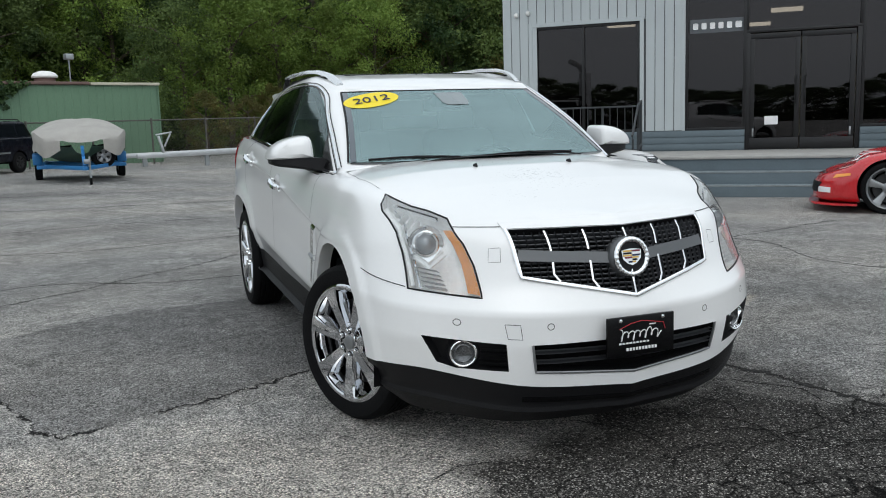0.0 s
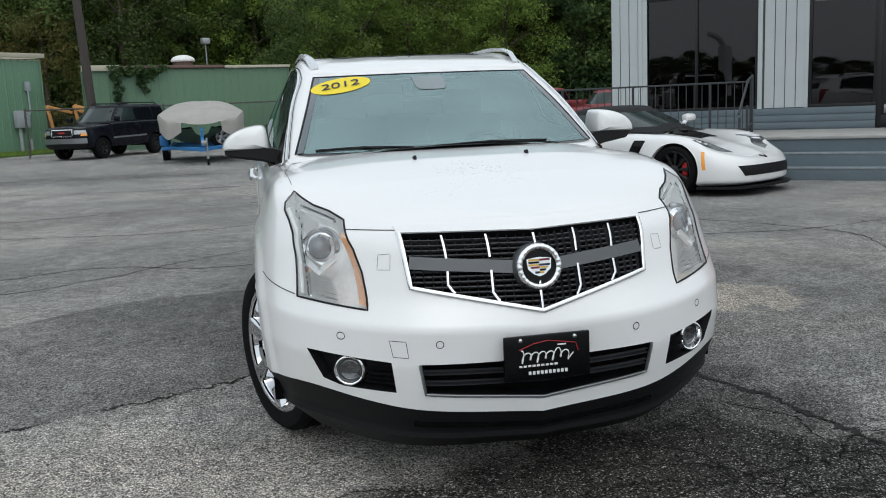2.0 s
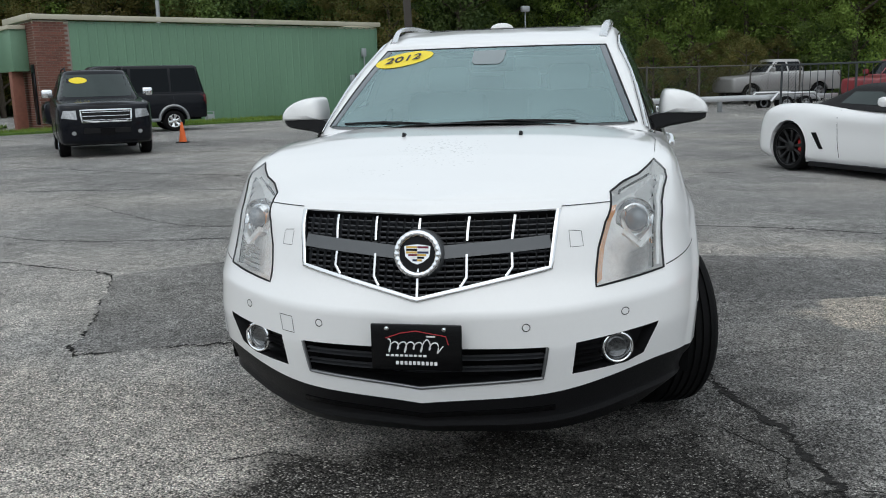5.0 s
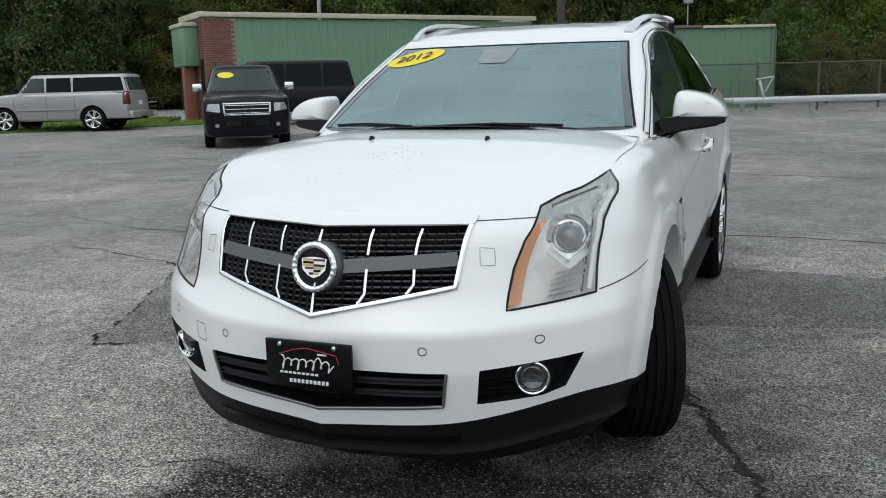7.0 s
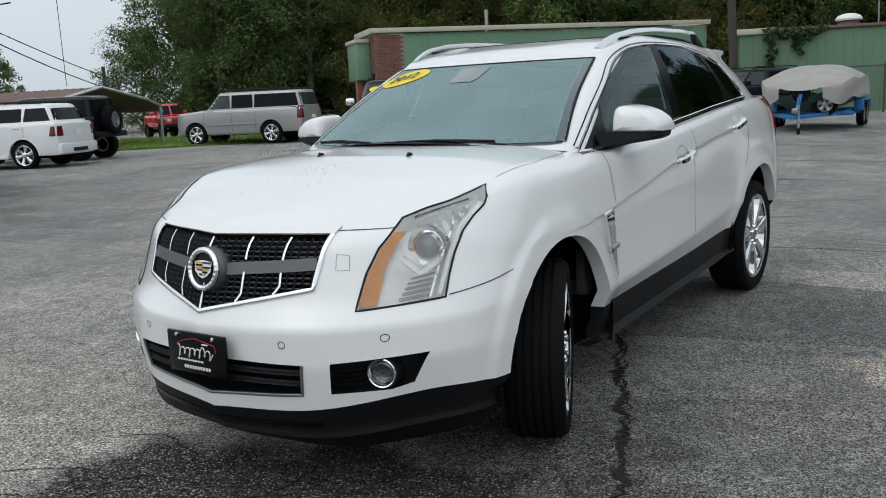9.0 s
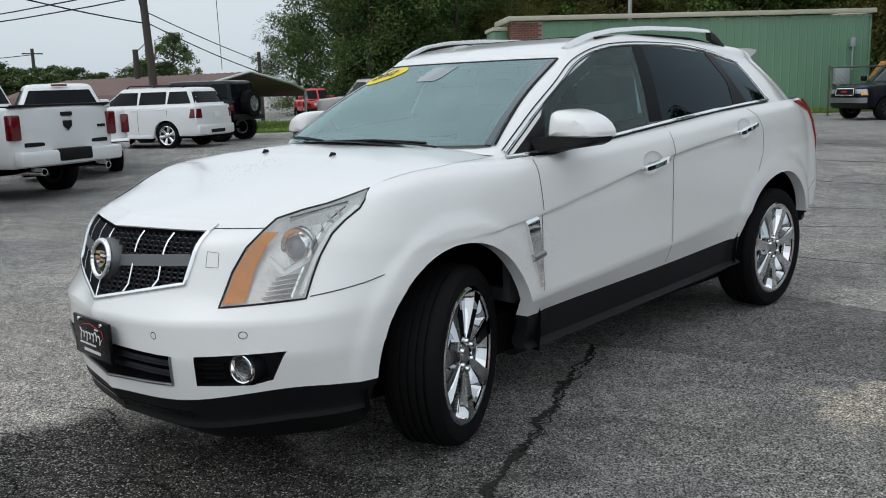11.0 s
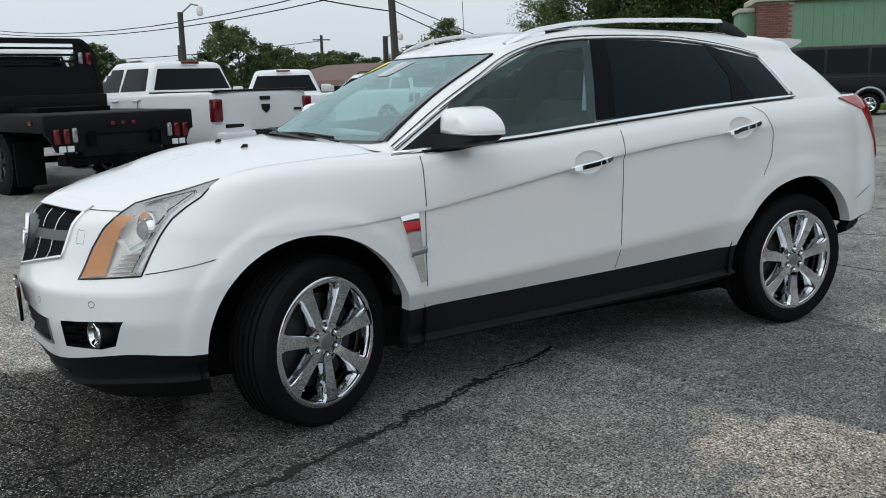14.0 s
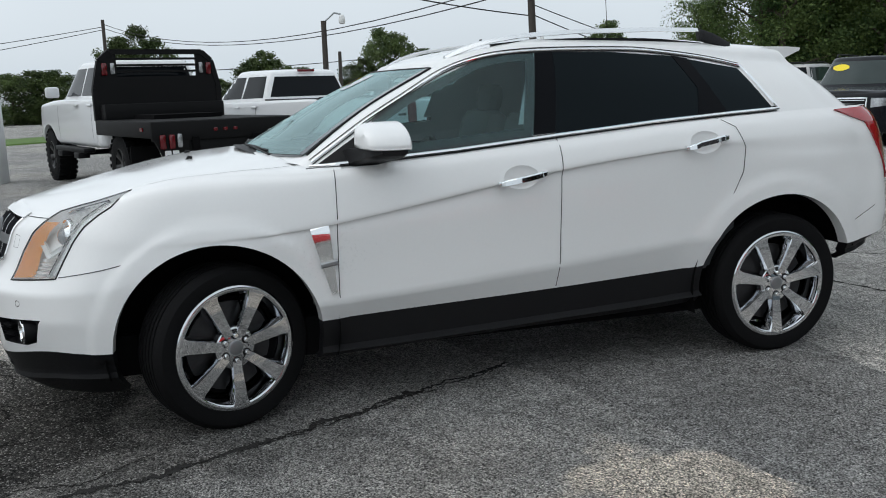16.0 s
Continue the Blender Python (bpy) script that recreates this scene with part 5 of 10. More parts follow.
def parked(name, label, category, m, paint, *, wb, fo, ro, w, sill, hood_f, hood_r, belt, belt_r, roof, roofw, ws0, ws1, re1, re0, r, rim_r, rim=M_SATIN, spokes=6, kind="suv",
           glass_mat=None, grille=None, grille_mat=None, lamps=None, tails=None, windows=3, bumper=None, rails=False, chrome_grille=False, lift=0.0, tyre_w=0.25, arch=0.06,
           sticker=False, chunky=0.0, rear_glass=True, bar_mat=None, handles=True, mirror_mat=None, group="parked vehicles", moulding=None, cab_mat=None, posts=None, privacy=None):
    """A parked road vehicle from its main measures: front to -y, origin under the front axle."""
    car = thing(name, label, category, group, m)
    yF, yR = -fo, wb + ro
    gm = glass_mat or M_DARKGLASS

    def top(y):
        if y < ws0:
            t = (y - yF) / (ws0 - yF)
            return hood_f + (hood_r - hood_f) * min(1, t) ** 0.7
        return belt + (belt_r - belt) * (y - ws0) / (yR - ws0)

    wq = min(wb, yR - 0.65)
    st = [(0, yF), (0.55, yF + 0.03), (0.86, yF + 0.12), (0.97, yF + 0.32), (1, -0.3), (1, 0.3), (1, wq * 0.35), (1, wq * 0.65), (1, wq - 0.3), (1, wq + 0.3), (0.98, yR - 0.25), (0.90, yR - 0.06), (0.5, yR), (0, yR + 0.01)]

    def ring(f, dx, dy):
        out = []
        for x, y in st:
            yy = y + (dy if y < yF + 0.2 else -dy if y > yR - 0.2 else 0)
            z = sill + (top(y) - sill) * f
            if f == 0:
                z = sill + (0.05 if y > wb else 0)
            out.append((x * (w - dx), yy, z))
        return out

    lower_rings = [ring(0, 0.08, 0.10), ring(0.08, 0.02, 0.02), ring(0.33, 0.0, 0.0), ring(0.62, 0.0, 0.0), ring(0.86, 0.012, 0.015), ring(0.965, 0.03, 0.035), ring(1.0, 0.075, 0.08)]
    g = loft(lower_rings, 7, 4)
    bm = bmesh.new()
    grid_mesh(bm, g)
    # hood and deck across the top
    topline = spline(lower_rings[-1], 7)
    deck = []
    for x, y, z in topline:
        c = 0.05 * min(1, x / (0.7 * w)) if y < ws0 + 0.3 else 0.0
        deck.append([(x * (1 - k / 6), y, z + c * (1 - (1 - k / 6) ** 2) - (0.0 if y < ws0 else 0.03 * (k > 0))) for k in range(7)])
    grid_mesh(bm, np.array(deck).transpose(1, 0, 2))
    weld(bm)
    for cy in (0, wb):
        cut_arch(bm, cy, r + lift, r + arch)
    gw, tw = w - 0.075, roofw
    def gring(xs, yf, yr, zf, zr, bow):
        pts = []
        for x, t in ((0, 0), (0.5, 0.02), (0.84, 0.06), (0.97, 0.13), (1, 0.25), (1, 0.5), (1, 0.75), (0.98, 0.93), (0.85, 0.985), (0.45, 1), (0, 1)):
            y = yf - bow * (1 - x) + (yr - yf + bow * (1 - x)) * t
            pts.append((x * xs, y, zf + (zr - zf) * t))
        return pts
    bz0, bz1 = top(ws0 + 0.01) - 0.02, top(re0) - 0.02
    gr = [gring(gw, ws0, re0, bz0, bz1, 0.16), gring(tw, ws1, re1, roof - 0.085, roof - 0.10, 0.10), gring(tw - 0.05, ws1 + 0.06, re1 - 0.06, roof - 0.03, roof - 0.04, 0.09), gring(tw * 0.72, ws1 + 0.16, re1 - 0.2, roof - 0.002, roof - 0.012, 0.05), gring(0.001, ws1 + 0.3, re1 - 0.4, roof + 0.01, roof, 0)]
    gg = np.concatenate([loft(gr[:2], 6, 4), loft(gr[1:], 6, 2)[1:]])
    cab = bmesh.new()
    grid_mesh(cab, gg)
    weld(cab)
    skin = Skin([bm, cab])
    part("cab" if kind == "pickup" else "roof", cab, cab_mat or paint, car)
    part("body", bm, paint, car)
    # windows
    def lerp(a, b, t):
        return a + (b - a) * t
    zt, zb = roof - 0.13, 0.05
    def wx(z, front):
        """y of the pillar line at height z, at the front or at the back of the cabin."""
        b0 = bz0 if front else bz1
        t = (z - b0) / (roof - 0.09 - b0)
        return lerp(ws0, ws1, t) if front else lerp(re0, re1, t)
    zl = top(ws0 + 0.5) + zb
    f0, f1, r0, r1 = wx(zl, 1) + 0.22, wx(zt, 1) + 0.14, wx(zl, 0) - 0.16, wx(zt, 0) - 0.15
    cuts = [0, 0.42, 0.74, 1] if windows == 3 else [0, 0.56, 1] if windows == 2 else [0, 1]
    cuts = posts or cuts
    for way in "LR":
        for a, b in zip(cuts, cuts[1:]):
            ga, gb_ = (0.03 if a else 0), (0.03 if b < 1 else 0)
            ba, bb = lerp(f0, r0, a) + ga, lerp(f0, r0, b) - gb_
            ta, tb = (lerp(f1, r1, a) + ga if a == 0 else ba + 0.02), (lerp(f1, r1, b) - gb_ if b == 1 else bb - 0.02)
            za, zbq = top(ba) + zb, top(bb) + zb
            part("window", skin.panel([(ba, za), (bb, zbq), (tb, zt), (ta, zt)], way, 0.004, 0.12, 0.008), privacy if privacy and a > 0 else gm, car)
    hw0, hw1 = gw * 0.86, tw * 0.88
    part("windshield", skin.panel([(-hw0, bz0 + 0.06), (hw0, bz0 + 0.06), (hw1, roof - 0.12), (-hw1, roof - 0.12)], "F", 0.004, 0.12, 0.008), gm, car)
    if rear_glass:
        part("rear_window", skin.panel([(-hw0 * 0.98, bz1 + 0.08), (hw0 * 0.98, bz1 + 0.08), (hw1, roof - 0.14), (-hw1, roof - 0.14)], "B", 0.004, 0.12, 0.008), gm, car)
    # lamps, grille and bumpers
    for sgn in (1, -1):
        for outline in lamps or ():
            part("headlight", skin.panel([(sgn * a, b) for a, b in outline], "F", 0.012, 0.08, 0.02), M_LAMPFAR, car)
        for outline, mat, way in tails or ():
            if way == "B":
                part("tail_light", skin.panel([(sgn * a, b) for a, b in outline], "B", 0.012, 0.08, 0.02), mat, car)
            else:
                part("tail_light", skin.panel(outline, "L" if sgn > 0 else "R", 0.012, 0.08, 0.02), mat, car)
        mb = bmesh.new()
        box(mb, (sgn * (w + 0.10), ws0 + 0.35, top(ws0 + 0.4) + 0.13), (0.24, 0.11, 0.19), None, 0.04)
        part("mirror", mb, mirror_mat or paint, car)
        if handles:
            for yy in ((lerp(f0, r0, cuts[1] - 0.06), lerp(f0, r0, cuts[2] - 0.08)) if windows == 3 else (lerp(f0, r0, 0.5), lerp(f0, r0, 0.88))):
                hb = bmesh.new()
                skin.ribbon(hb, [(yy, top(yy) - 0.11), (yy + 0.2, top(yy) - 0.11)], "L" if sgn > 0 else "R", 0.035, 0.002, 0.1, 0.03)
                part("door_handle", hb, bar_mat or paint, car)
        for yy in ((lerp(f0, r0, 0.0) - 0.12, lerp(f0, r0, cuts[1] + 0.01), lerp(f0, r0, cuts[2] + 0.02)) if windows == 3 else (f0 - 0.12, r0 - 0.1)):
            sb = bmesh.new()
            skin.ribbon(sb, [(yy, top(yy) - 0.01), (yy, sill + 0.12)], "L" if sgn > 0 else "R", 0.012, 0.002, 0.1)
            part("panel_gap", sb, M_SEAM, car, smooth=False)
        if moulding:
            sb = bmesh.new()
            skin.ribbon(sb, [(0.55, moulding), (wb - 0.55, moulding + 0.02)], "L" if sgn > 0 else "R", 0.06, 0.002, 0.2, 0.015)
            part("side_moulding", sb, M_SATIN, car)
        if rails:
            rb = bmesh.new()
            tube(rb, [(sgn * (tw - 0.1), ws1 + 0.4, roof - 0.02), (sgn * (tw - 0.1), ws1 + 0.5, roof + 0.06), (sgn * (tw - 0.1), re1 - 0.4, roof + 0.05), (sgn * (tw - 0.1), re1 - 0.3, roof - 0.02)], 0.02)
            part("roof_rail", rb, M_TRIM, car)
    if grille:
        gpart = part("grille", skin.panel(grille, "F", 0.01, 0.06, 0.02), grille_mat or M_TRIM, car)
        gx = [p[0] for p in grille]
        gz = [p[1] for p in grille]
        for k in range(3):
            zz = min(gz) + (max(gz) - min(gz)) * (k + 0.5) / 3
            rb = bmesh.new()
            skin.ribbon(rb, [(min(gx) * 0.93, zz), (max(gx) * 0.93, zz)], "F", 0.022, 0.012, 0.08, 0.012)
            link("grille_bar", rb, bar_mat or M_TRIM, gpart)
        if chrome_grille:
            rb = bmesh.new()
            skin.ribbon(rb, grille, "F", 0.035, 0.01, 0.06, 0.015, closed=True)
            link("grille_frame", rb, M_CHROME, gpart)
    for outline, mat, way in (bumper or []):
        part("bumper", skin.panel(outline, way, 0.03, 0.12, 0.05), mat, car)
    for sgn in (1, -1):
        for cy in (0, wb):
            make_wheel(car, (sgn * (w - tyre_w / 2 - 0.01), cy, r), r, tyre_w, rim_r, rim, spokes, sgn, chunky=chunky)
    ub = bmesh.new()
    box(ub, (0, (yF + yR) / 2, sill + 0.10 + lift * 0.3), (2 * w - 0.5, yR - yF - 0.5, 0.25))
    for cy in (0, wb):
        box(ub, (0, cy, sill + 0.25 + lift * 0.3), (2 * w - 0.2 - 2 * tyre_w, 1.0, 0.55))
        tube(ub, [(-w + tyre_w, cy, r), (w - tyre_w, cy, r)], 0.05)
    part("underbody", ub, M_WELL, car, smooth=False)
    if sticker:
        ell = [(-0.42 + 0.2 * math.cos(2 * math.pi * k / 16), roof - 0.26 + 0.075 * math.sin(2 * math.pi * k / 16)) for k in range(16)]
        part("year_sticker", skin.panel(ell, "F", 0.010, 0.06, 0), M_YELLOW, car, "yellow oval price-year sticker")
    return car, skin


# ---------------------------------------------------------------- the white crossover
srx = thing("crossover_suv", "pearl white crossover SUV with chrome wheels and black lower cladding", "car")
M_FOG = material("fog_lamp_glass", (0.13, 0.135, 0.14), 0.08, 0.7, 0.5, 40, coat=0.5)
M_PILLAR = material("gloss_pillar_cover", (0.003, 0.0035, 0.005), 0.18, 0, 0.1, 3, coat=0.0, spec=0.08)
M_WHEELCHROME = material("wheel_chrome", (0.70, 0.71, 0.73), 0.03, 1.0, 0.04, 9)
M_RAILSILVER = material("bright_rail_silver", (0.78, 0.79, 0.80), 0.22, 0.85, 0.03, 4)
# half-rings from the nose, round the side, to the tail: x, y, z
B0 = [(0, -0.86, 0.135), (0.42, -0.81, 0.145), (0.68, -0.64, 0.175), (0.78, -0.45, 0.185), (0.80, 0, 0.22), (0.83, 0.5, 0.25), (0.84, 1.55, 0.285), (0.84, 2.3, 0.31), (0.82, 2.85, 0.38), (0.80, 3.25, 0.455), (0.66, 3.48, 0.50), (0, 3.62, 0.50)]
B1 = [(0, -0.985, 0.205), (0.44, -0.92, 0.22), (0.75, -0.70, 0.265), (0.885, -0.47, 0.28), (0.89, 0, 0.29), (0.902, 0.5, 0.285), (0.902, 1.55, 0.32), (0.902, 2.3, 0.355), (0.90, 2.85, 0.43), (0.89, 3.22, 0.49), (0.74, 3.50, 0.54), (0, 3.67, 0.54)]
B2 = [(0, -1.03, 0.305), (0.44, -0.955, 0.335), (0.77, -0.735, 0.395), (0.915, -0.48, 0.395), (0.92, 0, 0.41), (0.886, 0.5, 0.435), (0.884, 1.55, 0.47), (0.886, 2.3, 0.505), (0.925, 2.85, 0.53), (0.912, 3.25, 0.56), (0.78, 3.58, 0.62), (0, 3.77, 0.63)]
B3 = [(0, -1.055, 0.47), (0.44, -0.985, 0.49), (0.79, -0.745, 0.52), (0.928, -0.47, 0.53), (0.94, 0, 0.55), (0.930, 0.5, 0.515), (0.930, 1.55, 0.585), (0.930, 2.3, 0.65), (0.94, 2.85, 0.68), (0.918, 3.26, 0.69), (0.785, 3.59, 0.71), (0, 3.78, 0.71)]
B4 = [(0, -1.075, 0.615), (0.44, -0.985, 0.625), (0.785, -0.735, 0.64), (0.928, -0.455, 0.665), (0.948, 0, 0.72), (0.922, 0.5, 0.67), (0.924, 1.55, 0.76), (0.926, 2.3, 0.81), (0.95, 2.85, 0.84), (0.915, 3.27, 0.83), (0.78, 3.58, 0.83), (0, 3.76, 0.83)]
B5 = [(0, -1.045, 0.70), (0.44, -0.925, 0.71), (0.765, -0.70, 0.72), (0.918, -0.437, 0.735), (0.945, 0, 0.78), (0.920, 0.5, 0.80), (0.921, 1.55, 0.92), (0.920, 2.3, 0.99), (0.94, 2.85, 1.01), (0.905, 3.27, 1.00), (0.77, 3.56, 1.00), (0, 3.73, 1.00)]
B6 = [(0, -0.975, 0.90), (0.44, -0.855, 0.89), (0.715, -0.640, 0.91), (0.893, -0.39, 0.885), (0.933, 0, 0.868), (0.926, 0.5, 0.885), (0.927, 1.55, 1.045), (0.924, 2.3, 1.12), (0.915, 2.85, 1.15), (0.885, 3.26, 1.14), (0.755, 3.53, 1.14), (0, 3.69, 1.14)]
B6U = []
for p, q in zip(B6, B5):
    swage = 0.008 if 0.4 < p[1] < 0.6 else 0.012 if 0.4 < p[1] < 1.6 else 0.007 if 1.6 < p[1] < 2.4 else 0.0
    k = 0.024 / max(0.05, p[2] - q[2]) if 0.4 < p[1] < 2.6 else 0.5
    B6U.append((p[0] + (q[0] - p[0]) * k - swage, p[1] + (q[1] - p[1]) * k, p[2] + (q[2] - p[2]) * k))
B7 = [(0, -0.915, 0.955), (0.43, -0.80, 0.945), (0.672, -0.605, 0.966), (0.846, -0.33, 1.030), (0.880, 0.02, 1.048), (0.894, 0.5, 1.045), (0.905, 1.55, 1.125), (0.902, 2.3, 1.19), (0.89, 2.85, 1.215), (0.86, 3.24, 1.22), (0.735, 3.50, 1.22), (0, 3.65, 1.22)]
B8 = [(0, -0.885, 0.972), (0.42, -0.765, 0.965), (0.640, -0.555, 1.000), (0.788, -0.265, 1.078), (0.818, 0.05, 1.106), (0.860, 0.5, 1.100), (0.875, 1.55, 1.175), (0.872, 2.3, 1.235), (0.855, 2.85, 1.265), (0.825, 3.20, 1.275), (0.70, 3.45, 1.28), (0, 3.60, 1.28)]
# the cabin
C0 = [(0, 0.20, 1.165), (0.40, 0.235, 1.155), (0.68, 0.315, 1.125), (0.795, 0.372, 1.085), (0.835, 0.59, 1.095), (0.858, 1.55, 1.165), (0.855, 2.3, 1.225), (0.835, 2.85, 1.255), (0.795, 3.17, 1.262), (0.66, 3.41, 1.265), (0, 3.56, 1.265)]
C1 = [(0, 0.985, 1.555), (0.35, 1.010, 1.550), (0.555, 1.065, 1.540), (0.622, 1.11, 1.552), (0.648, 1.32, 1.598), (0.664, 1.62, 1.622), (0.664, 2.31, 1.590), (0.655, 2.67, 1.546), (0.638, 2.96, 1.525), (0.56, 3.08, 1.52), (0, 3.18, 1.525)]
C2 = [(0, 1.02, 1.575), (0.35, 1.045, 1.572), (0.54, 1.10, 1.572), (0.598, 1.17, 1.588), (0.624, 1.38, 1.630), (0.634, 1.64, 1.648), (0.632, 2.31, 1.624), (0.622, 2.67, 1.597), (0.608, 2.93, 1.585), (0.53, 3.03, 1.58), (0, 3.12, 1.585)]
C3 = [(0, 1.16, 1.613), (0.30, 1.18, 1.612), (0.47, 1.24, 1.614), (0.52, 1.33, 1.625), (0.55, 1.50, 1.652), (0.562, 1.68, 1.664), (0.560, 2.31, 1.652), (0.555, 2.62, 1.630), (0.54, 2.86, 1.614), (0.46, 2.96, 1.61), (0, 3.03, 1.614)]
C4 = [(0, 1.42, 1.652), (0.15, 1.43, 1.652), (0.26, 1.46, 1.653), (0.30, 1.5, 1.657), (0.31, 1.6, 1.664), (0.315, 1.75, 1.672), (0.315, 2.31, 1.668), (0.31, 2.5, 1.656), (0.27, 2.62, 1.647), (0.2, 2.7, 1.64), (0, 2.74, 1.64)]
C5 = [(0, y, z) for _, y, z in C4]
BOW = [(0, -0.012, 0.010), (0, -0.014, 0.010), (0.002, -0.022, 0.008), (0.006, -0.045, 0.010), (0.010, -0.028, 0.008)] + [(0.012, 0, 0)] * 4 + [(0, 0.010, 0.006)] * 2
CM = [tuple(a + (b - a) * 0.55 + d for a, b, d in zip(p, q, o)) for p, q, o in zip(C0, C1, BOW)]

bm = bmesh.new()
grid_mesh(bm, loft([B2, B3, B4, B5, B6U, B6, B7, B8], 16, 6, crease=(1, 2)))
edge = spline(B8, 16)
zc_y, zc_z = (-0.885, -0.70, -0.4, -0.09, 0.30, 0.6), (0.972, 1.018, 1.085, 1.142, 1.178, 1.185)
hood_rows = []
for x, y, z in edge:
    if y > 0.60:
        break
    zc = max(z, float(np.interp(y, zc_y, zc_z)))
    hood_rows.append([(x * k / 16, y, zc - (zc - z) * (k / 16) ** 3) for k in range(17)])
grid_mesh(bm, np.array(hood_rows).transpose(1, 0, 2))
weld(bm)
body_bm = bm
clad_bm = bmesh.new()
B1U = [(x - (0.030 if 0.4 < y < 2.4 else 0.004), y, z + 0.022) for x, y, z in B1]
grid_mesh(clad_bm, loft([B0, B1, B1U, B2], 16, 4, crease=(1, 2)))
weld(clad_bm)
FZ, RZ, AX = 0.352, 0.378, 2.807
cab_bm = bmesh.new()
grid_mesh(cab_bm, np.concatenate([loft([C0, CM, C1], 16, 10), loft([C1, C2, C3, C4, C5], 16, 4)[1:]]))
weld(cab_bm)
skin = Skin([body_bm, clad_bm, cab_bm])
cab_skin = Skin([cab_bm])
for b in (body_bm, clad_bm):
    for v in b.verts:
        for cy, cz, rr in ((-0.02, 0.375, 0.445), (AX, 0.40, 0.452)):
            q = math.hypot(v.co.y - cy, v.co.z - cz)
            k = min(1.0, max(0.0, (rr + 0.105 - q) / 0.03))
            if abs(v.co.x) > 0.7 and k > 0 and v.co.z > 0.35:
                v.co.x += math.copysign(0.012 * k * k * (3 - 2 * k), v.co.x)
    cut_arch(b, -0.02, 0.375, 0.445, 0.06)
    cut_arch(b, AX, 0.40, 0.452, 0.06)

# openings for the lamps, the grille, the intake, the fog lamps and the handle cups
HL = [(-0.212, 0.680), (0.097, 0.708), (0.120, 0.780), (0.148, 0.850), (0.188, 0.918), (0.235, 0.962), (0.283, 0.996), (0.300, 1.022), (0.312, 1.058), (0.240, 1.036), (0.165, 1.014), (0.08, 0.996), (-0.015, 0.970), (-0.052, 0.938), (-0.114, 0.880), (-0.164, 0.800)]
GR = [(-0.445, 0.930), (0.445, 0.930), (0.425, 0.752), (0.0, 0.668), (-0.425, 0.752)]
LI = [(-0.42, 0.502), (0.42, 0.502), (0.402, 0.392), (0.0, 0.362), (-0.402, 0.392)]
HANDLES = ((1.264, 1.010), (2.243, 1.124))


def fog_outline(sgn):
    return [(sgn * x, z) for x, z in ((0.786, 0.534), (0.512, 0.508), (0.498, 0.396), (0.675, 0.407), (0.735, 0.428))]


def cup_outline(y0, z0):
    return [(y0 + 0.115 + 0.088 * math.cos(2 * math.pi * k / 18), z0 + 0.010 + 0.056 * math.sin(2 * math.pi * k / 18)) for k in range(18)]


cut_hole(body_bm, GR, "F")
cut_hole(body_bm, LI, "F")
for sgn, way in ((1, "L"), (-1, "R")):
    cut_hole(body_bm, HL, way + "F")
    cut_hole(body_bm, fog_outline(sgn), "F")
    for y0, z0 in HANDLES:
        cut_hole(body_bm, cup_outline(y0, z0), way)

# glass outlines
WS = [(-0.728, 1.160), (0.728, 1.160), (0.585, 1.528), (-0.585, 1.528)]
FRONT_GLASS = [(0.60, 1.137), (1.472, 1.206), (1.550, 1.588), (1.40, 1.582), (1.276, 1.562), (1.073, 1.490), (0.874, 1.391), (0.729, 1.300)]
REAR_GLASS = [(1.588, 1.213), (2.361, 1.264), (2.393, 1.394), (2.295, 1.559), (1.95, 1.586), (1.645, 1.592), (1.634, 1.465)]
QUARTER = [(2.535, 1.273), (2.804, 1.289), (2.675, 1.487), (2.386, 1.541)]
TRIM_LINE = [(0.43, 1.130), (0.555, 1.212), (0.705, 1.308), (0.895, 1.413), (1.095, 1.517), (1.29, 1.577), (1.48, 1.599), (1.68, 1.604), (1.88, 1.603), (2.09, 1.597), (2.30, 1.575), (2.52, 1.542), (2.695, 1.503)]
SAIL = [(0.455, 1.120), (0.64, 1.138), (0.725, 1.292)]


def shrink(poly, k):
    cx, cy = sum(p[0] for p in poly) / len(poly), sum(p[1] for p in poly) / len(poly)
    return [(cx + (p[0] - cx) * (1 - k / max(0.05, math.hypot(p[0] - cx, p[1] - cy))), cy + (p[1] - cy) * (1 - k / max(0.05, math.hypot(p[0] - cx, p[1] - cy)))) for p in poly]


ws_hole, fg_hole = shrink(WS, 0.05), shrink(FRONT_GLASS, 0.05)
gone = []
for f in cab_bm.faces:
    c = f.calc_center_median()
    if c.y < 1.3 and f.normal.y < -0.3 and inside_poly(ws_hole, c.x, c.z):
        gone.append(f)
    elif abs(f.normal.x) > 0.5 and inside_poly(fg_hole, c.y, c.z):
        gone.append(f)
bmesh.ops.delete(cab_bm, geom=gone, context="FACES")
body = part("body", body_bm, M_WHITE, srx)
part("roof", cab_bm, M_WHITE, srx)
part("lower_cladding", clad_bm, M_TRIM, srx, "matt black lower cladding")

# trim round the side glass, glass and pillars
FRIT = material("black_glass_border", (0.01, 0.011, 0.012), 0.15, 0, 0.1, coat=0.6)
SUNROOF = [(-0.44, 1.50), (0.44, 1.50), (0.44, 2.3), (-0.44, 2.3)]


def ring_panel(sk, outer, inner_k, way, lift):
    """A flat border laid along an outline, inner_k wide."""
    b = bmesh.new()
    mid = shrink(outer, inner_k * 0.5)
    sk.ribbon(b, mid, way, inner_k, lift, 0.03, 0.0, closed=True)
    return b


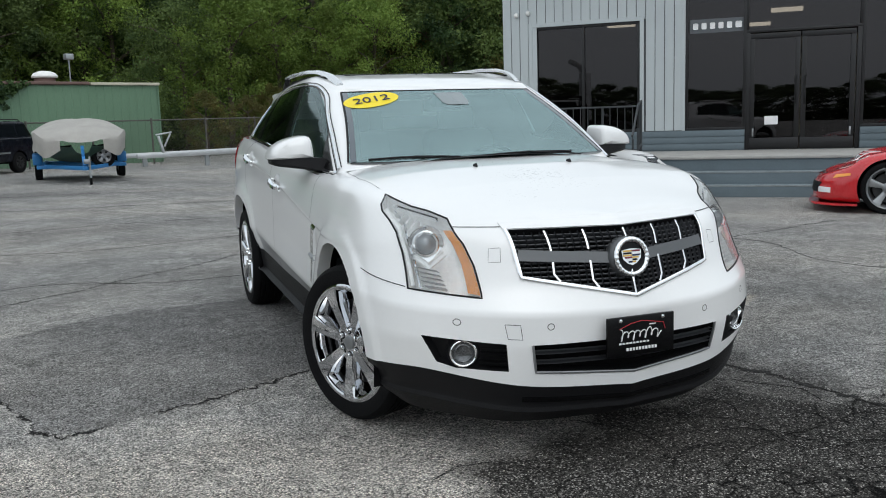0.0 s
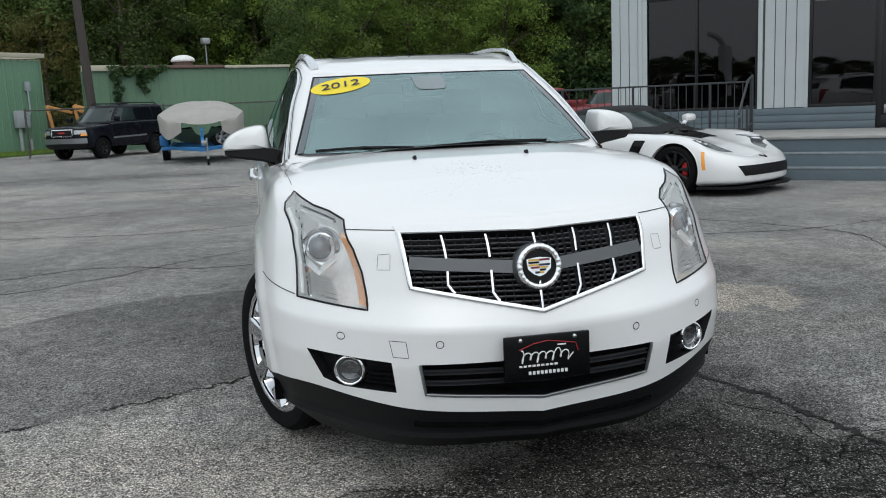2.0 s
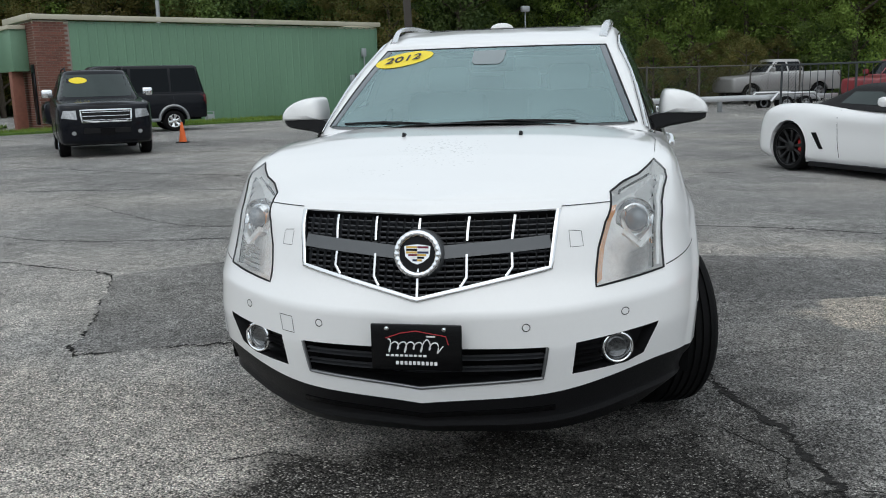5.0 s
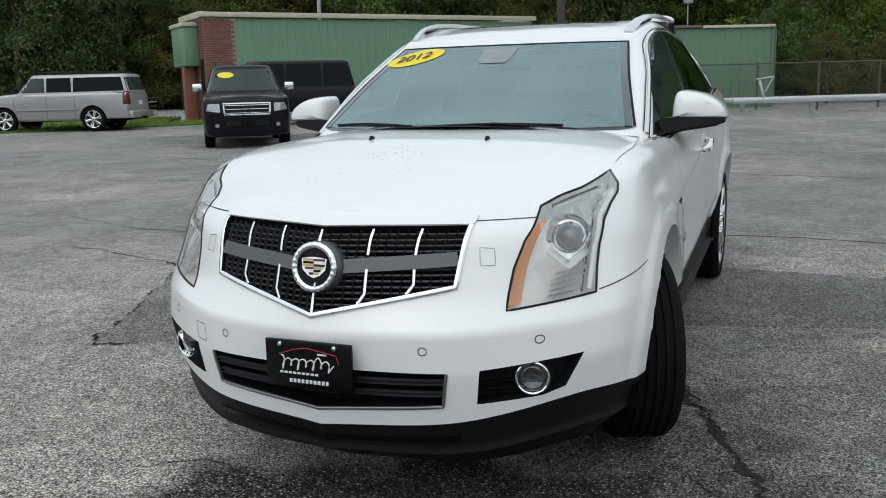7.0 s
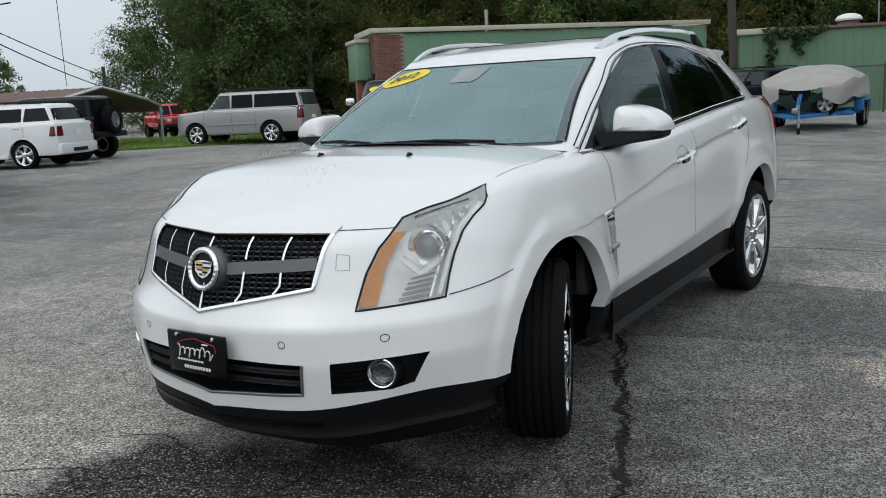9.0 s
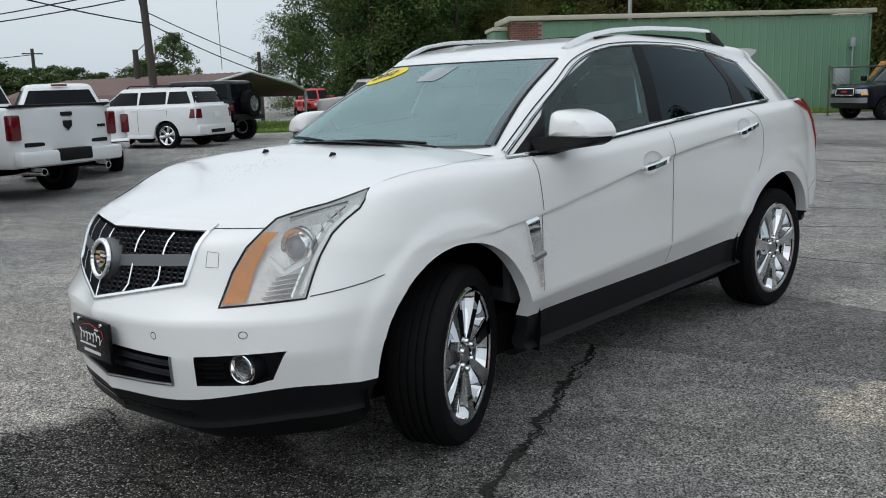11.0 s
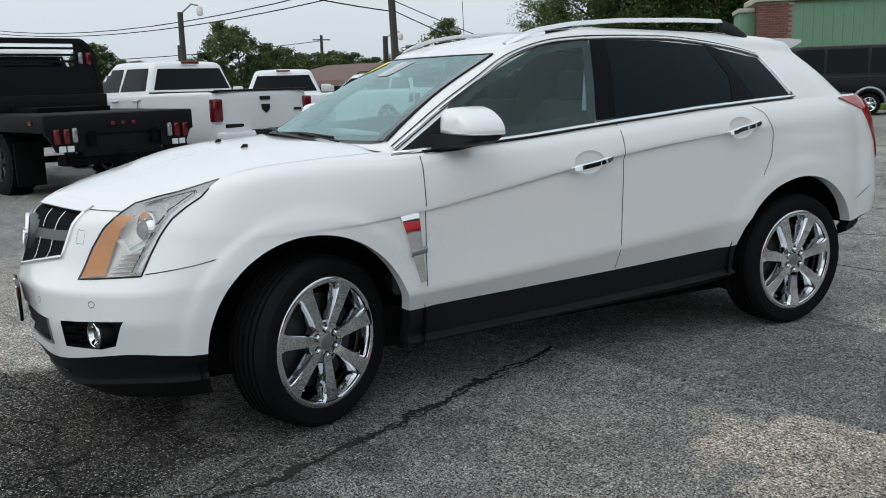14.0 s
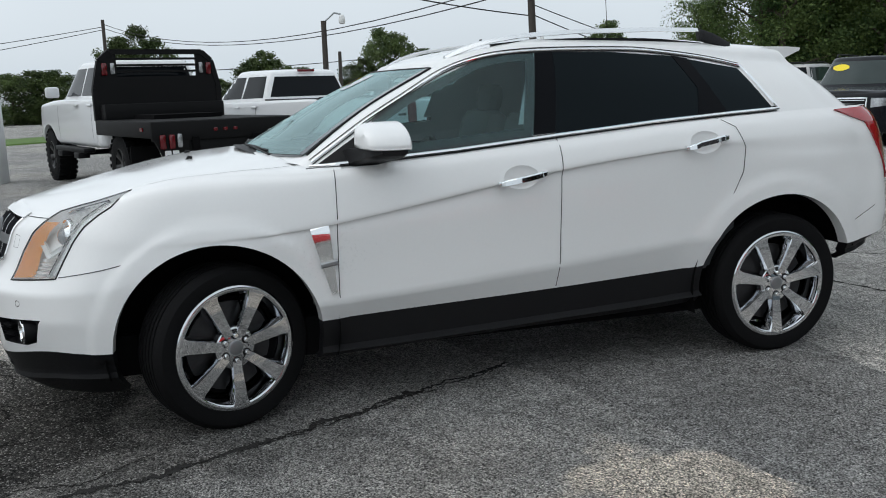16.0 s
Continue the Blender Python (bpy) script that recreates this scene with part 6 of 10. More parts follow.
part("windshield_border", ring_panel(cab_skin, WS, 0.06, "F", 0.004), FRIT, srx)
part("windshield", cab_skin.panel(WS, "F", 0.006, 0.04, 0.004), M_WINDSHIELD, srx, "green-tinted windshield reflecting the sky")
M_GLASSEDGE = material("dark_windshield_edge", (0.060, 0.075, 0.090), 0.12, 0, 0.1, coat=1.0)
M_GLASSPATCH = material("dotted_windshield_patch", (0.115, 0.150, 0.155), 0.12, 0, 0.1, coat=1.0)
for sgn in (1, -1):
    bm = bmesh.new()
    cab_skin.ribbon(bm, [(sgn * 0.711, 1.160), (sgn * 0.571, 1.526)], "F", 0.030, 0.0082, 0.03)
    part("windshield_edge", bm, M_GLASSEDGE, srx)
part("sensor_patch", cab_skin.panel([(-0.085, 1.512), (0.085, 1.512), (0.080, 1.455), (0.060, 1.440), (-0.060, 1.440), (-0.080, 1.455)], "F", 0.0082, 0.03, 0.0), M_GLASSPATCH, srx)
bm = bmesh.new()
cab_skin.ribbon(bm, [(-0.733, 1.160), (-0.589, 1.531), (0.589, 1.531), (0.733, 1.160)], "F", 0.011, 0.004, 0.03, 0.005)
part("windshield_seal", bm, M_TRIM, srx)
for way, sgn in (("L", 1), ("R", -1)):
    for outline, mat, nm in ((FRONT_GLASS, M_SIDEGLASS, "front_window"), (REAR_GLASS, M_PRIVACY, "rear_window"), (QUARTER, M_PRIVACY, "quarter_window")):
        if nm == "front_window":
            part("window_border", ring_panel(cab_skin, outline, 0.05, way, 0.003), FRIT, srx)
        else:
            part("window_backing", cab_skin.panel(outline, way, 0.003, 0.05, 0.004), M_WELL, srx)
        part(nm, cab_skin.panel(outline, way, 0.006, 0.05, 0.004), mat, srx)
    part("pillar_cover", cab_skin.panel([(1.474, 1.207), (1.586, 1.214), (1.632, 1.465), (1.643, 1.591), (1.552, 1.589)], way, 0.007, 0.05, 0.006), M_PILLAR, srx, "gloss black door pillar")
    part("pillar_cover", cab_skin.panel([(2.362, 1.265), (2.534, 1.273), (2.385, 1.543), (2.297, 1.560), (2.394, 1.394)], way, 0.008, 0.05, 0.006), M_PILLAR, srx, "gloss black rear pillar strip")
    part("sail_panel", cab_skin.panel(SAIL, way, 0.007, 0.03, 0.006), M_GLOSSBLACK, srx, "black mirror sail panel")
    bm = bmesh.new()
    cab_skin.ribbon(bm, [(0.42, 1.112), (0.60, 1.124), (1.10, 1.157), (1.60, 1.201), (2.13, 1.243), (2.56, 1.267), (2.842, 1.279), (2.705, 1.492), (2.695, 1.503)], way, 0.017, 0.004, 0.03, 0.008)
    cab_skin.ribbon(bm, [tuple(q) for q in spline(TRIM_LINE, 4)], way, 0.013, 0.004, 0.03, 0.007)
    part("window_chrome", bm, M_CHROME, srx, "thin chrome surround of the side windows")
    bm = bmesh.new()
    for dz in (0.011, -0.0095):
        cab_skin.ribbon(bm, [(y, z - dz) for y, z in ((0.46, 1.115), (0.60, 1.124), (1.10, 1.157), (1.60, 1.201), (2.13, 1.243), (2.56, 1.267), (2.83, 1.279))], way, 0.006, 0.0045, 0.03)
        cab_skin.ribbon(bm, [(y - dz * 0.55 * (y < 1.2), z + dz * (0.82 if y < 1.2 else 1.0)) for y, z in spline(TRIM_LINE, 4)], way, 0.006, 0.0045, 0.03)
    part("window_rubber", bm, M_GLOSSBLACK, srx, smooth=False)
    # roof rail
    ys = np.concatenate([np.linspace(1.13, 2.50, 28), np.linspace(2.51, 2.70, 9)])
    top_z = np.interp(ys, (1.13, 1.20, 1.31, 1.51, 1.81, 2.26, 2.50, 2.60, 2.70), (1.590, 1.626, 1.660, 1.689, 1.706, 1.710, 1.704, 1.676, 1.628))
    low_z = np.interp(ys, (1.13, 1.26, 1.31, 1.51, 1.81, 2.26, 2.50, 2.51, 2.70), (1.575, 1.618, 1.638, 1.666, 1.682, 1.687, 1.683, 1.640, 1.590))

    def rail_strip(pick):
        b = bmesh.new()
        rows = []
        for yy, zt, zl in zip(ys[pick], top_z[pick], low_z[pick]):
            mid, hh = (zt + zl) / 2, (zt - zl) / 2
            ex = sgn * float(np.interp(yy, (1.13, 1.4, 1.8, 2.3, 2.82), (0.578, 0.604, 0.614, 0.610, 0.592)))
            rows.append([b.verts.new((ex + sgn * ax * 0.016 - sgn * 0.010 * (az > 0), yy, mid + az * hh)) for ax, az in ((-1, -0.8), (-1, 0.7), (-0.5, 1), (0.5, 1), (1, 0.6), (1, -0.8), (0.6, -1), (-0.6, -1))])
        for p, q in zip(rows, rows[1:]):
            for k in range(8):
                b.faces.new((p[k], p[(k + 1) % 8], q[(k + 1) % 8], q[k]))
        b.faces.new(rows[0])
        b.faces.new(rows[-1][::-1])
        bmesh.ops.recalc_face_normals(b, faces=b.faces)
        return b

    rrail = part("roof_rail", rail_strip(slice(0, 28)), M_RAILSILVER, srx, "bright silver roof rail")
    link("rail_foot", rail_strip(slice(27, 37)), M_TRIM, rrail, "black rear foot of the rail")
    bm = bmesh.new()
    for a, b in zip(np.linspace(1.36, 2.52, 15), np.linspace(1.36, 2.52, 15)[1:]):
        zr = [float(np.interp(y, (1.36, 1.51, 1.81, 2.26, 2.52), (1.628, 1.640, 1.650, 1.640, 1.615))) for y in (a, b)]
        xr = [sgn * float(np.interp(y, (1.13, 1.4, 1.8, 2.3, 2.82), (0.572, 0.598, 0.608, 0.604, 0.586))) for y in (a, b)]
        bar(bm, (xr[0], a, zr[0]), (xr[1], b, zr[1]), 0.022, 0.026)
    link("rail_base", bm, M_TRIM, rrail, "black base strip of the rail")
    # doors: gaps, handles, mirrors
    for line in ([(0.515, 1.10), (0.505, 0.80), (0.50, 0.55), (0.515, 0.44)], [(1.585, 1.19), (1.588, 1.08), (1.577, 0.85), (1.56, 0.48)],
                 [(2.44, 1.255), (2.54, 1.20), (2.585, 1.10), (2.57, 0.98), (2.50, 0.84), (2.36, 0.62), (2.31, 0.52)],
                 [(-0.655, 0.714), (-0.48, 0.745), (-0.36, 0.772), (-0.300, 0.783), (-0.276, 0.780), (-0.268, 0.768)], [(3.24, 0.66), (3.42, 0.75)]):
        bm = bmesh.new()
        skin.ribbon(bm, line, way, 0.0038)
        part("panel_gap", bm, M_SEAM, srx, smooth=False)
    for y0, z0 in HANDLES:
        hb = bmesh.new()
        rings_c = []
        for k, dep in ((1.0, 0.0), (0.94, -0.004), (0.75, -0.011), (0.4, -0.016), (0.02, -0.017)):
            row = []
            for u, v in cup_outline(y0, z0):
                p, nrm = skin.at(y0 + 0.115 + (u - y0 - 0.115) * k, z0 + 0.010 + (v - z0 - 0.010) * k, way)
                row.append(hb.verts.new(p + nrm * dep))
            rings_c.append(row)
        for a, b in zip(rings_c, rings_c[1:]):
            for k in range(18):
                hb.faces.new((a[k], a[(k + 1) % 18], b[(k + 1) % 18], b[k]))
        bmesh.ops.recalc_face_normals(hb, faces=hb.faces)
        part("handle_cup", hb, M_WHITE, srx)
        hb = bmesh.new()
        grip = []
        for k in range(13):
            t = k / 12
            p, nrm = skin.at(y0 + 0.004 + 0.222 * t, z0 - 0.012 + 0.036 * t, way)
            grip.append(p + nrm * (0.020 + 0.016 * math.sin(math.pi * t) ** 0.6))
        rows = []
        for k, p in enumerate(grip):
            h = 0.015 if 0 < k < 12 else 0.010
            rows.append([hb.verts.new(p + Vector((sgn * ax, 0, az * h))) for ax, az in ((-0.012, -1), (0.006, -1.0), (0.013, -0.75), (0.0115, 0.62), (0.005, 1.0), (-0.012, 1))])
        for a, b in zip(rows, rows[1:]):
            for k in range(6):
                hb.faces.new((a[k], a[(k + 1) % 6], b[(k + 1) % 6], b[k]))
        hb.faces.new(rows[0])
        hb.faces.new(rows[-1][::-1])
        for k in (0, 12):
            box(hb, grip[k] - Vector((sgn * 0.014, 0, 0)), (0.03, 0.022, 0.022), None, 0.004)
        bmesh.ops.recalc_face_normals(hb, faces=hb.faces)
        part("door_handle", hb, M_CHROME, srx, "chrome door handle")
    # mirror
    mir = new("mirror")
    mir.parent = srx
    cap = [(0.852, 1.186), (0.855, 1.235), (0.866, 1.288), (0.892, 1.304), (0.95, 1.298), (1.01, 1.279), (1.058, 1.248), (1.080, 1.216), (1.083, 1.196), (1.070, 1.184), (0.95, 1.182)]
    cap = [tuple(p) for p in spline(cap + cap[:1], 4)[:-1]]
    cx, cz = 0.960, 1.225
    bm = bmesh.new()
    rows = [[bm.verts.new((sgn * (cx + (x - cx) * k), y + 0.10 * (x - 0.85), cz + (z - cz) * k)) for x, z in cap] for y, k in ((0.795, 0.94), (0.790, 1.0), (0.735, 1.0), (0.685, 0.985), (0.645, 0.945), (0.622, 0.87), (0.608, 0.72), (0.600, 0.35))]
    n = len(cap)
    for a, b in zip(rows, rows[1:]):
        for k in range(n):
            bm.faces.new((a[k], a[(k + 1) % n], b[(k + 1) % n], b[k]))
    bm.faces.new(rows[-1])
    bmesh.ops.recalc_face_normals(bm, faces=bm.faces)
    link("mirror_cap", bm, M_WHITE, mir)
    bm = bmesh.new()
    foot = []
    for x, y0, y1, z0, z1 in ((0.765, 0.54, 0.68, 1.085, 1.165), (0.83, 0.585, 0.735, 1.108, 1.188), (0.90, 0.612, 0.785, 1.128, 1.190), (0.98, 0.628, 0.797, 1.140, 1.190), (1.04, 0.650, 0.802, 1.149, 1.190), (1.072, 0.69, 0.802, 1.162, 1.189)):
        foot.append([bm.verts.new((sgn * x, y, z)) for y, z in ((y0, z0 + 0.012), (y0 + 0.02, z0), (y1 - 0.02, z0), (y1, z0 + 0.012), (y1, z1), (y0 + 0.004, z1))])
    for a, b in zip(foot, foot[1:]):
        for k in range(6):
            bm.faces.new((a[k], a[(k + 1) % 6], b[(k + 1) % 6], b[k]))
    bm.faces.new(foot[0])
    bm.faces.new(foot[-1][::-1])
    bmesh.ops.recalc_face_normals(bm, faces=bm.faces)
    link("mirror_base", bm, M_TRIM, mir, "black mirror foot")
    bm = bmesh.new()
    rows = [bm.verts.new((sgn * (cx + (x - cx) * 0.92), 0.788 + 0.10 * (x - 0.85), cz + (z - cz) * 0.92)) for x, z in cap]
    bm.faces.new(rows)
    link("mirror_glass", bm, M_CHROME, mir)
    # fender vent
    part("fender_vent", skin.panel([(0.385, 0.842), (0.468, 0.858), (0.49, 0.565), (0.462, 0.56)], way, 0.017, 0.03, 0.018), M_CHROME, srx, "chrome fender vent with a small emblem")
    bm = bmesh.new()
    skin.ribbon(bm, [(0.420, 0.690), (0.498, 0.702)], way, 0.026, 0.018, 0.02, 0.008)
    part("fender_emblem", bm, M_SATIN, srx)
    # tail lamp
    part("tail_light", skin.panel([(3.17, 1.258), (3.44, 1.268), (3.50, 1.18), (3.36, 1.19)], way, 0.010, 0.03, 0.02), M_TAIL, srx, "red wrap-round tail lamp")
    part("tail_light", skin.panel([(3.36, 1.19), (3.50, 1.18), (3.555, 0.88), (3.52, 0.92)], way, 0.010, 0.03, 0.02), M_TAIL, srx, "red tail lamp tip")
    # headlamp: bowl, projector, reflectors and clear lens
    cw = "LF" if sgn > 0 else "RF"
    lamp = part("headlight", skin.panel(HL, cw, -0.070, 0.03, 0.0), M_LAMPBODY, srx, "clear headlamp with chrome projector and amber side strip")
    bm = bmesh.new()
    skin.wall(bm, HL, cw, 0.0, -0.072, 0.02, 0.05)
    link("housing_wall", bm, M_LAMPBODY, lamp)
    bm = bmesh.new()
    skin.ribbon(bm, HL, cw, 0.007, 0.001, 0.02, 0.002, closed=True)
    link("headlight_seal", bm, M_TRIM, lamp)
    bm = bmesh.new()
    rows = []
    for t in np.linspace(0, 1, 12):
        vi = 0.690 + 0.240 * t
        ui = float(np.interp(vi, (0.690, 0.800, 0.880, 0.930), (-0.203, -0.157, -0.108, -0.054)))
        wd = 0.086 - 0.032 * t
        p, nrm = skin.at(ui, vi, cw)
        row = [bm.verts.new(p - nrm * 0.002 + Vector((sgn * 0.016 * q, wd * q, -0.004 * q))) for q in (0.0, 0.5, 1.0)]
        rows.append(row)
    for a, b in zip(rows, rows[1:]):
        for k in range(2):
            bm.faces.new((a[k], a[k + 1], b[k + 1], b[k]))
    link("amber_reflector", bm, M_AMBER, lamp, "amber side reflector")
    axis = (Vector((sgn * 0.25, -1, 0.02)).normalized() * 0.7 + Vector((sgn * 0.5, -0.7, 0.1)) * 0.3).normalized()
    q = Vector((0, 0, 1)).rotation_difference(axis).to_matrix().to_4x4()
    c, nrm = skin.at(0.055, 0.880, cw)
    rr = 0.038
    for prof, mat, nm in (([(-0.035, rr * 2.0), (-0.016, rr * 1.9), (-0.020, rr * 1.45), (-0.006, rr * 1.22), (-0.002, rr * 1.12), (-0.006, rr * 1.02)], M_CHROME, "projector_bezel"),
                          ([(-0.012, rr * 1.02), (0.0, rr), (0.010, rr * 0.80), (0.018, rr * 0.45), (0.020, 0.001)], M_LAMPDARK, "projector_lens")):
        bm = bmesh.new()
        lathe(bm, prof, 32, "z")
        bmesh.ops.transform(bm, matrix=Matrix.Translation(c - nrm * 0.024) @ q, verts=bm.verts)
        link(nm, bm, mat, lamp)

    def inlay(line, width, lift, thick, mat, nm):
        b = bmesh.new()
        skin.ribbon(b, line, cw, width, lift, 0.02, thick)
        return link(nm, b, mat, lamp)

    # chevron under the projector, the outer light blade, and the ribbed lower reflectors
    for line in ([(-0.038, 0.845), (0.020, 0.795)], [(0.020, 0.795), (0.105, 0.838)]):
        inlay(line, 0.024, -0.032, 0.014, M_CLEAR, "chevron")
    inlay([(0.078, 0.722), (0.125, 0.835), (0.180, 0.935), (0.275, 1.010)], 0.018, -0.026, 0.016, M_CLEAR, "light_blade")
    inlay([(0.046, 0.716), (0.098, 0.835), (0.160, 0.950), (0.240, 1.012)], 0.007, -0.030, 0.010, M_CHROME, "chrome_blade")
    inlay([(0.03, 0.972), (0.13, 0.995), (0.245, 1.022)], 0.010, -0.030, 0.010, M_CHROME, "chrome_blade")
    for k in range(5):
        inlay([(-0.062 + 0.012 * k, 0.712 + 0.016 * k), (0.040 + 0.010 * k, 0.722 + 0.017 * k)], 0.006, -0.050, 0.005, M_CLEAR, "reflector_rib")
    for k in range(4):
        inlay([(0.105 + 0.030 * k, 0.968 + 0.010 * k), (0.125 + 0.032 * k, 0.905 + 0.026 * k)], 0.006, -0.036, 0.006, M_CLEAR, "reflector_rib")
    lens = link("headlight_lens", skin.panel(shrink(HL, 0.004), cw, 0.002, 0.03, 0.0), M_LENS, lamp, "clear plastic lens")
    lens.visible_shadow = False
    # fog lamp pocket
    FP = fog_outline(sgn)
    pocket = part("fog_lamp_pocket", skin.panel(FP, "F", -0.045, 0.03, 0.0), M_TRIM, srx, "black fog lamp pocket")
    bm = bmesh.new()
    skin.wall(bm, FP, "F", 0.0, -0.047, 0.02, 0.03)
    link("pocket_wall", bm, M_TRIM, pocket)
    for z in (0.475, 0.440):
        bm = bmesh.new()
        skin.ribbon(bm, [(sgn * 0.51, z - 0.004), (sgn * 0.60, z)], "F", 0.012, -0.042, 0.02, 0.010)
        link("pocket_slat", bm, M_TRIM, pocket)
    c, nrm = skin.at(sgn * 0.655, 0.462, "F")
    c = c - nrm * 0.016
    q = Vector((0, 0, 1)).rotation_difference(Vector((sgn * 0.30, -1, 0)).normalized()).to_matrix().to_4x4()
    for prof, mat, nm in (([(0.000, 0.0555), (0.008, 0.054), (0.010, 0.050), (0.008, 0.046), (-0.010, 0.039)], M_CHROME, "fog_lamp_ring"), ([(-0.014, 0.042), (-0.008, 0.036), (-0.006, 0.030), (-0.012, 0.016), (-0.010, 0.001)], M_FOG, "fog_lamp"), ([(-0.06, 0.064), (-0.010, 0.061), (0.001, 0.058), (0.002, 0.054)], M_TRIM, "fog_lamp_shroud")):
        bm = bmesh.new()
        lathe(bm, prof, 32, "z")
        bmesh.ops.transform(bm, matrix=Matrix.Translation(c) @ q, verts=bm.verts)
        link(nm, bm, mat, pocket)
    # parking sensors, washer and tow covers
    for x, z in ((0.352, 0.572), (0.670, 0.592)):
        bm = bmesh.new()
        ring = [(sgn * x + 0.0125 * math.cos(2 * math.pi * k / 14), z + 0.0125 * math.sin(2 * math.pi * k / 14)) for k in range(14)]
        skin.ribbon(bm, ring, "F", 0.003, 0.001, 0.005, 0.0, closed=True)
        part("parking_sensor", bm, M_SEAM, srx, smooth=False)
    bm = bmesh.new()
    skin.ribbon(bm, [(sgn * 0.488, 0.812), (sgn * 0.530, 0.812), (sgn * 0.522, 0.862), (sgn * 0.482, 0.866)], "F", 0.0015, 0.001, 0.01, 0.0, closed=True)
    part("washer_cover", bm, M_SEAM, srx, smooth=False)
    bm = bmesh.new()
    tube(bm, [(sgn * 0.25, -0.095, 1.135), (sgn * 0.25, -0.085, 1.150), (sgn * 0.25, -0.068, 1.146)], 0.008, 8)
    part("washer_nozzle", bm, M_TRIM, srx)
    # wheels
    make_wheel(srx, (sgn * 0.805, 0.0, FZ), 0.366, 0.235, 0.270, M_WHEELCHROME, 7, sgn, steer=radians(23), spoke_w=0.105, lugs=6, detail=True, tread=2, hub_r=0.085, flush=True)
    make_wheel(srx, (sgn * 0.815, AX, RZ), 0.366, 0.235, 0.270, M_WHEELCHROME, 7, sgn, spoke_w=0.105, lugs=6, detail=True, tread=2, hub_r=0.085, flush=True)
bm = bmesh.new()
skin.ribbon(bm, [(-0.515, 0.585), (-0.462, 0.582), (-0.455, 0.525), (-0.505, 0.528)], "F", 0.0022, 0.001, 0.01, 0.0, closed=True)
part("tow_cover", bm, M_SEAM, srx, smooth=False)

# wheel wells and floor
bm = bmesh.new()
box(bm, (0, 1.25, 0.33), (1.50, 3.6, 0.18))
part("underbody", bm, M_WELL, srx, smooth=False)
for cy in (0.0, AX):
    bm = bmesh.new()
    box(bm, (0, cy, 0.60), (1.15, 1.0, 0.62))
    part("subframe", bm, M_WELL, srx, smooth=False)
    for sgn in (1, -1):
        bm = bmesh.new()
        arc = [(cy + 0.50 * math.cos(a), 0.39 + 0.50 * math.sin(a)) for a in np.linspace(-0.25 if cy < 1 else 0.30, math.pi + 0.25, 24)]
        inner = [[bm.verts.new((sgn * x, y, z)) for y, z in arc] for x in (0.91, 0.55)]
        for k in range(23):
            bm.faces.new((inner[0][k], inner[0][k + 1], inner[1][k + 1], inner[1][k]))
        part("wheel_well_liner", bm, M_WELL, srx, smooth=False)

# hood gap, cowl, wipers
for sgn in (1, -1):
    bm = bmesh.new()
    skin.ribbon(bm, [(sgn * 0.785, -0.27), (sgn * 0.80, 0.0), (sgn * 0.765, 0.33)], "T", 0.0024, 0.0012, 0.03)
    part("hood_gap", bm, M_SEAM, srx, smooth=False)
    bm = bmesh.new()
    corner, _ = skin.at(-0.045, 0.940, "LF")
    skin.ribbon(bm, [(sgn * 0.452, 0.940), (sgn * corner.x, 0.941)], "F", 0.004, 0.0015, 0.02)
    part("hood_gap", bm, M_SEAM, srx, smooth=False)
bm = bmesh.new()
rows = []
for x in np.linspace(-0.76, 0.76, 25):
    y0 = 0.20 + 0.20 * (abs(x) / 0.76) ** 2.2
    z0 = 1.175 - 0.055 * (abs(x) / 0.76) ** 2
    rows.append([bm.verts.new((x, y0 - 0.05, z0 + 0.004)), bm.verts.new((x, y0 - 0.02, z0 + 0.002)), bm.verts.new((x, y0 + 0.03, z0 + 0.008)), bm.verts.new((x, y0 + 0.04, z0 - 0.03))])
for a, b in zip(rows, rows[1:]):
    for k in range(3):
        bm.faces.new((a[k], b[k], b[k + 1], a[k + 1]))
bmesh.ops.recalc_face_normals(bm, faces=bm.faces)
part("cowl", bm, M_TRIM, srx, "black plastic cowl below the windshield")
for x0, x1, xa in ((0.46, -0.10, 0.28), (-0.20, -0.64, -0.30)):
    wip = new("wiper")
    wip.parent = srx
    bm = bmesh.new()
    pts = []
    for k in range(9):
        x = x0 + (x1 - x0) * k / 8
        p, nrm = cab_skin.at(x, 1.168 + 0.008 * math.sin(math.pi * k / 8), "F")
        pts.append(p + nrm * 0.011)
    tube(bm, pts, 0.005, 6)
    link("wiper_blade", bm, M_TRIM, wip)
    bm = bmesh.new()
    p, nrm = cab_skin.at((x0 + x1) / 2, 1.170, "F")
    tube(bm, [(x0 + 0.06, 0.20 + 0.16 * abs(x0), 1.160), p + nrm * 0.020, p + nrm * 0.015 + Vector((-0.06, 0, 0))], 0.006, 6)
    link("wiper_arm", bm, M_TRIM, wip)

# grille
grille = part("grille", skin.panel(GR, "F", -0.045, 0.03, 0.0), M_WELL, srx, "black mesh grille with chrome frame and crest")
bm = bmesh.new()
skin.wall(bm, GR, "F", 0.0, -0.047, 0.02, 0.01)
link("grille_wall", bm, M_TRIM, grille)
bm = bmesh.new()
skin.ribbon(bm, GR[1:] + GR[:1], "F", 0.016, 0.001, 0.02, 0.007)
link("grille_frame", bm, M_CHROME, grille)
# white paint here stands in for sky reflected in the chrome strip
bm = skin.panel([(-0.452, 0.930), (0.452, 0.930), (0.458, 0.952), (-0.458, 0.952)], "F", 0.007, 0.02, 0.006)
link("hood_lip", bm, M_WHITE, grille, "bright strip along the hood edge")
M_MESH = material("charcoal_grille_plastic", (0.045, 0.047, 0.052), 0.45, 0, 0.1, 5, spec=0.4)


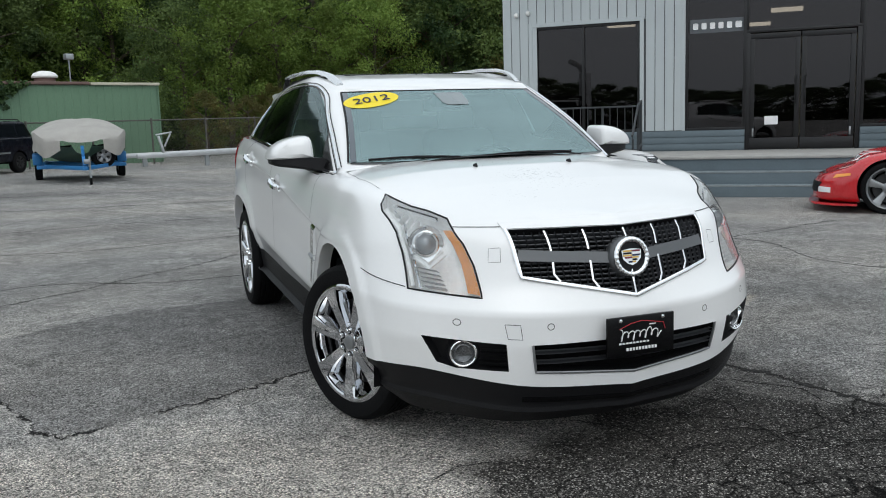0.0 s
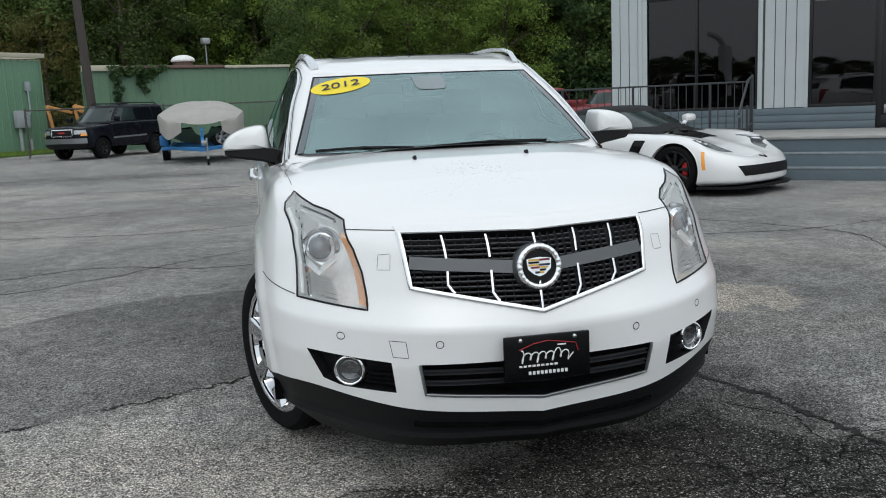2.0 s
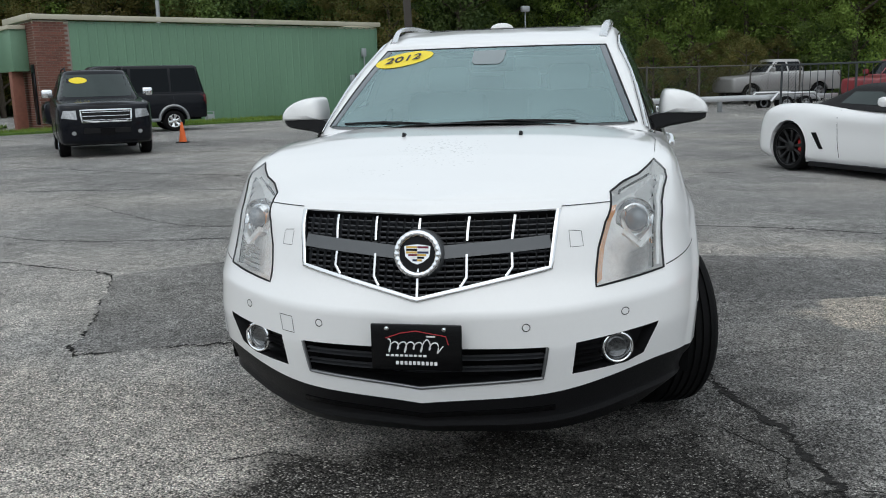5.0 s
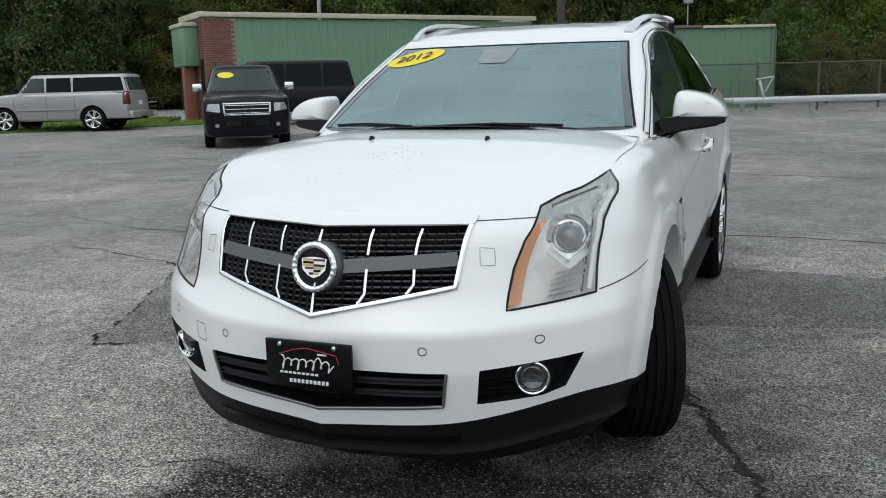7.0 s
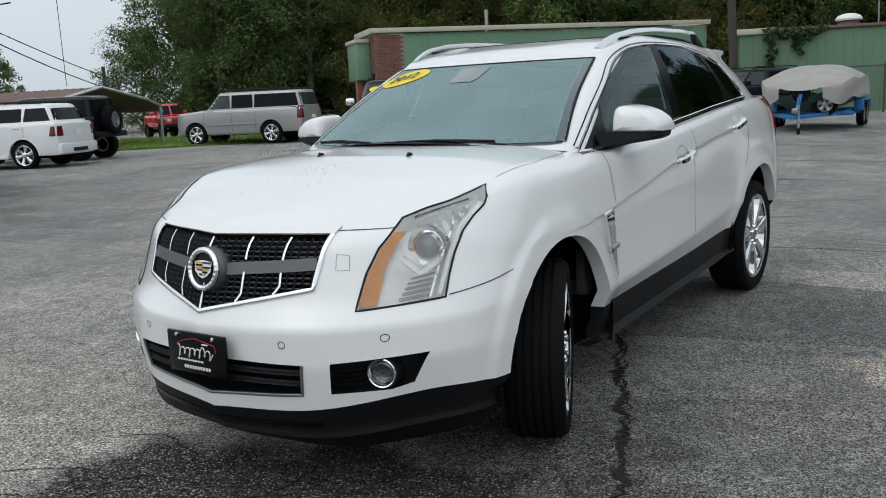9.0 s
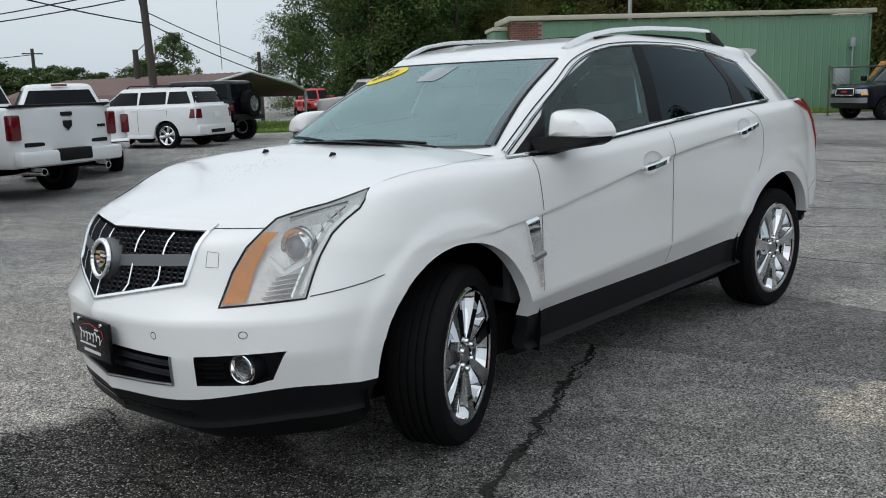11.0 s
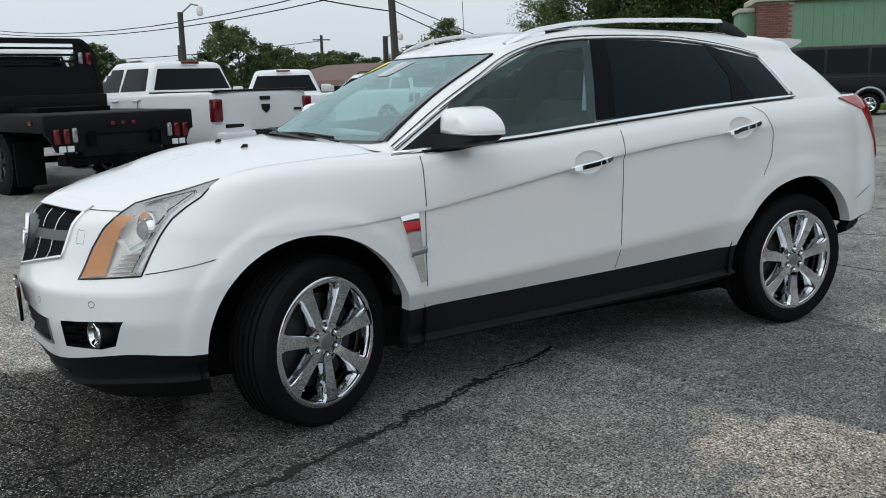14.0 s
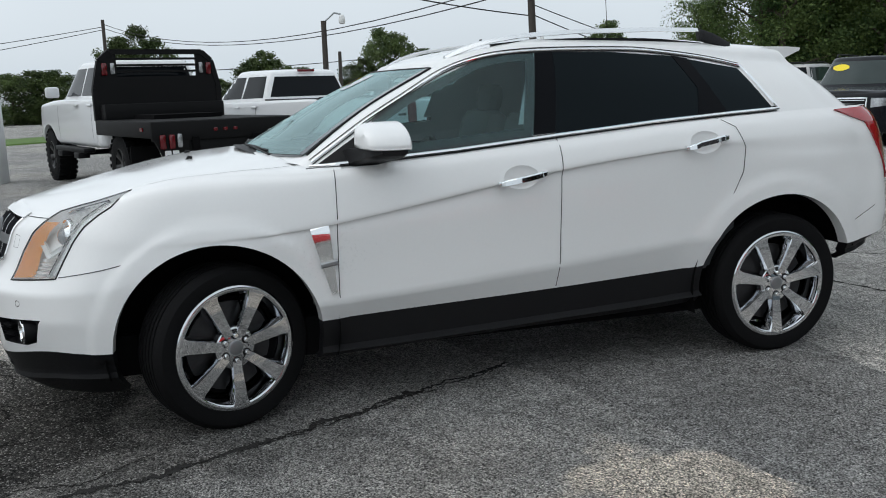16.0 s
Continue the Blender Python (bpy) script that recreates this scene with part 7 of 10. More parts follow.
def grille_low(x):
    return 0.668 + (0.752 - 0.668) * abs(x) / 0.425


for k in range(14):
    z = 0.684 + 0.0176 * k
    half = min(0.425, 0.425 * (z - 0.668) / 0.084) if z < 0.752 else 0.425 + 0.02 * (z - 0.752) / 0.173
    if half < 0.05:
        continue
    bm = bmesh.new()
    line = [(-half + 0.008 + (2 * half - 0.016) * i / 28, z) for i in range(29)]
    rows = []
    for u, v in line:
        p, nrm = skin.at(u, v, "F")
        rows.append([bm.verts.new(p + nrm * a + Vector((0, 0, h))) for a, h in ((-0.040, -0.003), (-0.012, -0.0045), (-0.009, -0.001), (-0.012, 0.0035), (-0.040, 0.004))])
    for a, b in zip(rows, rows[1:]):
        for q in range(4):
            bm.faces.new((a[q], a[q + 1], b[q + 1], b[q]))
    bmesh.ops.recalc_face_normals(bm, faces=bm.faces)
    link("grille_slat", bm, M_MESH, grille)
for k in range(-14, 15):
    x = k * 0.0293
    bm = bmesh.new()
    skin.ribbon(bm, [(x, grille_low(x) + 0.006), (x, 0.922)], "F", 0.0035, -0.024, 0.02, 0.008)
    link("grille_web", bm, M_MESH, grille)
bm = bmesh.new()
skin.ribbon(bm, [(-0.424, 0.836), (-0.05, 0.812), (0.05, 0.812), (0.424, 0.836)], "F", 0.044, -0.014, 0.03, 0.014)
link("grille_crossbar", bm, M_BRUSHED, grille, "grey metal crossbar")
for x in (-0.30, -0.155, 0.0, 0.155, 0.30):
    bm = bmesh.new()
    skin.ribbon(bm, [(x * 1.02, 0.922), (x, 0.848)], "F", 0.008, -0.010, 0.02, 0.012)
    link("grille_fin", bm, M_CHROME, grille, "slim chrome fin")
    bm = bmesh.new()
    side = 1 if x > 0 else -1
    low = grille_low(x)
    skin.ribbon(bm, [(x, 0.806), (x * 1.01, low + 0.034), (x - side * 0.012 * (x != 0), low + 0.012), (x - side * 0.018 * (x != 0), low + 0.006)], "F", 0.008, -0.010, 0.012, 0.012)
    link("grille_fin", bm, M_CHROME, grille, "slim chrome fin")
# crest
cpos, _ = skin.at(0.0, 0.812, "F")
CQ = Matrix.Translation((0, cpos.y - 0.002, 0.812)) @ Matrix.Rotation(radians(90 - 10), 4, "X")
emblem = new("emblem")
emblem.parent = grille
bm = bmesh.new()
lathe(bm, [(-0.05, 0.086), (-0.020, 0.084), (0.000, 0.079), (0.004, 0.075), (-0.004, 0.068)], 48, "z")
bmesh.ops.transform(bm, matrix=CQ, verts=bm.verts)
link("emblem_shroud", bm, M_BRUSHED, emblem)
bm = bmesh.new()
ring = []
for k in range(96):
    a = 2 * math.pi * k / 96
    leaf = 0.0006 * math.cos(24 * a)
    ring.append([bm.verts.new(((0.0685 + (0.0115 + leaf) * math.cos(c)) * math.cos(a), (0.0685 + (0.0115 + leaf) * math.cos(c)) * math.sin(a), 0.012 + (0.011 + leaf) * math.sin(c))) for c in np.linspace(0, 2 * math.pi, 10, endpoint=False)])
for k in range(96):
    for q in range(10):
        bm.faces.new((ring[k][q], ring[(k + 1) % 96][q], ring[(k + 1) % 96][(q + 1) % 10], ring[k][(q + 1) % 10]))
bmesh.ops.recalc_face_normals(bm, faces=bm.faces)
bmesh.ops.transform(bm, matrix=CQ, verts=bm.verts)
link("wreath", bm, M_CHROME, emblem, "chrome wreath")
bm = bmesh.new()
lathe(bm, [(0.004, 0.067), (0.008, 0.063), (0.008, 0.001)], 40, "z")
bmesh.ops.transform(bm, matrix=CQ, verts=bm.verts)
link("emblem_face", bm, M_GLOSSBLACK, emblem)
bm = bmesh.new()
prism(bm, [(-0.044, 0.026), (-0.022, 0.030), (0.0, 0.032), (0.022, 0.030), (0.044, 0.026), (0.040, -0.008), (0.020, -0.026), (0.0, -0.034), (-0.020, -0.026), (-0.040, -0.008)], 0.008, 0.015)
bmesh.ops.transform(bm, matrix=CQ, verts=bm.verts)
link("shield", bm, M_CHROME, emblem, "chrome shield with coloured bars")
quarter = ((M_GOLD, M_GLOSSBLACK, M_GOLD), (M_MAROON, M_WHITEINK, M_NAVYINK))
for r_i in range(6):
    zz = 0.0225 - 0.0085 * r_i
    wdt = 0.038 - max(0, r_i - 2) * 0.0075
    for q in range(2):
        bm = bmesh.new()
        box(bm, ((q - 0.5) * wdt, zz, 0.0165), (wdt * 0.95, 0.0072, 0.003))
        bmesh.ops.transform(bm, matrix=CQ, verts=bm.verts)
        link("shield_bar", bm, quarter[(q + r_i // 3) % 2][r_i % 3], emblem)

# lower intake and front plate
intake = part("lower_intake", skin.panel(LI, "F", -0.060, 0.03, 0.0), M_WELL, srx, "dark lower air intake with a chrome lip")
bm = bmesh.new()
skin.wall(bm, LI, "F", 0.0, -0.062, 0.02, 0.01)
link("intake_wall", bm, M_TRIM, intake)
bm = bmesh.new()
skin.ribbon(bm, LI[1:] + LI[:1], "F", 0.010, 0.001, 0.02, 0.005)
link("intake_lip", bm, M_SATIN, intake)
for z in (0.470, 0.430):
    bm = bmesh.new()
    skin.ribbon(bm, [(-0.41, z), (0, z - 0.006), (0.41, z)], "F", 0.014, -0.040, 0.03, 0.016)
    link("intake_slat", bm, M_MESH, intake)
bm = bmesh.new()
skin.ribbon(bm, [(-0.44, 0.275), (0, 0.250), (0.44, 0.275)], "F", 0.022, 0.001, 0.03, 0.004)
part("lip_slot", bm, M_GLOSSBLACK, srx)
PY = -1.082
plate = new("licence_plate")
plate["label"] = "black dealer plate with white bars and a red outline"
plate.parent = srx
bm = bmesh.new()
box(bm, (0, PY, 0.517), (0.302, 0.014, 0.154), None, 0.004)
link("plate_board", bm, M_GLOSSBLACK, plate)
def plate_bar(x, z, w, h, mat=M_WHITEINK, nm="letter_bar", rot=0.0):
    b = bmesh.new()
    box(b, (x, PY - 0.008, z), (w, 0.003, h), Matrix.Rotation(rot, 4, "Y"), 0.0008)
    link(nm, b, mat, plate)
flourish = []
for i in range(121):
    t = i / 120
    a = t * 14 * math.pi
    tall = 0.012 + 0.016 * math.exp(-((t - 0.04) / 0.05) ** 2) + 0.012 * math.exp(-((t - 0.36) / 0.04) ** 2) + 0.014 * math.exp(-((t - 0.68) / 0.05) ** 2)
    drop = 0.020 * math.exp(-((t - 0.97) / 0.04) ** 2)
    flourish.append((-0.098 + 0.186 * t + 0.007 * math.sin(a) + 0.25 * tall * math.cos(a), PY - 0.0085, 0.524 + tall * math.cos(a) - drop))
b = bmesh.new()
tube(b, flourish, 0.0021, 6)
link("flourish", b, M_WHITEINK, plate, "white looping flourish")
for k in range(9):
    plate_bar(-0.095 + k * 0.0155, 0.490, 0.011, 0.007)
for k in range(10):
    plate_bar(-0.063 + k * 0.0142, 0.465, 0.0095, 0.012)
plate_bar(0.05, 0.556, 0.03, 0.005)
b = bmesh.new()
tube(b, [(-0.10, PY - 0.009, 0.548), (-0.05, PY - 0.009, 0.566), (0.0, PY - 0.009, 0.574), (0.05, PY - 0.009, 0.566), (0.10, PY - 0.009, 0.558), (0.108, PY - 0.009, 0.53)], 0.0015, 6)
link("car_outline", b, M_REDINK, plate)
for sx in (-0.095, 0.095):
    b = bmesh.new()
    lathe(b, [(0, 0.008), (-0.006, 0.007), (-0.008, 0.001)], 12, "y", (sx, PY - 0.007, 0.581))
    link("plate_bolt", b, M_CHROME, plate)

# year sticker on the glass
ell = [(-0.46 + 0.160 * math.cos(2 * math.pi * k / 28), 1.478 + 0.038 * math.sin(2 * math.pi * k / 28)) for k in range(28)]
st_rot = [(-0.46 + (x + 0.46) * math.cos(0.15) - (z - 1.478) * math.sin(0.15), 1.478 + (x + 0.46) * math.sin(0.15) + (z - 1.478) * math.cos(0.15)) for x, z in ell]
sticker = part("year_sticker", cab_skin.panel(st_rot, "F", 0.009, 0.03, 0), M_YELLOW, srx, "yellow oval sticker reading 2012")
cu = bpy.data.curves.new("year_text", "FONT")
cu.body, cu.size, cu.align_x, cu.align_y, cu.extrude = "2012", 0.104, "CENTER", "CENTER", 0.0008
tmp = new("year_text", cu)
bpy.context.view_layer.update()
txt = bpy.data.meshes.new_from_object(tmp.evaluated_get(bpy.context.evaluated_depsgraph_get()))
bpy.data.objects.remove(tmp)
sp, sn = cab_skin.at(-0.46, 1.478, "F")
upv = (Vector((0, 0, 1)) - sn * sn.z).normalized()
rt = upv.cross(sn)
mt = Matrix((rt, upv, sn)).transposed().to_4x4()
tob = new("year_text", txt)
tob.parent = sticker
tob.matrix_basis = Matrix.Translation(sp + sn * 0.0125) @ mt @ Matrix.Rotation(0.31, 4, "Z")
txt.materials.append(M_NAVYINK)
tob["label"] = "navy digits 2012"

# rear spoiler and sunroof
bm = bmesh.new()
rows = []
for x in np.linspace(-0.60, 0.60, 21):
    k = (abs(x) / 0.60) ** 4
    rows.append([bm.verts.new(p) for p in ((x, 2.84, 1.606 - 0.012 * k), (x, 2.94, 1.614 - 0.012 * k), (x, 3.06, 1.612 - 0.012 * k), (x, 3.185 - 0.04 * k, 1.603 - 0.010 * k), (x, 3.18 - 0.04 * k, 1.588 - 0.010 * k), (x, 3.07 - 0.03 * k, 1.538), (x, 2.96, 1.530))])
for a, b in zip(rows, rows[1:]):
    for k in range(6):
        bm.faces.new((a[k], b[k], b[k + 1], a[k + 1]))
bm.faces.new([r for r in rows[0]])
bm.faces.new([r for r in rows[-1]][::-1])
bmesh.ops.recalc_face_normals(bm, faces=bm.faces)
part("spoiler", bm, M_WHITE, srx)
part("sunroof", cab_skin.panel(SUNROOF, "T", 0.002, 0.06, 0.006), M_GLOSSBLACK, srx, "dark glass sunroof")
part("tailgate_glass", cab_skin.panel([(-0.60, 1.30), (0.60, 1.30), (0.50, 1.45), (-0.50, 1.45)], "B", 0.005, 0.05, 0.006), M_GLOSSBLACK, srx)

# cabin: dash, wheel, seats, lining, mirror
bm = bmesh.new()
rows = []
for x in np.linspace(-0.70, 0.70, 15):
    yy = 0.33 + 0.12 * (abs(x) / 0.7) ** 2
    rows.append([bm.verts.new(p) for p in ((x, yy, 1.10), (x, yy + 0.25, 1.12), (x, yy + 0.48, 1.115), (x, yy + 0.55, 1.05), (x, yy + 0.50, 0.7))])
for a, b in zip(rows, rows[1:]):
    for k in range(4):
        bm.faces.new((a[k], b[k], b[k + 1], a[k + 1]))
bmesh.ops.recalc_face_normals(bm, faces=bm.faces)
part("dashboard", bm, M_INTERIOR, srx)
bm = bmesh.new()
circ = [(0.37 + 0.185 * math.cos(a), 1.02 + 0.09 * math.sin(a), 1.03 + 0.16 * math.sin(a)) for a in np.linspace(0, 2 * math.pi, 28, endpoint=False)]
tube(bm, circ, 0.015, 8, closed=True)
bar(bm, (0.20, 1.02, 1.03), (0.54, 1.02, 1.03), 0.03)
box(bm, (0.37, 1.0, 1.02), (0.14, 0.06, 0.12), None, 0.03)
part("steering_wheel", bm, M_INTERIOR, srx)
def seat(x, y, w=0.50):
    b = bmesh.new()
    box(b, (x, y, 0.62), (w, 0.52, 0.18), None, 0.06)
    box(b, (x, y + 0.30, 0.98), (w, 0.16, 0.66), Matrix.Rotation(radians(-14), 4, "X"), 0.07)
    box(b, (x, y + 0.40, 1.37), (0.26, 0.10, 0.17), Matrix.Rotation(radians(-10), 4, "X"), 0.045)
    part("seat", b, M_SEAT, srx)
seat(0.37, 1.30)
seat(-0.37, 1.30)
seat(0.0, 2.2, 1.25)
bm = bmesh.new()
box(bm, (0, 1.75, 0.50), (1.6, 2.6, 0.06))
for sgn in (1, -1):
    box(bm, (sgn * 0.80, 1.5, 0.80), (0.04, 2.2, 0.62))
box(bm, (0, 2.75, 0.95), (1.3, 0.06, 0.9))
part("cabin_lining", bm, M_INTERIOR, srx, smooth=False)
bm = bmesh.new()
grid_mesh(bm, loft([[(p[0] * 0.95, p[1], p[2] - 0.045) for p in C] for C in (C2, C3, C4)] + [[(0, p[1], p[2] - 0.045) for p in C4]], 4, 2))
part("headliner", weld(bm), material("headliner_cloth", (0.30, 0.31, 0.31), 0.9), srx)
bm = bmesh.new()
box(bm, (0, 0.98, 1.45), (0.24, 0.03, 0.075), None, 0.012)
box(bm, (0, 0.93, 1.475), (0.16, 0.12, 0.075), None, 0.02)
part("rear_view_mirror", bm, M_TRIM, srx)
part("mirror_mount", cab_skin.panel([(-0.095, 1.518), (0.095, 1.518), (0.072, 1.440), (-0.072, 1.440)], "F", 0.0035, 0.03, 0.002), M_INTERIOR, srx, "dark dotted mirror mount on the windshield")


# ---------------------------------------------------------------- parked vehicles
def stand(x, y, lx, ly, hx, hy, size=1.0):
    """Pose of a vehicle facing (hx, hy) whose own place (lx, ly) stands at (x, y)."""
    k = math.hypot(hx, hy)
    hx, hy = hx / k, hy / k
    lx, ly = lx * size, ly * size
    ox, oy = x - (lx * -hy - ly * hx), y - (lx * hx - ly * hy)
    return Matrix.Translation((ox, oy, ground_z(ox, oy))) @ Matrix.Rotation(math.atan2(hx, -hy), 4, "Z") @ Matrix.Scale(size, 4)


def oval(cx, cz, rx, rz, n=12):
    return [(cx + rx * math.cos(2 * math.pi * k / n), cz + rz * math.sin(2 * math.pi * k / n)) for k in range(n)]


def extra(car, name, mat, *specs, bevel=0.0, label=""):
    return part(name, boxes(*specs, bevel=bevel), mat, car, label)


ROW = (-0.905, -0.425)
# white crew-cab pickup
ram, sk = parked("pickup_truck", "white crew-cab pickup truck with dark red tail lamps", "truck", stand(-14.57, 1.35, 0, 0, -0.933, -0.359), M_WHITE2,
                 wb=3.57, fo=0.98, ro=1.25, w=1.0, sill=0.48, hood_f=1.14, hood_r=1.28, belt=1.36, belt_r=1.41, roof=1.95, roofw=0.72, ws0=0.45, ws1=1.15, re1=2.72, re0=2.84, r=0.40, rim_r=0.26, rim=M_RIMBLACK,
                 kind="pickup", windows=2,
                 lamps=[[(0.6, 0.85), (0.9, 0.88), (0.88, 1.08), (0.6, 1.05)]], grille=[(-0.5, 0.75), (0.5, 0.75), (0.52, 1.08), (-0.52, 1.08)], chrome_grille=True)
for sx in (0.91, -0.91):
    extra(ram, "tail_light", M_TAILDARK, ((sx, 4.755, 1.11), (0.17, 0.14, 0.36)), bevel=0.025)
extra(ram, "rear_bumper", M_WHITE2, ((0, 4.85, 0.66), (1.92, 0.2, 0.22)), bevel=0.05)
extra(ram, "step_pad", M_TRIM, ((0, 4.87, 0.69), (0.62, 0.2, 0.18)), bevel=0.02)
extra(ram, "tailgate_strip", M_TRIM, ((0, 4.805, 0.86), (1.56, 0.04, 0.06)), bevel=0.01)
extra(ram, "rail_cap", M_TRIM, ((0, 4.76, 1.415), (1.82, 0.1, 0.03)), ((0.88, 3.8, 1.40), (0.1, 1.9, 0.03)), ((-0.88, 3.8, 1.40), (0.1, 1.9, 0.03)), bevel=0.01)
extra(ram, "tailgate_handle", M_TRIM, ((0, 4.82, 1.28), (0.2, 0.05, 0.06)), bevel=0.01)
part("tailgate_emblem", sk.panel([(-0.08, 1.18), (0.08, 1.18), (0.075, 1.10), (0.0, 1.04), (-0.075, 1.10)], "B", 0.02, 0.05, 0.02), M_TRIM, ram)
for k in range(3):
    part("letter_bar", sk.panel([(-0.76 + k * 0.06, 1.06), (-0.715 + k * 0.06, 1.06), (-0.715 + k * 0.06, 1.10), (-0.76 + k * 0.06, 1.10)], "B", 0.018, 0.05, 0.01), M_TRIM, ram)
extra(ram, "high_brake_light", M_TAILDARK, ((0, 2.735, 1.915), (0.34, 0.06, 0.05)), bevel=0.01)
for sx in (0.62, -0.62):
    b = bmesh.new()
    lathe(b, [(4.5, 0.055), (4.95, 0.055), (4.95, 0.045), (4.7, 0.045)], 14, "y", (sx, 0, 0.47))
    part("exhaust_tip", b, M_CHROME, ram)

# smaller white pickup behind it
pk, sk = parked("pickup_truck", "white extended-cab pickup truck behind another pickup", "truck", stand(-14.6, 4.86, 0, 2.1, -0.96, 0.28, 0.97), M_WHITE2,
                wb=3.2, fo=0.85, ro=1.2, w=0.93, sill=0.42, hood_f=1.0, hood_r=1.12, belt=1.20, belt_r=1.26, roof=1.78, roofw=0.64, ws0=0.55, ws1=1.2, re1=2.28, re0=2.42, r=0.37, rim_r=0.22, kind="pickup", windows=2)
for sx in (0.85, -0.85):
    extra(pk, "tail_light", M_TAILDARK, ((sx, 4.34, 0.98), (0.14, 0.14, 0.34)), bevel=0.02)
extra(pk, "high_brake_light", M_TAILDARK, ((0, 2.30, 1.74), (0.3, 0.06, 0.04)), bevel=0.01)
extra(pk, "rear_bumper", M_CHROME, ((0, 4.42, 0.62), (1.8, 0.16, 0.2)), bevel=0.04)

# white mid-size SUV
tb, sk = parked("suv", "white mid-size SUV with dark windows and chrome wheels", "car", stand(-17.24, 8.56, 0.85, 2.87, *ROW, 0.86), M_WHITE2,
                wb=2.87, fo=0.88, ro=1.1, w=0.95, sill=0.30, hood_f=1.02, hood_r=1.14, belt=1.19, belt_r=1.23, roof=1.75, roofw=0.70, ws0=0.25, ws1=0.95, re1=3.62, re0=3.86, r=0.375, rim_r=0.265, rim=M_CHROME,
                tails=[([(0.70, 0.86), (0.90, 0.86), (0.86, 1.12), (0.70, 1.12)], M_TAILDARK, "B"), ([(3.68, 0.86), (3.86, 0.86), (3.84, 1.12), (3.74, 1.12)], M_TAILDARK, "S")], rails=True)
part("licence_plate", sk.panel([(-0.17, 0.88), (0.17, 0.88), (0.17, 1.03), (-0.17, 1.03)], "B", 0.012, 0.1, 0.01), M_WHITEINK, tb)
extra(tb, "rear_bumper", M_WHITE2, ((0, 3.90, 0.52), (1.8, 0.2, 0.3)), bevel=0.06)
extra(tb, "lower_grille", M_TRIM, ((0.0, 4.0, 0.47), (0.7, 0.02, 0.1)))
extra(tb, "mudguard_step", M_WHITE2, ((0.93, 1.45, 0.34), (0.08, 1.9, 0.1)), ((-0.93, 1.45, 0.34), (0.08, 1.9, 0.1)), bevel=0.02)

# lifted black off-roader with its spare wheel
jb, sk = parked("off_roader", "lifted black hard-top off-roader with a spare wheel on its tailgate", "car", stand(-18.15, 11.63, 0, 3.75, *ROW, 0.84), M_BLACKPAINT,
                wb=2.95, fo=0.60, ro=0.62, w=0.90, sill=0.72, hood_f=1.22, hood_r=1.30, belt=1.34, belt_r=1.34, roof=2.0, roofw=0.74, ws0=0.55, ws1=0.86, re1=3.46, re0=3.54, r=0.44, rim_r=0.24, lift=0.12, chunky=0.025, tyre_w=0.3,
                tails=[([(0.74, 1.0), (0.86, 1.0), (0.86, 1.2), (0.74, 1.2)], M_TAILDARK, "B")])
make_wheel(jb, (0.0, 3.75, 1.22), 0.43, 0.28, 0.24, M_SATIN, 6, 1, steer=radians(90), chunky=0.025)
for sx in (0.86, -0.86):
    extra(jb, "fender_flare", M_TRIM, ((sx, 0.0, 1.04), (0.22, 1.1, 0.06)), ((sx, 2.95, 1.04), (0.22, 1.1, 0.06)), bevel=0.02)
extra(jb, "rear_bumper", M_TRIM, ((0, 3.66, 0.78), (1.7, 0.2, 0.18)), bevel=0.03)

# small red off-roader, far behind the carport
jr, sk = parked("off_roader", "small red off-roader with black bumpers facing the lot", "car", stand(-27.9, 21.6, 0, 0, 0.93, -0.36, 0.78), M_RED,
                wb=2.4, fo=0.55, ro=0.6, w=0.82, sill=0.60, hood_f=1.14, hood_r=1.2, belt=1.22, belt_r=1.22, roof=1.86, roofw=0.66, ws0=0.5, ws1=0.75, re1=2.8, re0=2.9, r=0.40, rim_r=0.2, rim=M_RIMBLACK, chunky=0.02, windows=2,
                lamps=[oval(0.44, 0.98, 0.1, 0.1)], grille=[(-0.3, 0.82), (0.3, 0.82), (0.3, 1.08), (-0.3, 1.08)], grille_mat=M_DARKRED)
extra(jr, "front_bumper", M_TRIM, ((0, -0.68, 0.70), (1.6, 0.16, 0.16)), bevel=0.03)
extra(jr, "fender_flare", M_TRIM, ((0.78, 0, 1.0), (0.2, 1.0, 0.05)), ((-0.78, 0, 1.0), (0.2, 1.0, 0.05)), bevel=0.01)

# long silver SUV
sub, sk = parked("suv", "long champagne-silver SUV with chrome wheels, tailgate towards the lot", "car", stand(-17.72, 17.08, 0.9, 3.3, -0.95, -0.31, 0.81), M_SILVER,
                 wb=3.3, fo=0.98, ro=1.38, w=1.0, sill=0.40, hood_f=1.25, hood_r=1.33, belt=1.36, belt_r=1.38, roof=2.05, roofw=0.84, ws0=0.24, ws1=0.82, re1=4.50, re0=4.66, r=0.44, rim_r=0.30, rim=M_CHROME, glass_mat=M_GREENGLASS, privacy=M_DARKGLASS, posts=[0, 0.27, 0.52, 1], mirror_mat=M_TRIM,
                 tails=[([(0.80, 0.95), (0.97, 0.95), (0.95, 1.42), (0.82, 1.42)], M_TAILDARK, "B"), ([(4.44, 0.95), (4.64, 0.95), (4.62, 1.42), (4.46, 1.42)], M_TAILDARK, "S")], rails=True, moulding=0.78)
part("licence_plate", sk.panel([(-0.17, 0.92), (0.17, 0.92), (0.17, 1.06), (-0.17, 1.06)], "B", 0.012, 0.1, 0.01), M_WHITEINK, sub)
extra(sub, "rear_bumper", M_SILVER, ((0, 4.70, 0.58), (1.9, 0.18, 0.26)), bevel=0.05)
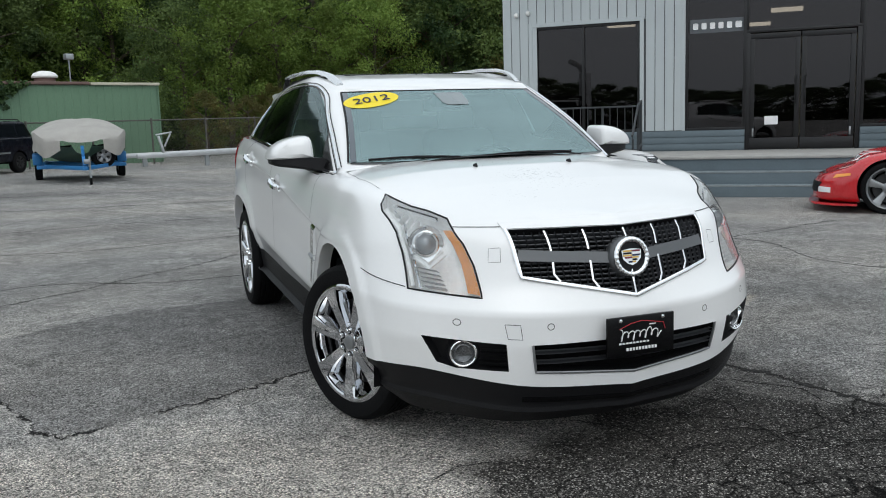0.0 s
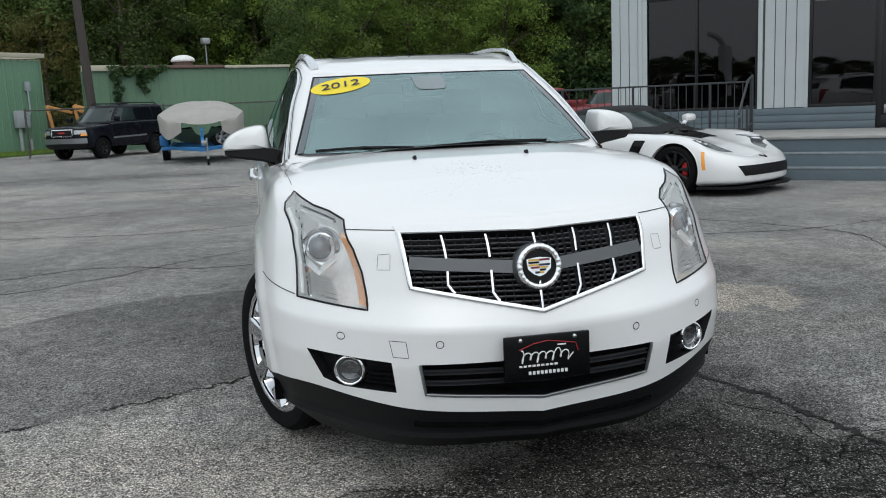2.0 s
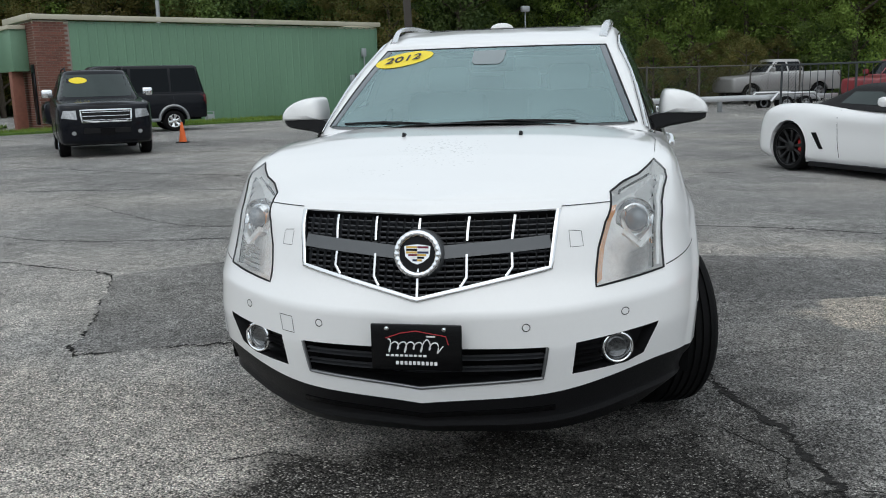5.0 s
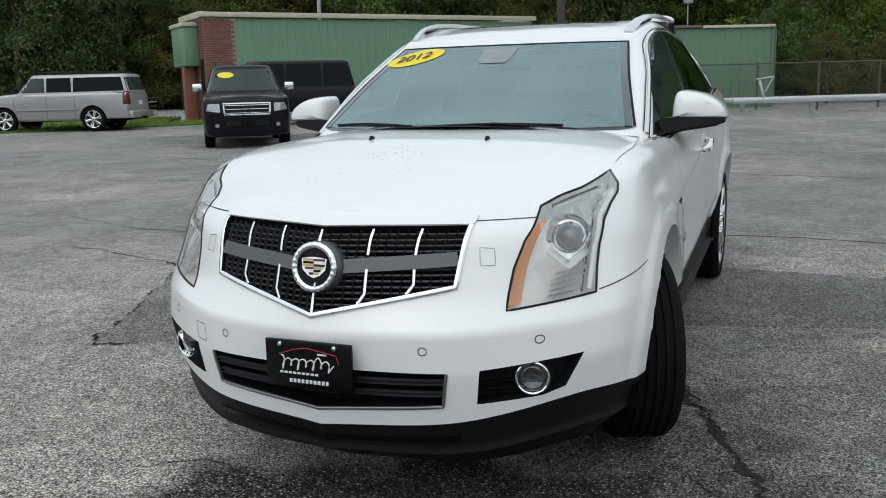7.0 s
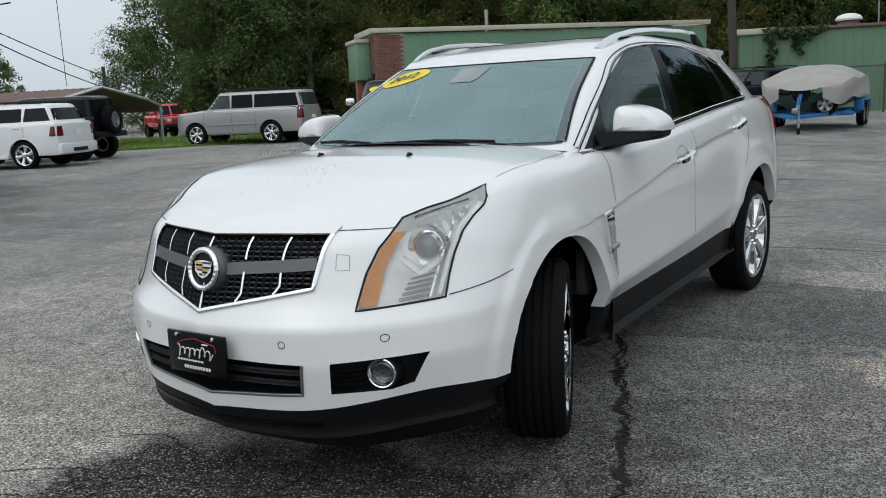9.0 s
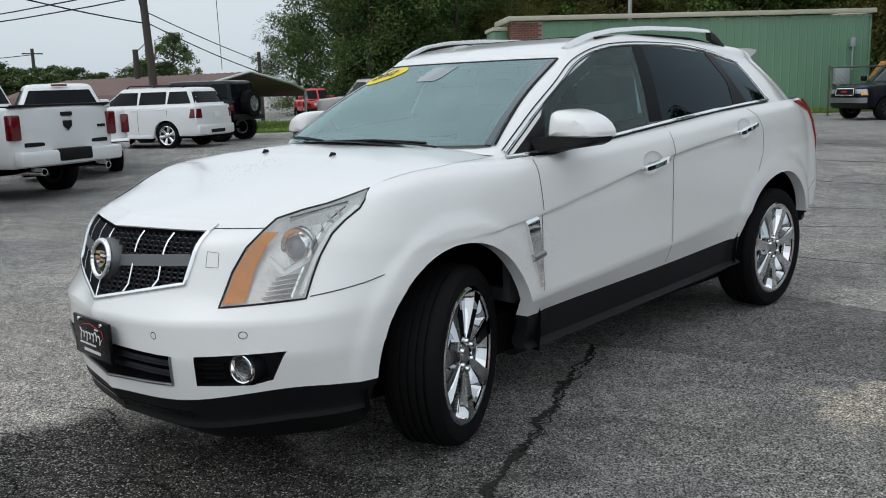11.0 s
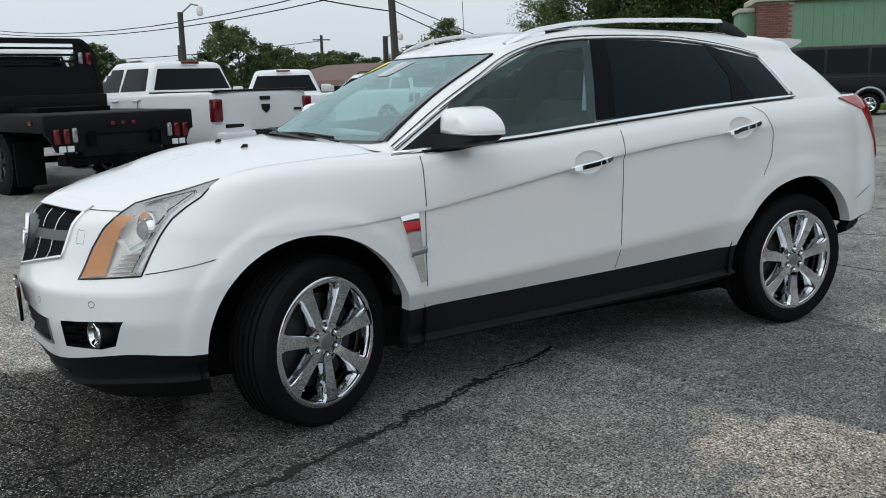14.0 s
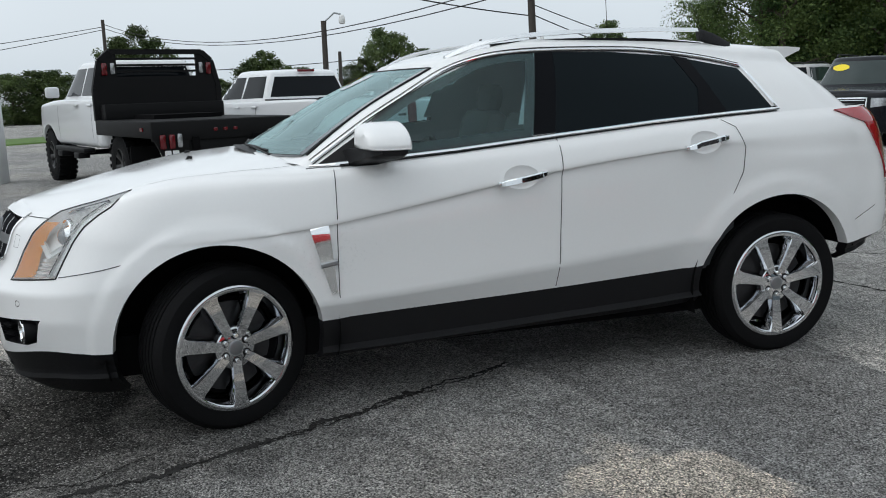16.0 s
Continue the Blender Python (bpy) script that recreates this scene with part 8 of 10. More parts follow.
extra(sub, "hitch", M_TRIM, ((0, 4.8, 0.45), (0.12, 0.2, 0.1)))

# black SUV facing the camera
tah, sk = parked("suv", "glossy black SUV with a chrome mesh grille and yellow sticker", "car", stand(-8.60, 11.40, 0, -0.98, 0.585, -0.81, 0.83), M_BLACKPAINT,
                 wb=2.95, fo=0.98, ro=1.25, w=1.03, sill=0.30, hood_f=1.17, hood_r=1.27, belt=1.31, belt_r=1.34, roof=1.99, roofw=0.76, ws0=0.36, ws1=1.02, re1=3.9, re0=4.1, r=0.40, rim_r=0.26, rim=M_CHROME, glass_mat=M_GREENGLASS, mirror_mat=M_CHROME,
                 grille=[(-0.52, 0.80), (0.52, 0.80), (0.54, 1.06), (-0.54, 1.06)], grille_mat=M_TRIM, chrome_grille=True, bar_mat=M_CHROME, lamps=[[(0.62, 0.86), (0.93, 0.90), (0.88, 1.06), (0.62, 1.06)]], rails=True, sticker=True,
                 bumper=[([(-0.5, 0.55), (0.5, 0.55), (0.5, 0.66), (-0.5, 0.66)], M_TRIM, "F")])
for sx in (0.7, -0.7):
    part("fog_light", sk.panel(oval(sx, 0.56, 0.05, 0.045), "F", 0.012, 0.05, 0.01), M_LAMPFAR, tah)
part("licence_plate", sk.panel([(-0.15, 0.52), (0.15, 0.52), (0.15, 0.66), (-0.15, 0.66)], "F", 0.05, 0.1, 0.03), M_GLOSSBLACK, tah)

# black high-roof van
van, sk = parked("van", "black high-roof conversion van with silver running boards", "van", stand(-12.03, 20.64, 0.9, 3.5, -0.80, -0.6, 0.82), M_BLACKPAINT,
                 wb=3.5, fo=0.8, ro=1.25, w=1.0, sill=0.42, hood_f=1.1, hood_r=1.25, belt=1.35, belt_r=1.35, roof=2.35, roofw=0.80, ws0=0.05, ws1=0.85, re1=4.5, re0=4.72, r=0.37, rim_r=0.22, rim=M_CHROME,
                 tails=[([(0.84, 0.95), (0.96, 0.95), (0.96, 1.3), (0.84, 1.3)], M_TAILDARK, "B"), ([(4.58, 1.05), (4.70, 1.05), (4.70, 1.35), (4.60, 1.35)], M_TAILDARK, "S")])
for sx in (1.0, -1.0):
    extra(van, "running_board", M_SATIN, ((sx, 1.75, 0.42), (0.14, 2.5, 0.12)), bevel=0.03)
    b = bmesh.new()
    arc = [(sx * 1.0, 3.5 + 0.50 * math.cos(a), 0.42 + 0.50 * math.sin(a)) for a in np.linspace(0, math.pi, 16)]
    tube(b, arc, 0.05, 8)
    part("fender_flare", b, M_SATIN, van)

# dark SUV by the electric meter
gmc, sk = parked("suv", "dark navy SUV with a grey front bumper beside the boat", "car", stand(-6.63, 24.05, 0, -0.95, -0.52, -0.85, 0.83), M_NAVY,
                 wb=2.95, fo=0.95, ro=1.15, w=0.99, sill=0.42, hood_f=1.12, hood_r=1.23, belt=1.28, belt_r=1.31, roof=1.93, roofw=0.75, ws0=0.35, ws1=1.0, re1=3.85, re0=4.05, r=0.39, rim_r=0.22, rim=M_RIMBLACK, rails=True, moulding=0.74, glass_mat=M_GREENGLASS, privacy=M_DARKGLASS,
                 grille=[(-0.45, 0.86), (0.45, 0.86), (0.45, 1.08), (-0.45, 1.08)], chrome_grille=True, lamps=[[(0.52, 0.92), (0.92, 0.92), (0.90, 1.06), (0.52, 1.06)]], bumper=[([(-0.92, 0.60), (0.92, 0.60), (0.92, 0.78), (-0.92, 0.78)], M_SATIN, "F"), ([(-0.90, 0.44), (0.90, 0.44), (0.90, 0.58), (-0.90, 0.58)], M_TRIM, "F")])
for sx in (1, -1):
    part("indicator", sk.panel([(sx * 0.76, 0.86), (sx * 0.93, 0.86), (sx * 0.92, 0.98), (sx * 0.80, 0.98)], "F", 0.014, 0.1, 0.01), M_AMBER, gmc)
for k in range(3):
    part("letter_bar", sk.panel([(-0.14 + k * 0.1, 0.95), (-0.06 + k * 0.1, 0.95), (-0.06 + k * 0.1, 1.01), (-0.14 + k * 0.1, 1.01)], "F", 0.035, 0.1, 0.01), M_REDINK, gmc)



def sports(label, m, paint, top_mat, rim_mat, spokes, caliper, wb=2.71, glass_mat=None):
    """A low two-seater: pointed nose, humped fenders, short cabin; front to -y, origin under the front axle."""
    car = thing("sports_car", label, "car", "parked vehicles", m)
    r = 0.338
    st = [(0, -0.93), (0.36, -0.905), (0.66, -0.80), (0.85, -0.58), (0.93, -0.30), (0.955, 0), (0.945, 0.38), (0.90, 0.8), (0.905, 1.3), (0.94, 1.9), (0.97, 2.35), (0.975, 2.71), (0.955, 3.05), (0.90, 3.35), (0.72, 3.5), (0.36, 3.55), (0, 3.56)]
    zy = (-0.93, -0.80, -0.58, -0.30, 0.0, 0.38, 0.8, 1.3, 1.9, 2.35, 2.71, 3.05, 3.35, 3.56)
    zt = (0.50, 0.55, 0.63, 0.735, 0.80, 0.82, 0.83, 0.85, 0.89, 0.935, 0.945, 0.93, 0.90, 0.87)
    rings = []
    for f, inset, back in ((0, 0.07, 0.08), (0.10, 0.012, 0.01), (0.32, 0.0, 0.0), (0.58, 0.004, 0.01), (0.82, 0.03, 0.045), (0.94, 0.08, 0.09), (1.0, 0.16, 0.16)):
        ring = []
        for x, y in st:
            lo = 0.15 + 0.05 * max(0.0, (y - 2.9) / 0.6)
            hi = float(np.interp(y, zy, zt))
            waist = 0.03 * (0.5 < y < 2.0 and 0.05 < f < 0.7)
            end = back * (1 if y < -0.5 else -1 if y > 3.2 else 0)
            ring.append((x * (1 - inset / 0.95) - waist, y + end, lo + (hi - lo) * f))
        rings.append(ring)
    bm = bmesh.new()
    grid_mesh(bm, loft(rings, 8, 4))
    cy_, cz_ = (-0.80, -0.6, -0.3, 0.0, 0.3, 0.6, 1.0, 2.0, 2.4, 2.7, 3.2, 3.5), (0.525, 0.595, 0.675, 0.745, 0.80, 0.85, 0.86, 0.90, 0.955, 0.96, 0.93, 0.885)
    deck = []
    for x, y, z in spline(rings[-1], 8):
        zc = float(np.interp(y, cy_, cz_))
        deck.append([(x * (1 - k / 10), y, zc + (z - zc) * (1 - k / 10) ** 2 - 0.020 * math.sin(math.pi * k / 10) * min(1.0, x / 0.5)) for k in range(11)])
    grid_mesh(bm, np.array(deck).transpose(1, 0, 2))
    weld(bm)

    def ring_of(xs, yf, yr, zf, zr, bow):
        return [(x * xs, yf - bow * (1 - x) + (yr - yf + bow * (1 - x)) * t, zf + (zr - zf) * t) for x, t in ((0, 0), (0.5, 0.02), (0.84, 0.06), (0.97, 0.13), (1, 0.25), (1, 0.5), (0.98, 0.75), (0.93, 0.93), (0.8, 0.985), (0.45, 1), (0, 1))]

    cab = bmesh.new()
    cr = [ring_of(0.79, 0.60, 2.62, 0.84, 0.90, 0.22), ring_of(0.60, 1.22, 2.02, 1.125, 1.13, 0.12), ring_of(0.55, 1.28, 1.98, 1.175, 1.17, 0.10), ring_of(0.40, 1.36, 1.88, 1.208, 1.20, 0.06), ring_of(0.001, 1.5, 1.75, 1.222, 1.22, 0)]
    grid_mesh(cab, np.concatenate([loft(cr[:2], 6, 5), loft(cr[1:], 6, 2)[1:]]))
    weld(cab)
    sk = Skin([bm, cab])
    for ay in (0, wb):
        cut_arch(bm, ay, r, r + 0.035)
    part("soft_top" if top_mat is M_SOFTTOP else "roof", cab, top_mat, car)
    part("body", bm, paint, car)
    gm = glass_mat or M_GREENGLASS
    part("windshield", sk.panel([(-0.66, 0.91), (0.66, 0.91), (0.52, 1.12), (-0.52, 1.12)], "F", 0.004, 0.08, 0.006), gm, car)
    part("hood_stripe", sk.panel([(-0.22, 0.02), (0.22, 0.02), (0.34, 0.46), (-0.34, 0.46)], "T", 0.005, 0.08, 0.006), M_GLOSSBLACK if paint is M_WHITE else paint, car)
    part("cowl", sk.panel([(-0.70, 0.50), (0.70, 0.50), (0.72, 0.66), (-0.72, 0.66)], "T", 0.005, 0.08, 0.006), M_TRIM, car)
    part("grille", sk.panel([(-0.56, 0.27), (0.56, 0.27), (0.64, 0.40), (-0.64, 0.40)], "F", 0.006, 0.05, 0.01), M_TRIM, car)
    split = [(-0.93, -0.36), (-0.87, -0.62), (-0.68, -0.86), (-0.37, -0.965), (0.37, -0.965), (0.68, -0.86), (0.87, -0.62), (0.93, -0.36)]
    b = bmesh.new()
    prism(b, split, 0.105, 0.135, "z")
    part("front_splitter", b, M_TRIM if paint is M_WHITE else paint, car)
    for way, sx in (("L", 1), ("R", -1)):
        part("window", sk.panel([(1.00, 0.92), (1.98, 0.95), (1.86, 1.10), (1.40, 1.10)], way, 0.004, 0.08, 0.006), gm, car)
        part("headlight", sk.panel([(-0.11, 0.565), (0.08, 0.59), (0.28, 0.665), (0.42, 0.745), (0.33, 0.74), (0.10, 0.665)], way + "F", 0.006, 0.04, 0.008), M_LAMPSMOKE if paint is M_WHITE else M_CLEAR, car)
        part("side_marker", sk.panel([(-0.475, 0.36), (-0.43, 0.36), (-0.40, 0.60), (-0.44, 0.59)] if paint is M_WHITE else [(-0.66, 0.46), (-0.45, 0.50), (-0.45, 0.53), (-0.62, 0.51)], way, 0.006, 0.05, 0.01), M_AMBER, car)
        if paint is M_WHITE:
            part("side_vent", sk.panel([(0.68, 0.38), (0.88, 0.38), (0.66, 0.74), (0.46, 0.74)], way, 0.006, 0.05, 0.01), M_GLOSSBLACK, car, "black slanted fender vent")
            part("rear_vent", sk.panel([(2.06, 0.34), (2.12, 0.34), (2.26, 0.56), (2.18, 0.56)], way, 0.006, 0.05, 0.01), M_GLOSSBLACK, car)
            for k in range(4):
                part("letter_bar", sk.panel([(0.55 + 0.07 * k, 0.27), (0.60 + 0.07 * k, 0.27), (0.59 + 0.07 * k, 0.30), (0.54 + 0.07 * k, 0.30)], way, 0.004, 0.05, 0.003), M_RIMBLACK, car)
        else:
            part("fog_light", sk.panel([(sx * 0.60, 0.27), (sx * 0.78, 0.27), (sx * 0.78, 0.34), (sx * 0.60, 0.34)], "F", 0.008, 0.05, 0.01), M_CLEAR, car)
        b = bmesh.new()
        sk.ribbon(b, [(0.62, 0.80), (0.60, 0.5), (0.62, 0.2)], way, 0.008, 0.002, 0.08)
        part("panel_gap", b, M_SEAM, car, smooth=False)
        b = bmesh.new()
        sk.ribbon(b, [(1.86, 0.86), (1.84, 0.5), (1.80, 0.24)], way, 0.008, 0.002, 0.08)
        part("panel_gap", b, M_SEAM, car, smooth=False)
        b = bmesh.new()
        prism(b, [(0.42, 0.10), (2.32, 0.10), (2.30, 0.16), (0.44, 0.155)], sx * 0.84, sx * 0.935, "x")
        part("side_skirt", b, M_TRIM if paint is M_WHITE else paint, car)
        b = bmesh.new()
        box(b, (sx * 0.99, 0.98, 0.99), (0.22, 0.13, 0.12), Matrix.Rotation(radians(-10 * sx), 4, "Z"), 0.045)
        bar(b, (sx * 0.80, 0.98, 0.88), (sx * 0.93, 0.98, 0.96), 0.06, 0.03)
        part("mirror", b, paint, car)
        for ay in (0, wb):
            make_wheel(car, (sx * 0.80, ay, r), r, 0.29, 0.258, rim_mat, spokes, sx, caliper=caliper, spoke_w=0.05 if spokes > 6 else 0.10)
    ub = bmesh.new()
    box(ub, (0, 1.35, 0.30), (1.30, 4.0, 0.24))
    part("underbody", ub, M_WELL, car, smooth=False)
    b = bmesh.new()
    for sx in (1, -1):
        sk.ribbon(b, [(0, 0.475), (sx * 0.07, 0.505)], "F", 0.02, 0.006, 0.03, 0.006)
    part("nose_badge", b, M_RIMBLACK, car)
    return car


M_LAMPSMOKE = material("smoked_lamp_lens", (0.10, 0.11, 0.12), 0.12, 0.3, 0.4, 12, coat=1.0)
sports("white convertible sports car with black canvas top and black wheels", stand(3.80, 8.36, -0.945, 1.355, 0.507, -0.862), M_WHITE, M_SOFTTOP, M_RIMBLACK, 10, M_CALIPER)
sports("bright red sports car with silver wheels in front of the steps", stand(7.38, 4.47, 0.945, 0, -0.70, 0.72), M_RED, M_RED, M_SATIN, 5, None)

# silver pickup and two red vehicles beyond the railing
col, sk = parked("pickup_truck", "silver-white pickup truck parked behind the office railing", "truck", stand(9.3, 36.6, 0.85, 3.25, -0.90, -0.42), M_SILVER,
                 wb=3.25, fo=0.9, ro=1.15, w=0.94, sill=0.45, hood_f=1.05, hood_r=1.15, belt=1.22, belt_r=1.28, roof=1.80, roofw=0.64, ws0=0.55, ws1=1.2, re1=2.5, re0=2.64, r=0.39, rim_r=0.24, kind="pickup", windows=2,
                 tails=[([(0.78, 0.85), (0.91, 0.85), (0.91, 1.2), (0.78, 1.2)], M_TAILDARK, "B"), ([(4.26, 0.85), (4.38, 0.85), (4.38, 1.2), (4.28, 1.2)], M_TAILDARK, "S")])
rt1, sk = parked("pickup_truck", "old faded red pickup truck behind the railing", "truck", stand(11.4, 33.6, 0, 1.2, -0.80, -0.60), M_DARKRED,
                 wb=3.1, fo=0.85, ro=1.1, w=0.93, sill=0.45, hood_f=1.02, hood_r=1.12, belt=1.16, belt_r=1.2, roof=1.76, roofw=0.64, ws0=0.55, ws1=1.1, re1=1.85, re0=2.0, r=0.36, rim_r=0.2, kind="pickup", windows=1)
rt2, sk = parked("suv", "faded red SUV behind the railing", "car", stand(13.2, 31.2, 0, 1.2, -0.80, -0.60), M_DARKRED,
                 wb=2.7, fo=0.85, ro=1.0, w=0.9, sill=0.4, hood_f=0.98, hood_r=1.05, belt=1.1, belt_r=1.12, roof=1.70, roofw=0.62, ws0=0.5, ws1=1.05, re1=3.3, re0=3.5, r=0.35, rim_r=0.2, glass_mat=M_GREENGLASS)

# lifted white truck with a black flatbed
fb, sk = parked("flatbed_truck", "lifted white crew-cab truck with a black steel flatbed and headache rack", "truck", stand(-14.05, -1.45, 0, 0, -0.942, -0.336), M_WHITE2,
                wb=4.2, fo=0.95, ro=-0.80, w=0.98, sill=0.72, hood_f=1.40, hood_r=1.52, belt=1.52, belt_r=1.52, roof=2.16, roofw=0.72, ws0=0.62, ws1=1.25, re1=3.10, re0=3.24, r=0.49, rim_r=0.25, rim=M_RIMBLACK, kind="pickup", windows=2, chunky=0.03, tyre_w=0.34, lift=0.0, arch=0.09,
                lamps=[[(0.62, 1.1), (0.92, 1.1), (0.9, 1.34), (0.62, 1.34)]], grille=[(-0.55, 1.0), (0.55, 1.0), (0.55, 1.35), (-0.55, 1.35)])
BW = 1.06
extra(fb, "flatbed_deck", M_POWDER, ((0, 4.76, 1.13), (2 * BW, 2.6, 0.10)), bevel=0.01, label="black steel flatbed deck")
for sx in (1, -1):
    extra(fb, "side_board", M_POWDER, ((sx * (BW - 0.02), 4.76, 1.06), (0.05, 2.6, 0.22)), bevel=0.008)
    b = bmesh.new()
    prism(b, [(sx * BW, 0.98), (sx * 0.55, 0.98), (sx * 0.55, 0.70), (sx * 0.92, 0.70)], 6.02, 6.07, "y")
    part("tail_panel", b, M_POWDER, fb)
    for k in range(2):
        extra(fb, "tail_light", M_TAILDARK, ((sx * (0.92 - 0.13 * k), 6.09, 0.90), (0.085, 0.03, 0.2)), bevel=0.02)
    extra(fb, "reverse_light", M_LAMPFAR, ((sx * 0.68, 6.09, 0.91), (0.07, 0.03, 0.19)), bevel=0.02)
    extra(fb, "side_lamp", M_TAILDARK, ((sx * (BW + 0.015), 5.7, 1.07), (0.02, 0.09, 0.05)))
    for k in range(2):
        extra(fb, "letter_bar", M_WHITEINK, ((sx * (0.86 - 0.11 * k), 6.09, 0.74), (0.085, 0.02, 0.075)))
    extra(fb, "mud_flap", M_TYRE, ((sx * 0.82, 4.95, 0.50), (0.4, 0.02, 0.6)))
    extra(fb, "step_bar", M_TRIM, ((sx * 0.95, 1.6, 0.66), (0.2, 1.9, 0.08)), bevel=0.02)
    for yy in (1.05, 2.15):
        extra(fb, "step_plate", M_TRIM, ((sx * 0.98, yy, 0.57), (0.2, 0.3, 0.1)), bevel=0.02)
extra(fb, "tail_board", M_POWDER, ((0, 6.05, 1.04), (2 * BW, 0.05, 0.26)), bevel=0.008)
extra(fb, "hitch_plate", M_POWDER, ((0, 6.0, 0.79), (1.12, 0.08, 0.34)), bevel=0.008)
for k in range(3):
    extra(fb, "marker_lamp", M_TAILDARK, (((k - 1) * 0.15, 6.085, 1.04), (0.06, 0.02, 0.05)), bevel=0.01)
extra(fb, "hitch_beam", M_WELL, ((0, 5.9, 0.58), (1.6, 0.25, 0.14)))
extra(fb, "hitch", M_WELL, ((0, 6.1, 0.55), (0.16, 0.3, 0.2)), bevel=0.02)
for sx in (0.45, -0.45):
    extra(fb, "frame_rail", M_WELL, ((sx, 4.6, 0.85), (0.1, 3.0, 0.2)))
# headache rack: frame with cut-away corners, plate below, bars above
RY = 3.46
b = bmesh.new()
outer = [(-1.02, 1.17), (1.02, 1.17), (1.02, 1.68), (0.92, 2.10), (0.76, 2.24), (-0.76, 2.24), (-0.92, 2.10), (-1.02, 1.68)]
for p, q in zip(outer, outer[1:] + outer[:1]):
    bar(b, (p[0], RY, p[1]), (q[0], RY, q[1]), 0.09, 0.08)
part("rack_frame", b, M_POWDER, fb)
b = bmesh.new()
prism(b, [(-1.02, 1.17), (1.02, 1.17), (1.02, 1.68), (0.98, 1.85), (-0.98, 1.85), (-1.02, 1.68)], RY - 0.03, RY + 0.03, "y")
part("rack_plate", b, M_POWDER, fb)
extra(fb, "rack_step", M_POWDER, ((0, RY + 0.16, 1.30), (1.96, 0.3, 0.24)), bevel=0.01)
for z in (1.93, 2.03, 2.13):
    extra(fb, "rack_bar", M_POWDER, ((0, RY, z), (1.4, 0.05, 0.035)))
for sx in (1, -1):
    b = bmesh.new()
    prism(b, [(sx * 0.66, 1.85), (sx * 0.98, 1.85), (sx * 0.89, 2.10), (sx * 0.76, 2.20), (sx * 0.66, 2.20)], RY - 0.03, RY + 0.03, "y")
    part("rack_corner", b, M_POWDER, fb)
    extra(fb, "rack_light", M_TAILDARK, ((sx * 0.86, RY + 0.045, 1.97), (0.09, 0.03, 0.2)), bevel=0.02)
    extra(fb, "rack_light", M_LAMPFAR, ((sx * 0.73, RY + 0.045, 1.98), (0.07, 0.03, 0.18)), bevel=0.02)

# covered boat on a blue trailer
boat = thing("covered_boat", "small boat under a sagging grey cover", "boat", matrix=stand(-2.44, 21.41, 0, 0.1, 0.05, -1.0, 0.86))
b = bmesh.new()
secs = []
for y, wd, zb, zs in ((-2.9, 0.30, 0.78, 1.00), (-2.4, 0.80, 0.62, 1.02), (-1.5, 1.08, 0.52, 1.04), (0.0, 1.15, 0.50, 1.06), (1.6, 1.12, 0.50, 1.06)):
    secs.append([(0, y, zb), (wd * 0.55, y, zb + 0.08), (wd * 0.92, y, zb + 0.28), (wd, y, zs)])
grid_mesh(b, np.array(secs))
part("hull", weld(b), M_HULL, boat, "dark green hull")
b = bmesh.new()
rows = []
for i, (y, wd, zt) in enumerate(((-3.0, 0.55, 1.12), (-2.7, 0.95, 1.38), (-2.0, 1.2, 1.62), (-1.2, 1.26, 1.76), (-0.2, 1.28, 1.80), (0.8, 1.27, 1.74), (1.5, 1.22, 1.60), (1.8, 1.15, 1.15))):
    row = []
    for k in range(15):
        a = k / 14
        x = wd * min(1, a * 1.55) if a < 0.65 else wd * (1.0 + 0.02 * math.sin(9 * a + i))
        z = zt - (zt - 1.25) * max(0, a * 1.5 - 0.25) ** 2 / 0.75 if a < 0.65 else zt - (zt - 1.25) * 0.7 - (a - 0.65) / 0.35 * 0.52 * (1 if zt > 1.3 else 0.5)
        z += 0.03 * noise.noise((x * 3, y * 2.2, i * 0.7)) - 0.05 * math.sin(y * 4.0) * (a > 0.6)
        row.append((x, y, z))
    rows.append(row)
rows = [spline(np.array(rows)[:, j], 4) for j in range(15)]
grid_mesh(b, np.array(rows).transpose(1, 0, 2))
part("cover", weld(b), M_TARP, boat, "wrinkled grey canvas cover")
trailer = thing("boat_trailer", "bright blue tandem boat trailer with a jockey wheel", "trailer", matrix=stand(-2.44, 21.41, 0, 0.1, 0.05, -1.0, 0.86))
for sx in (1, -1):
    b = bmesh.new()
    bar(b, (sx * 0.95, -1.8, 0.46), (sx * 0.95, 2.0, 0.46), 0.09, 0.12, 0.01)
    bar(b, (sx * 0.95, -1.8, 0.46), (0.0, -4.0, 0.44), 0.09, 0.1, 0.01)
    part("frame_rail", b, M_BLUE, trailer)
    b = bmesh.new()
    box(b, (sx * 1.18, 0.35, 0.76), (0.26, 1.75, 0.06), None, 0.02)
    box(b, (sx * 1.18, -0.54, 0.62), (0.26, 0.06, 0.30), None, 0.02)
    box(b, (sx * 1.18, 1.22, 0.62), (0.26, 0.06, 0.30), None, 0.02)
    part("mudguard", b, M_BLUE, trailer)
    for yy in (0.0, 0.72):
        make_wheel(trailer, (sx * 1.18, yy, 0.33), 0.33, 0.2, 0.19, M_SATIN, 5, sx)
for yy in (-1.8, -0.3, 1.9):
    b = bmesh.new()
    bar(b, (-1.2, yy, 0.44), (1.2, yy, 0.44), 0.1, 0.1, 0.01)
    part("crossbeam", b, M_BLUE, trailer)
b = bmesh.new()
tube(b, [(0, -3.3, 0.5), (0, -3.3, 0.95)], 0.035)
bar(b, (0, -3.6, 0.5), (0, -2.9, 1.0), 0.08)
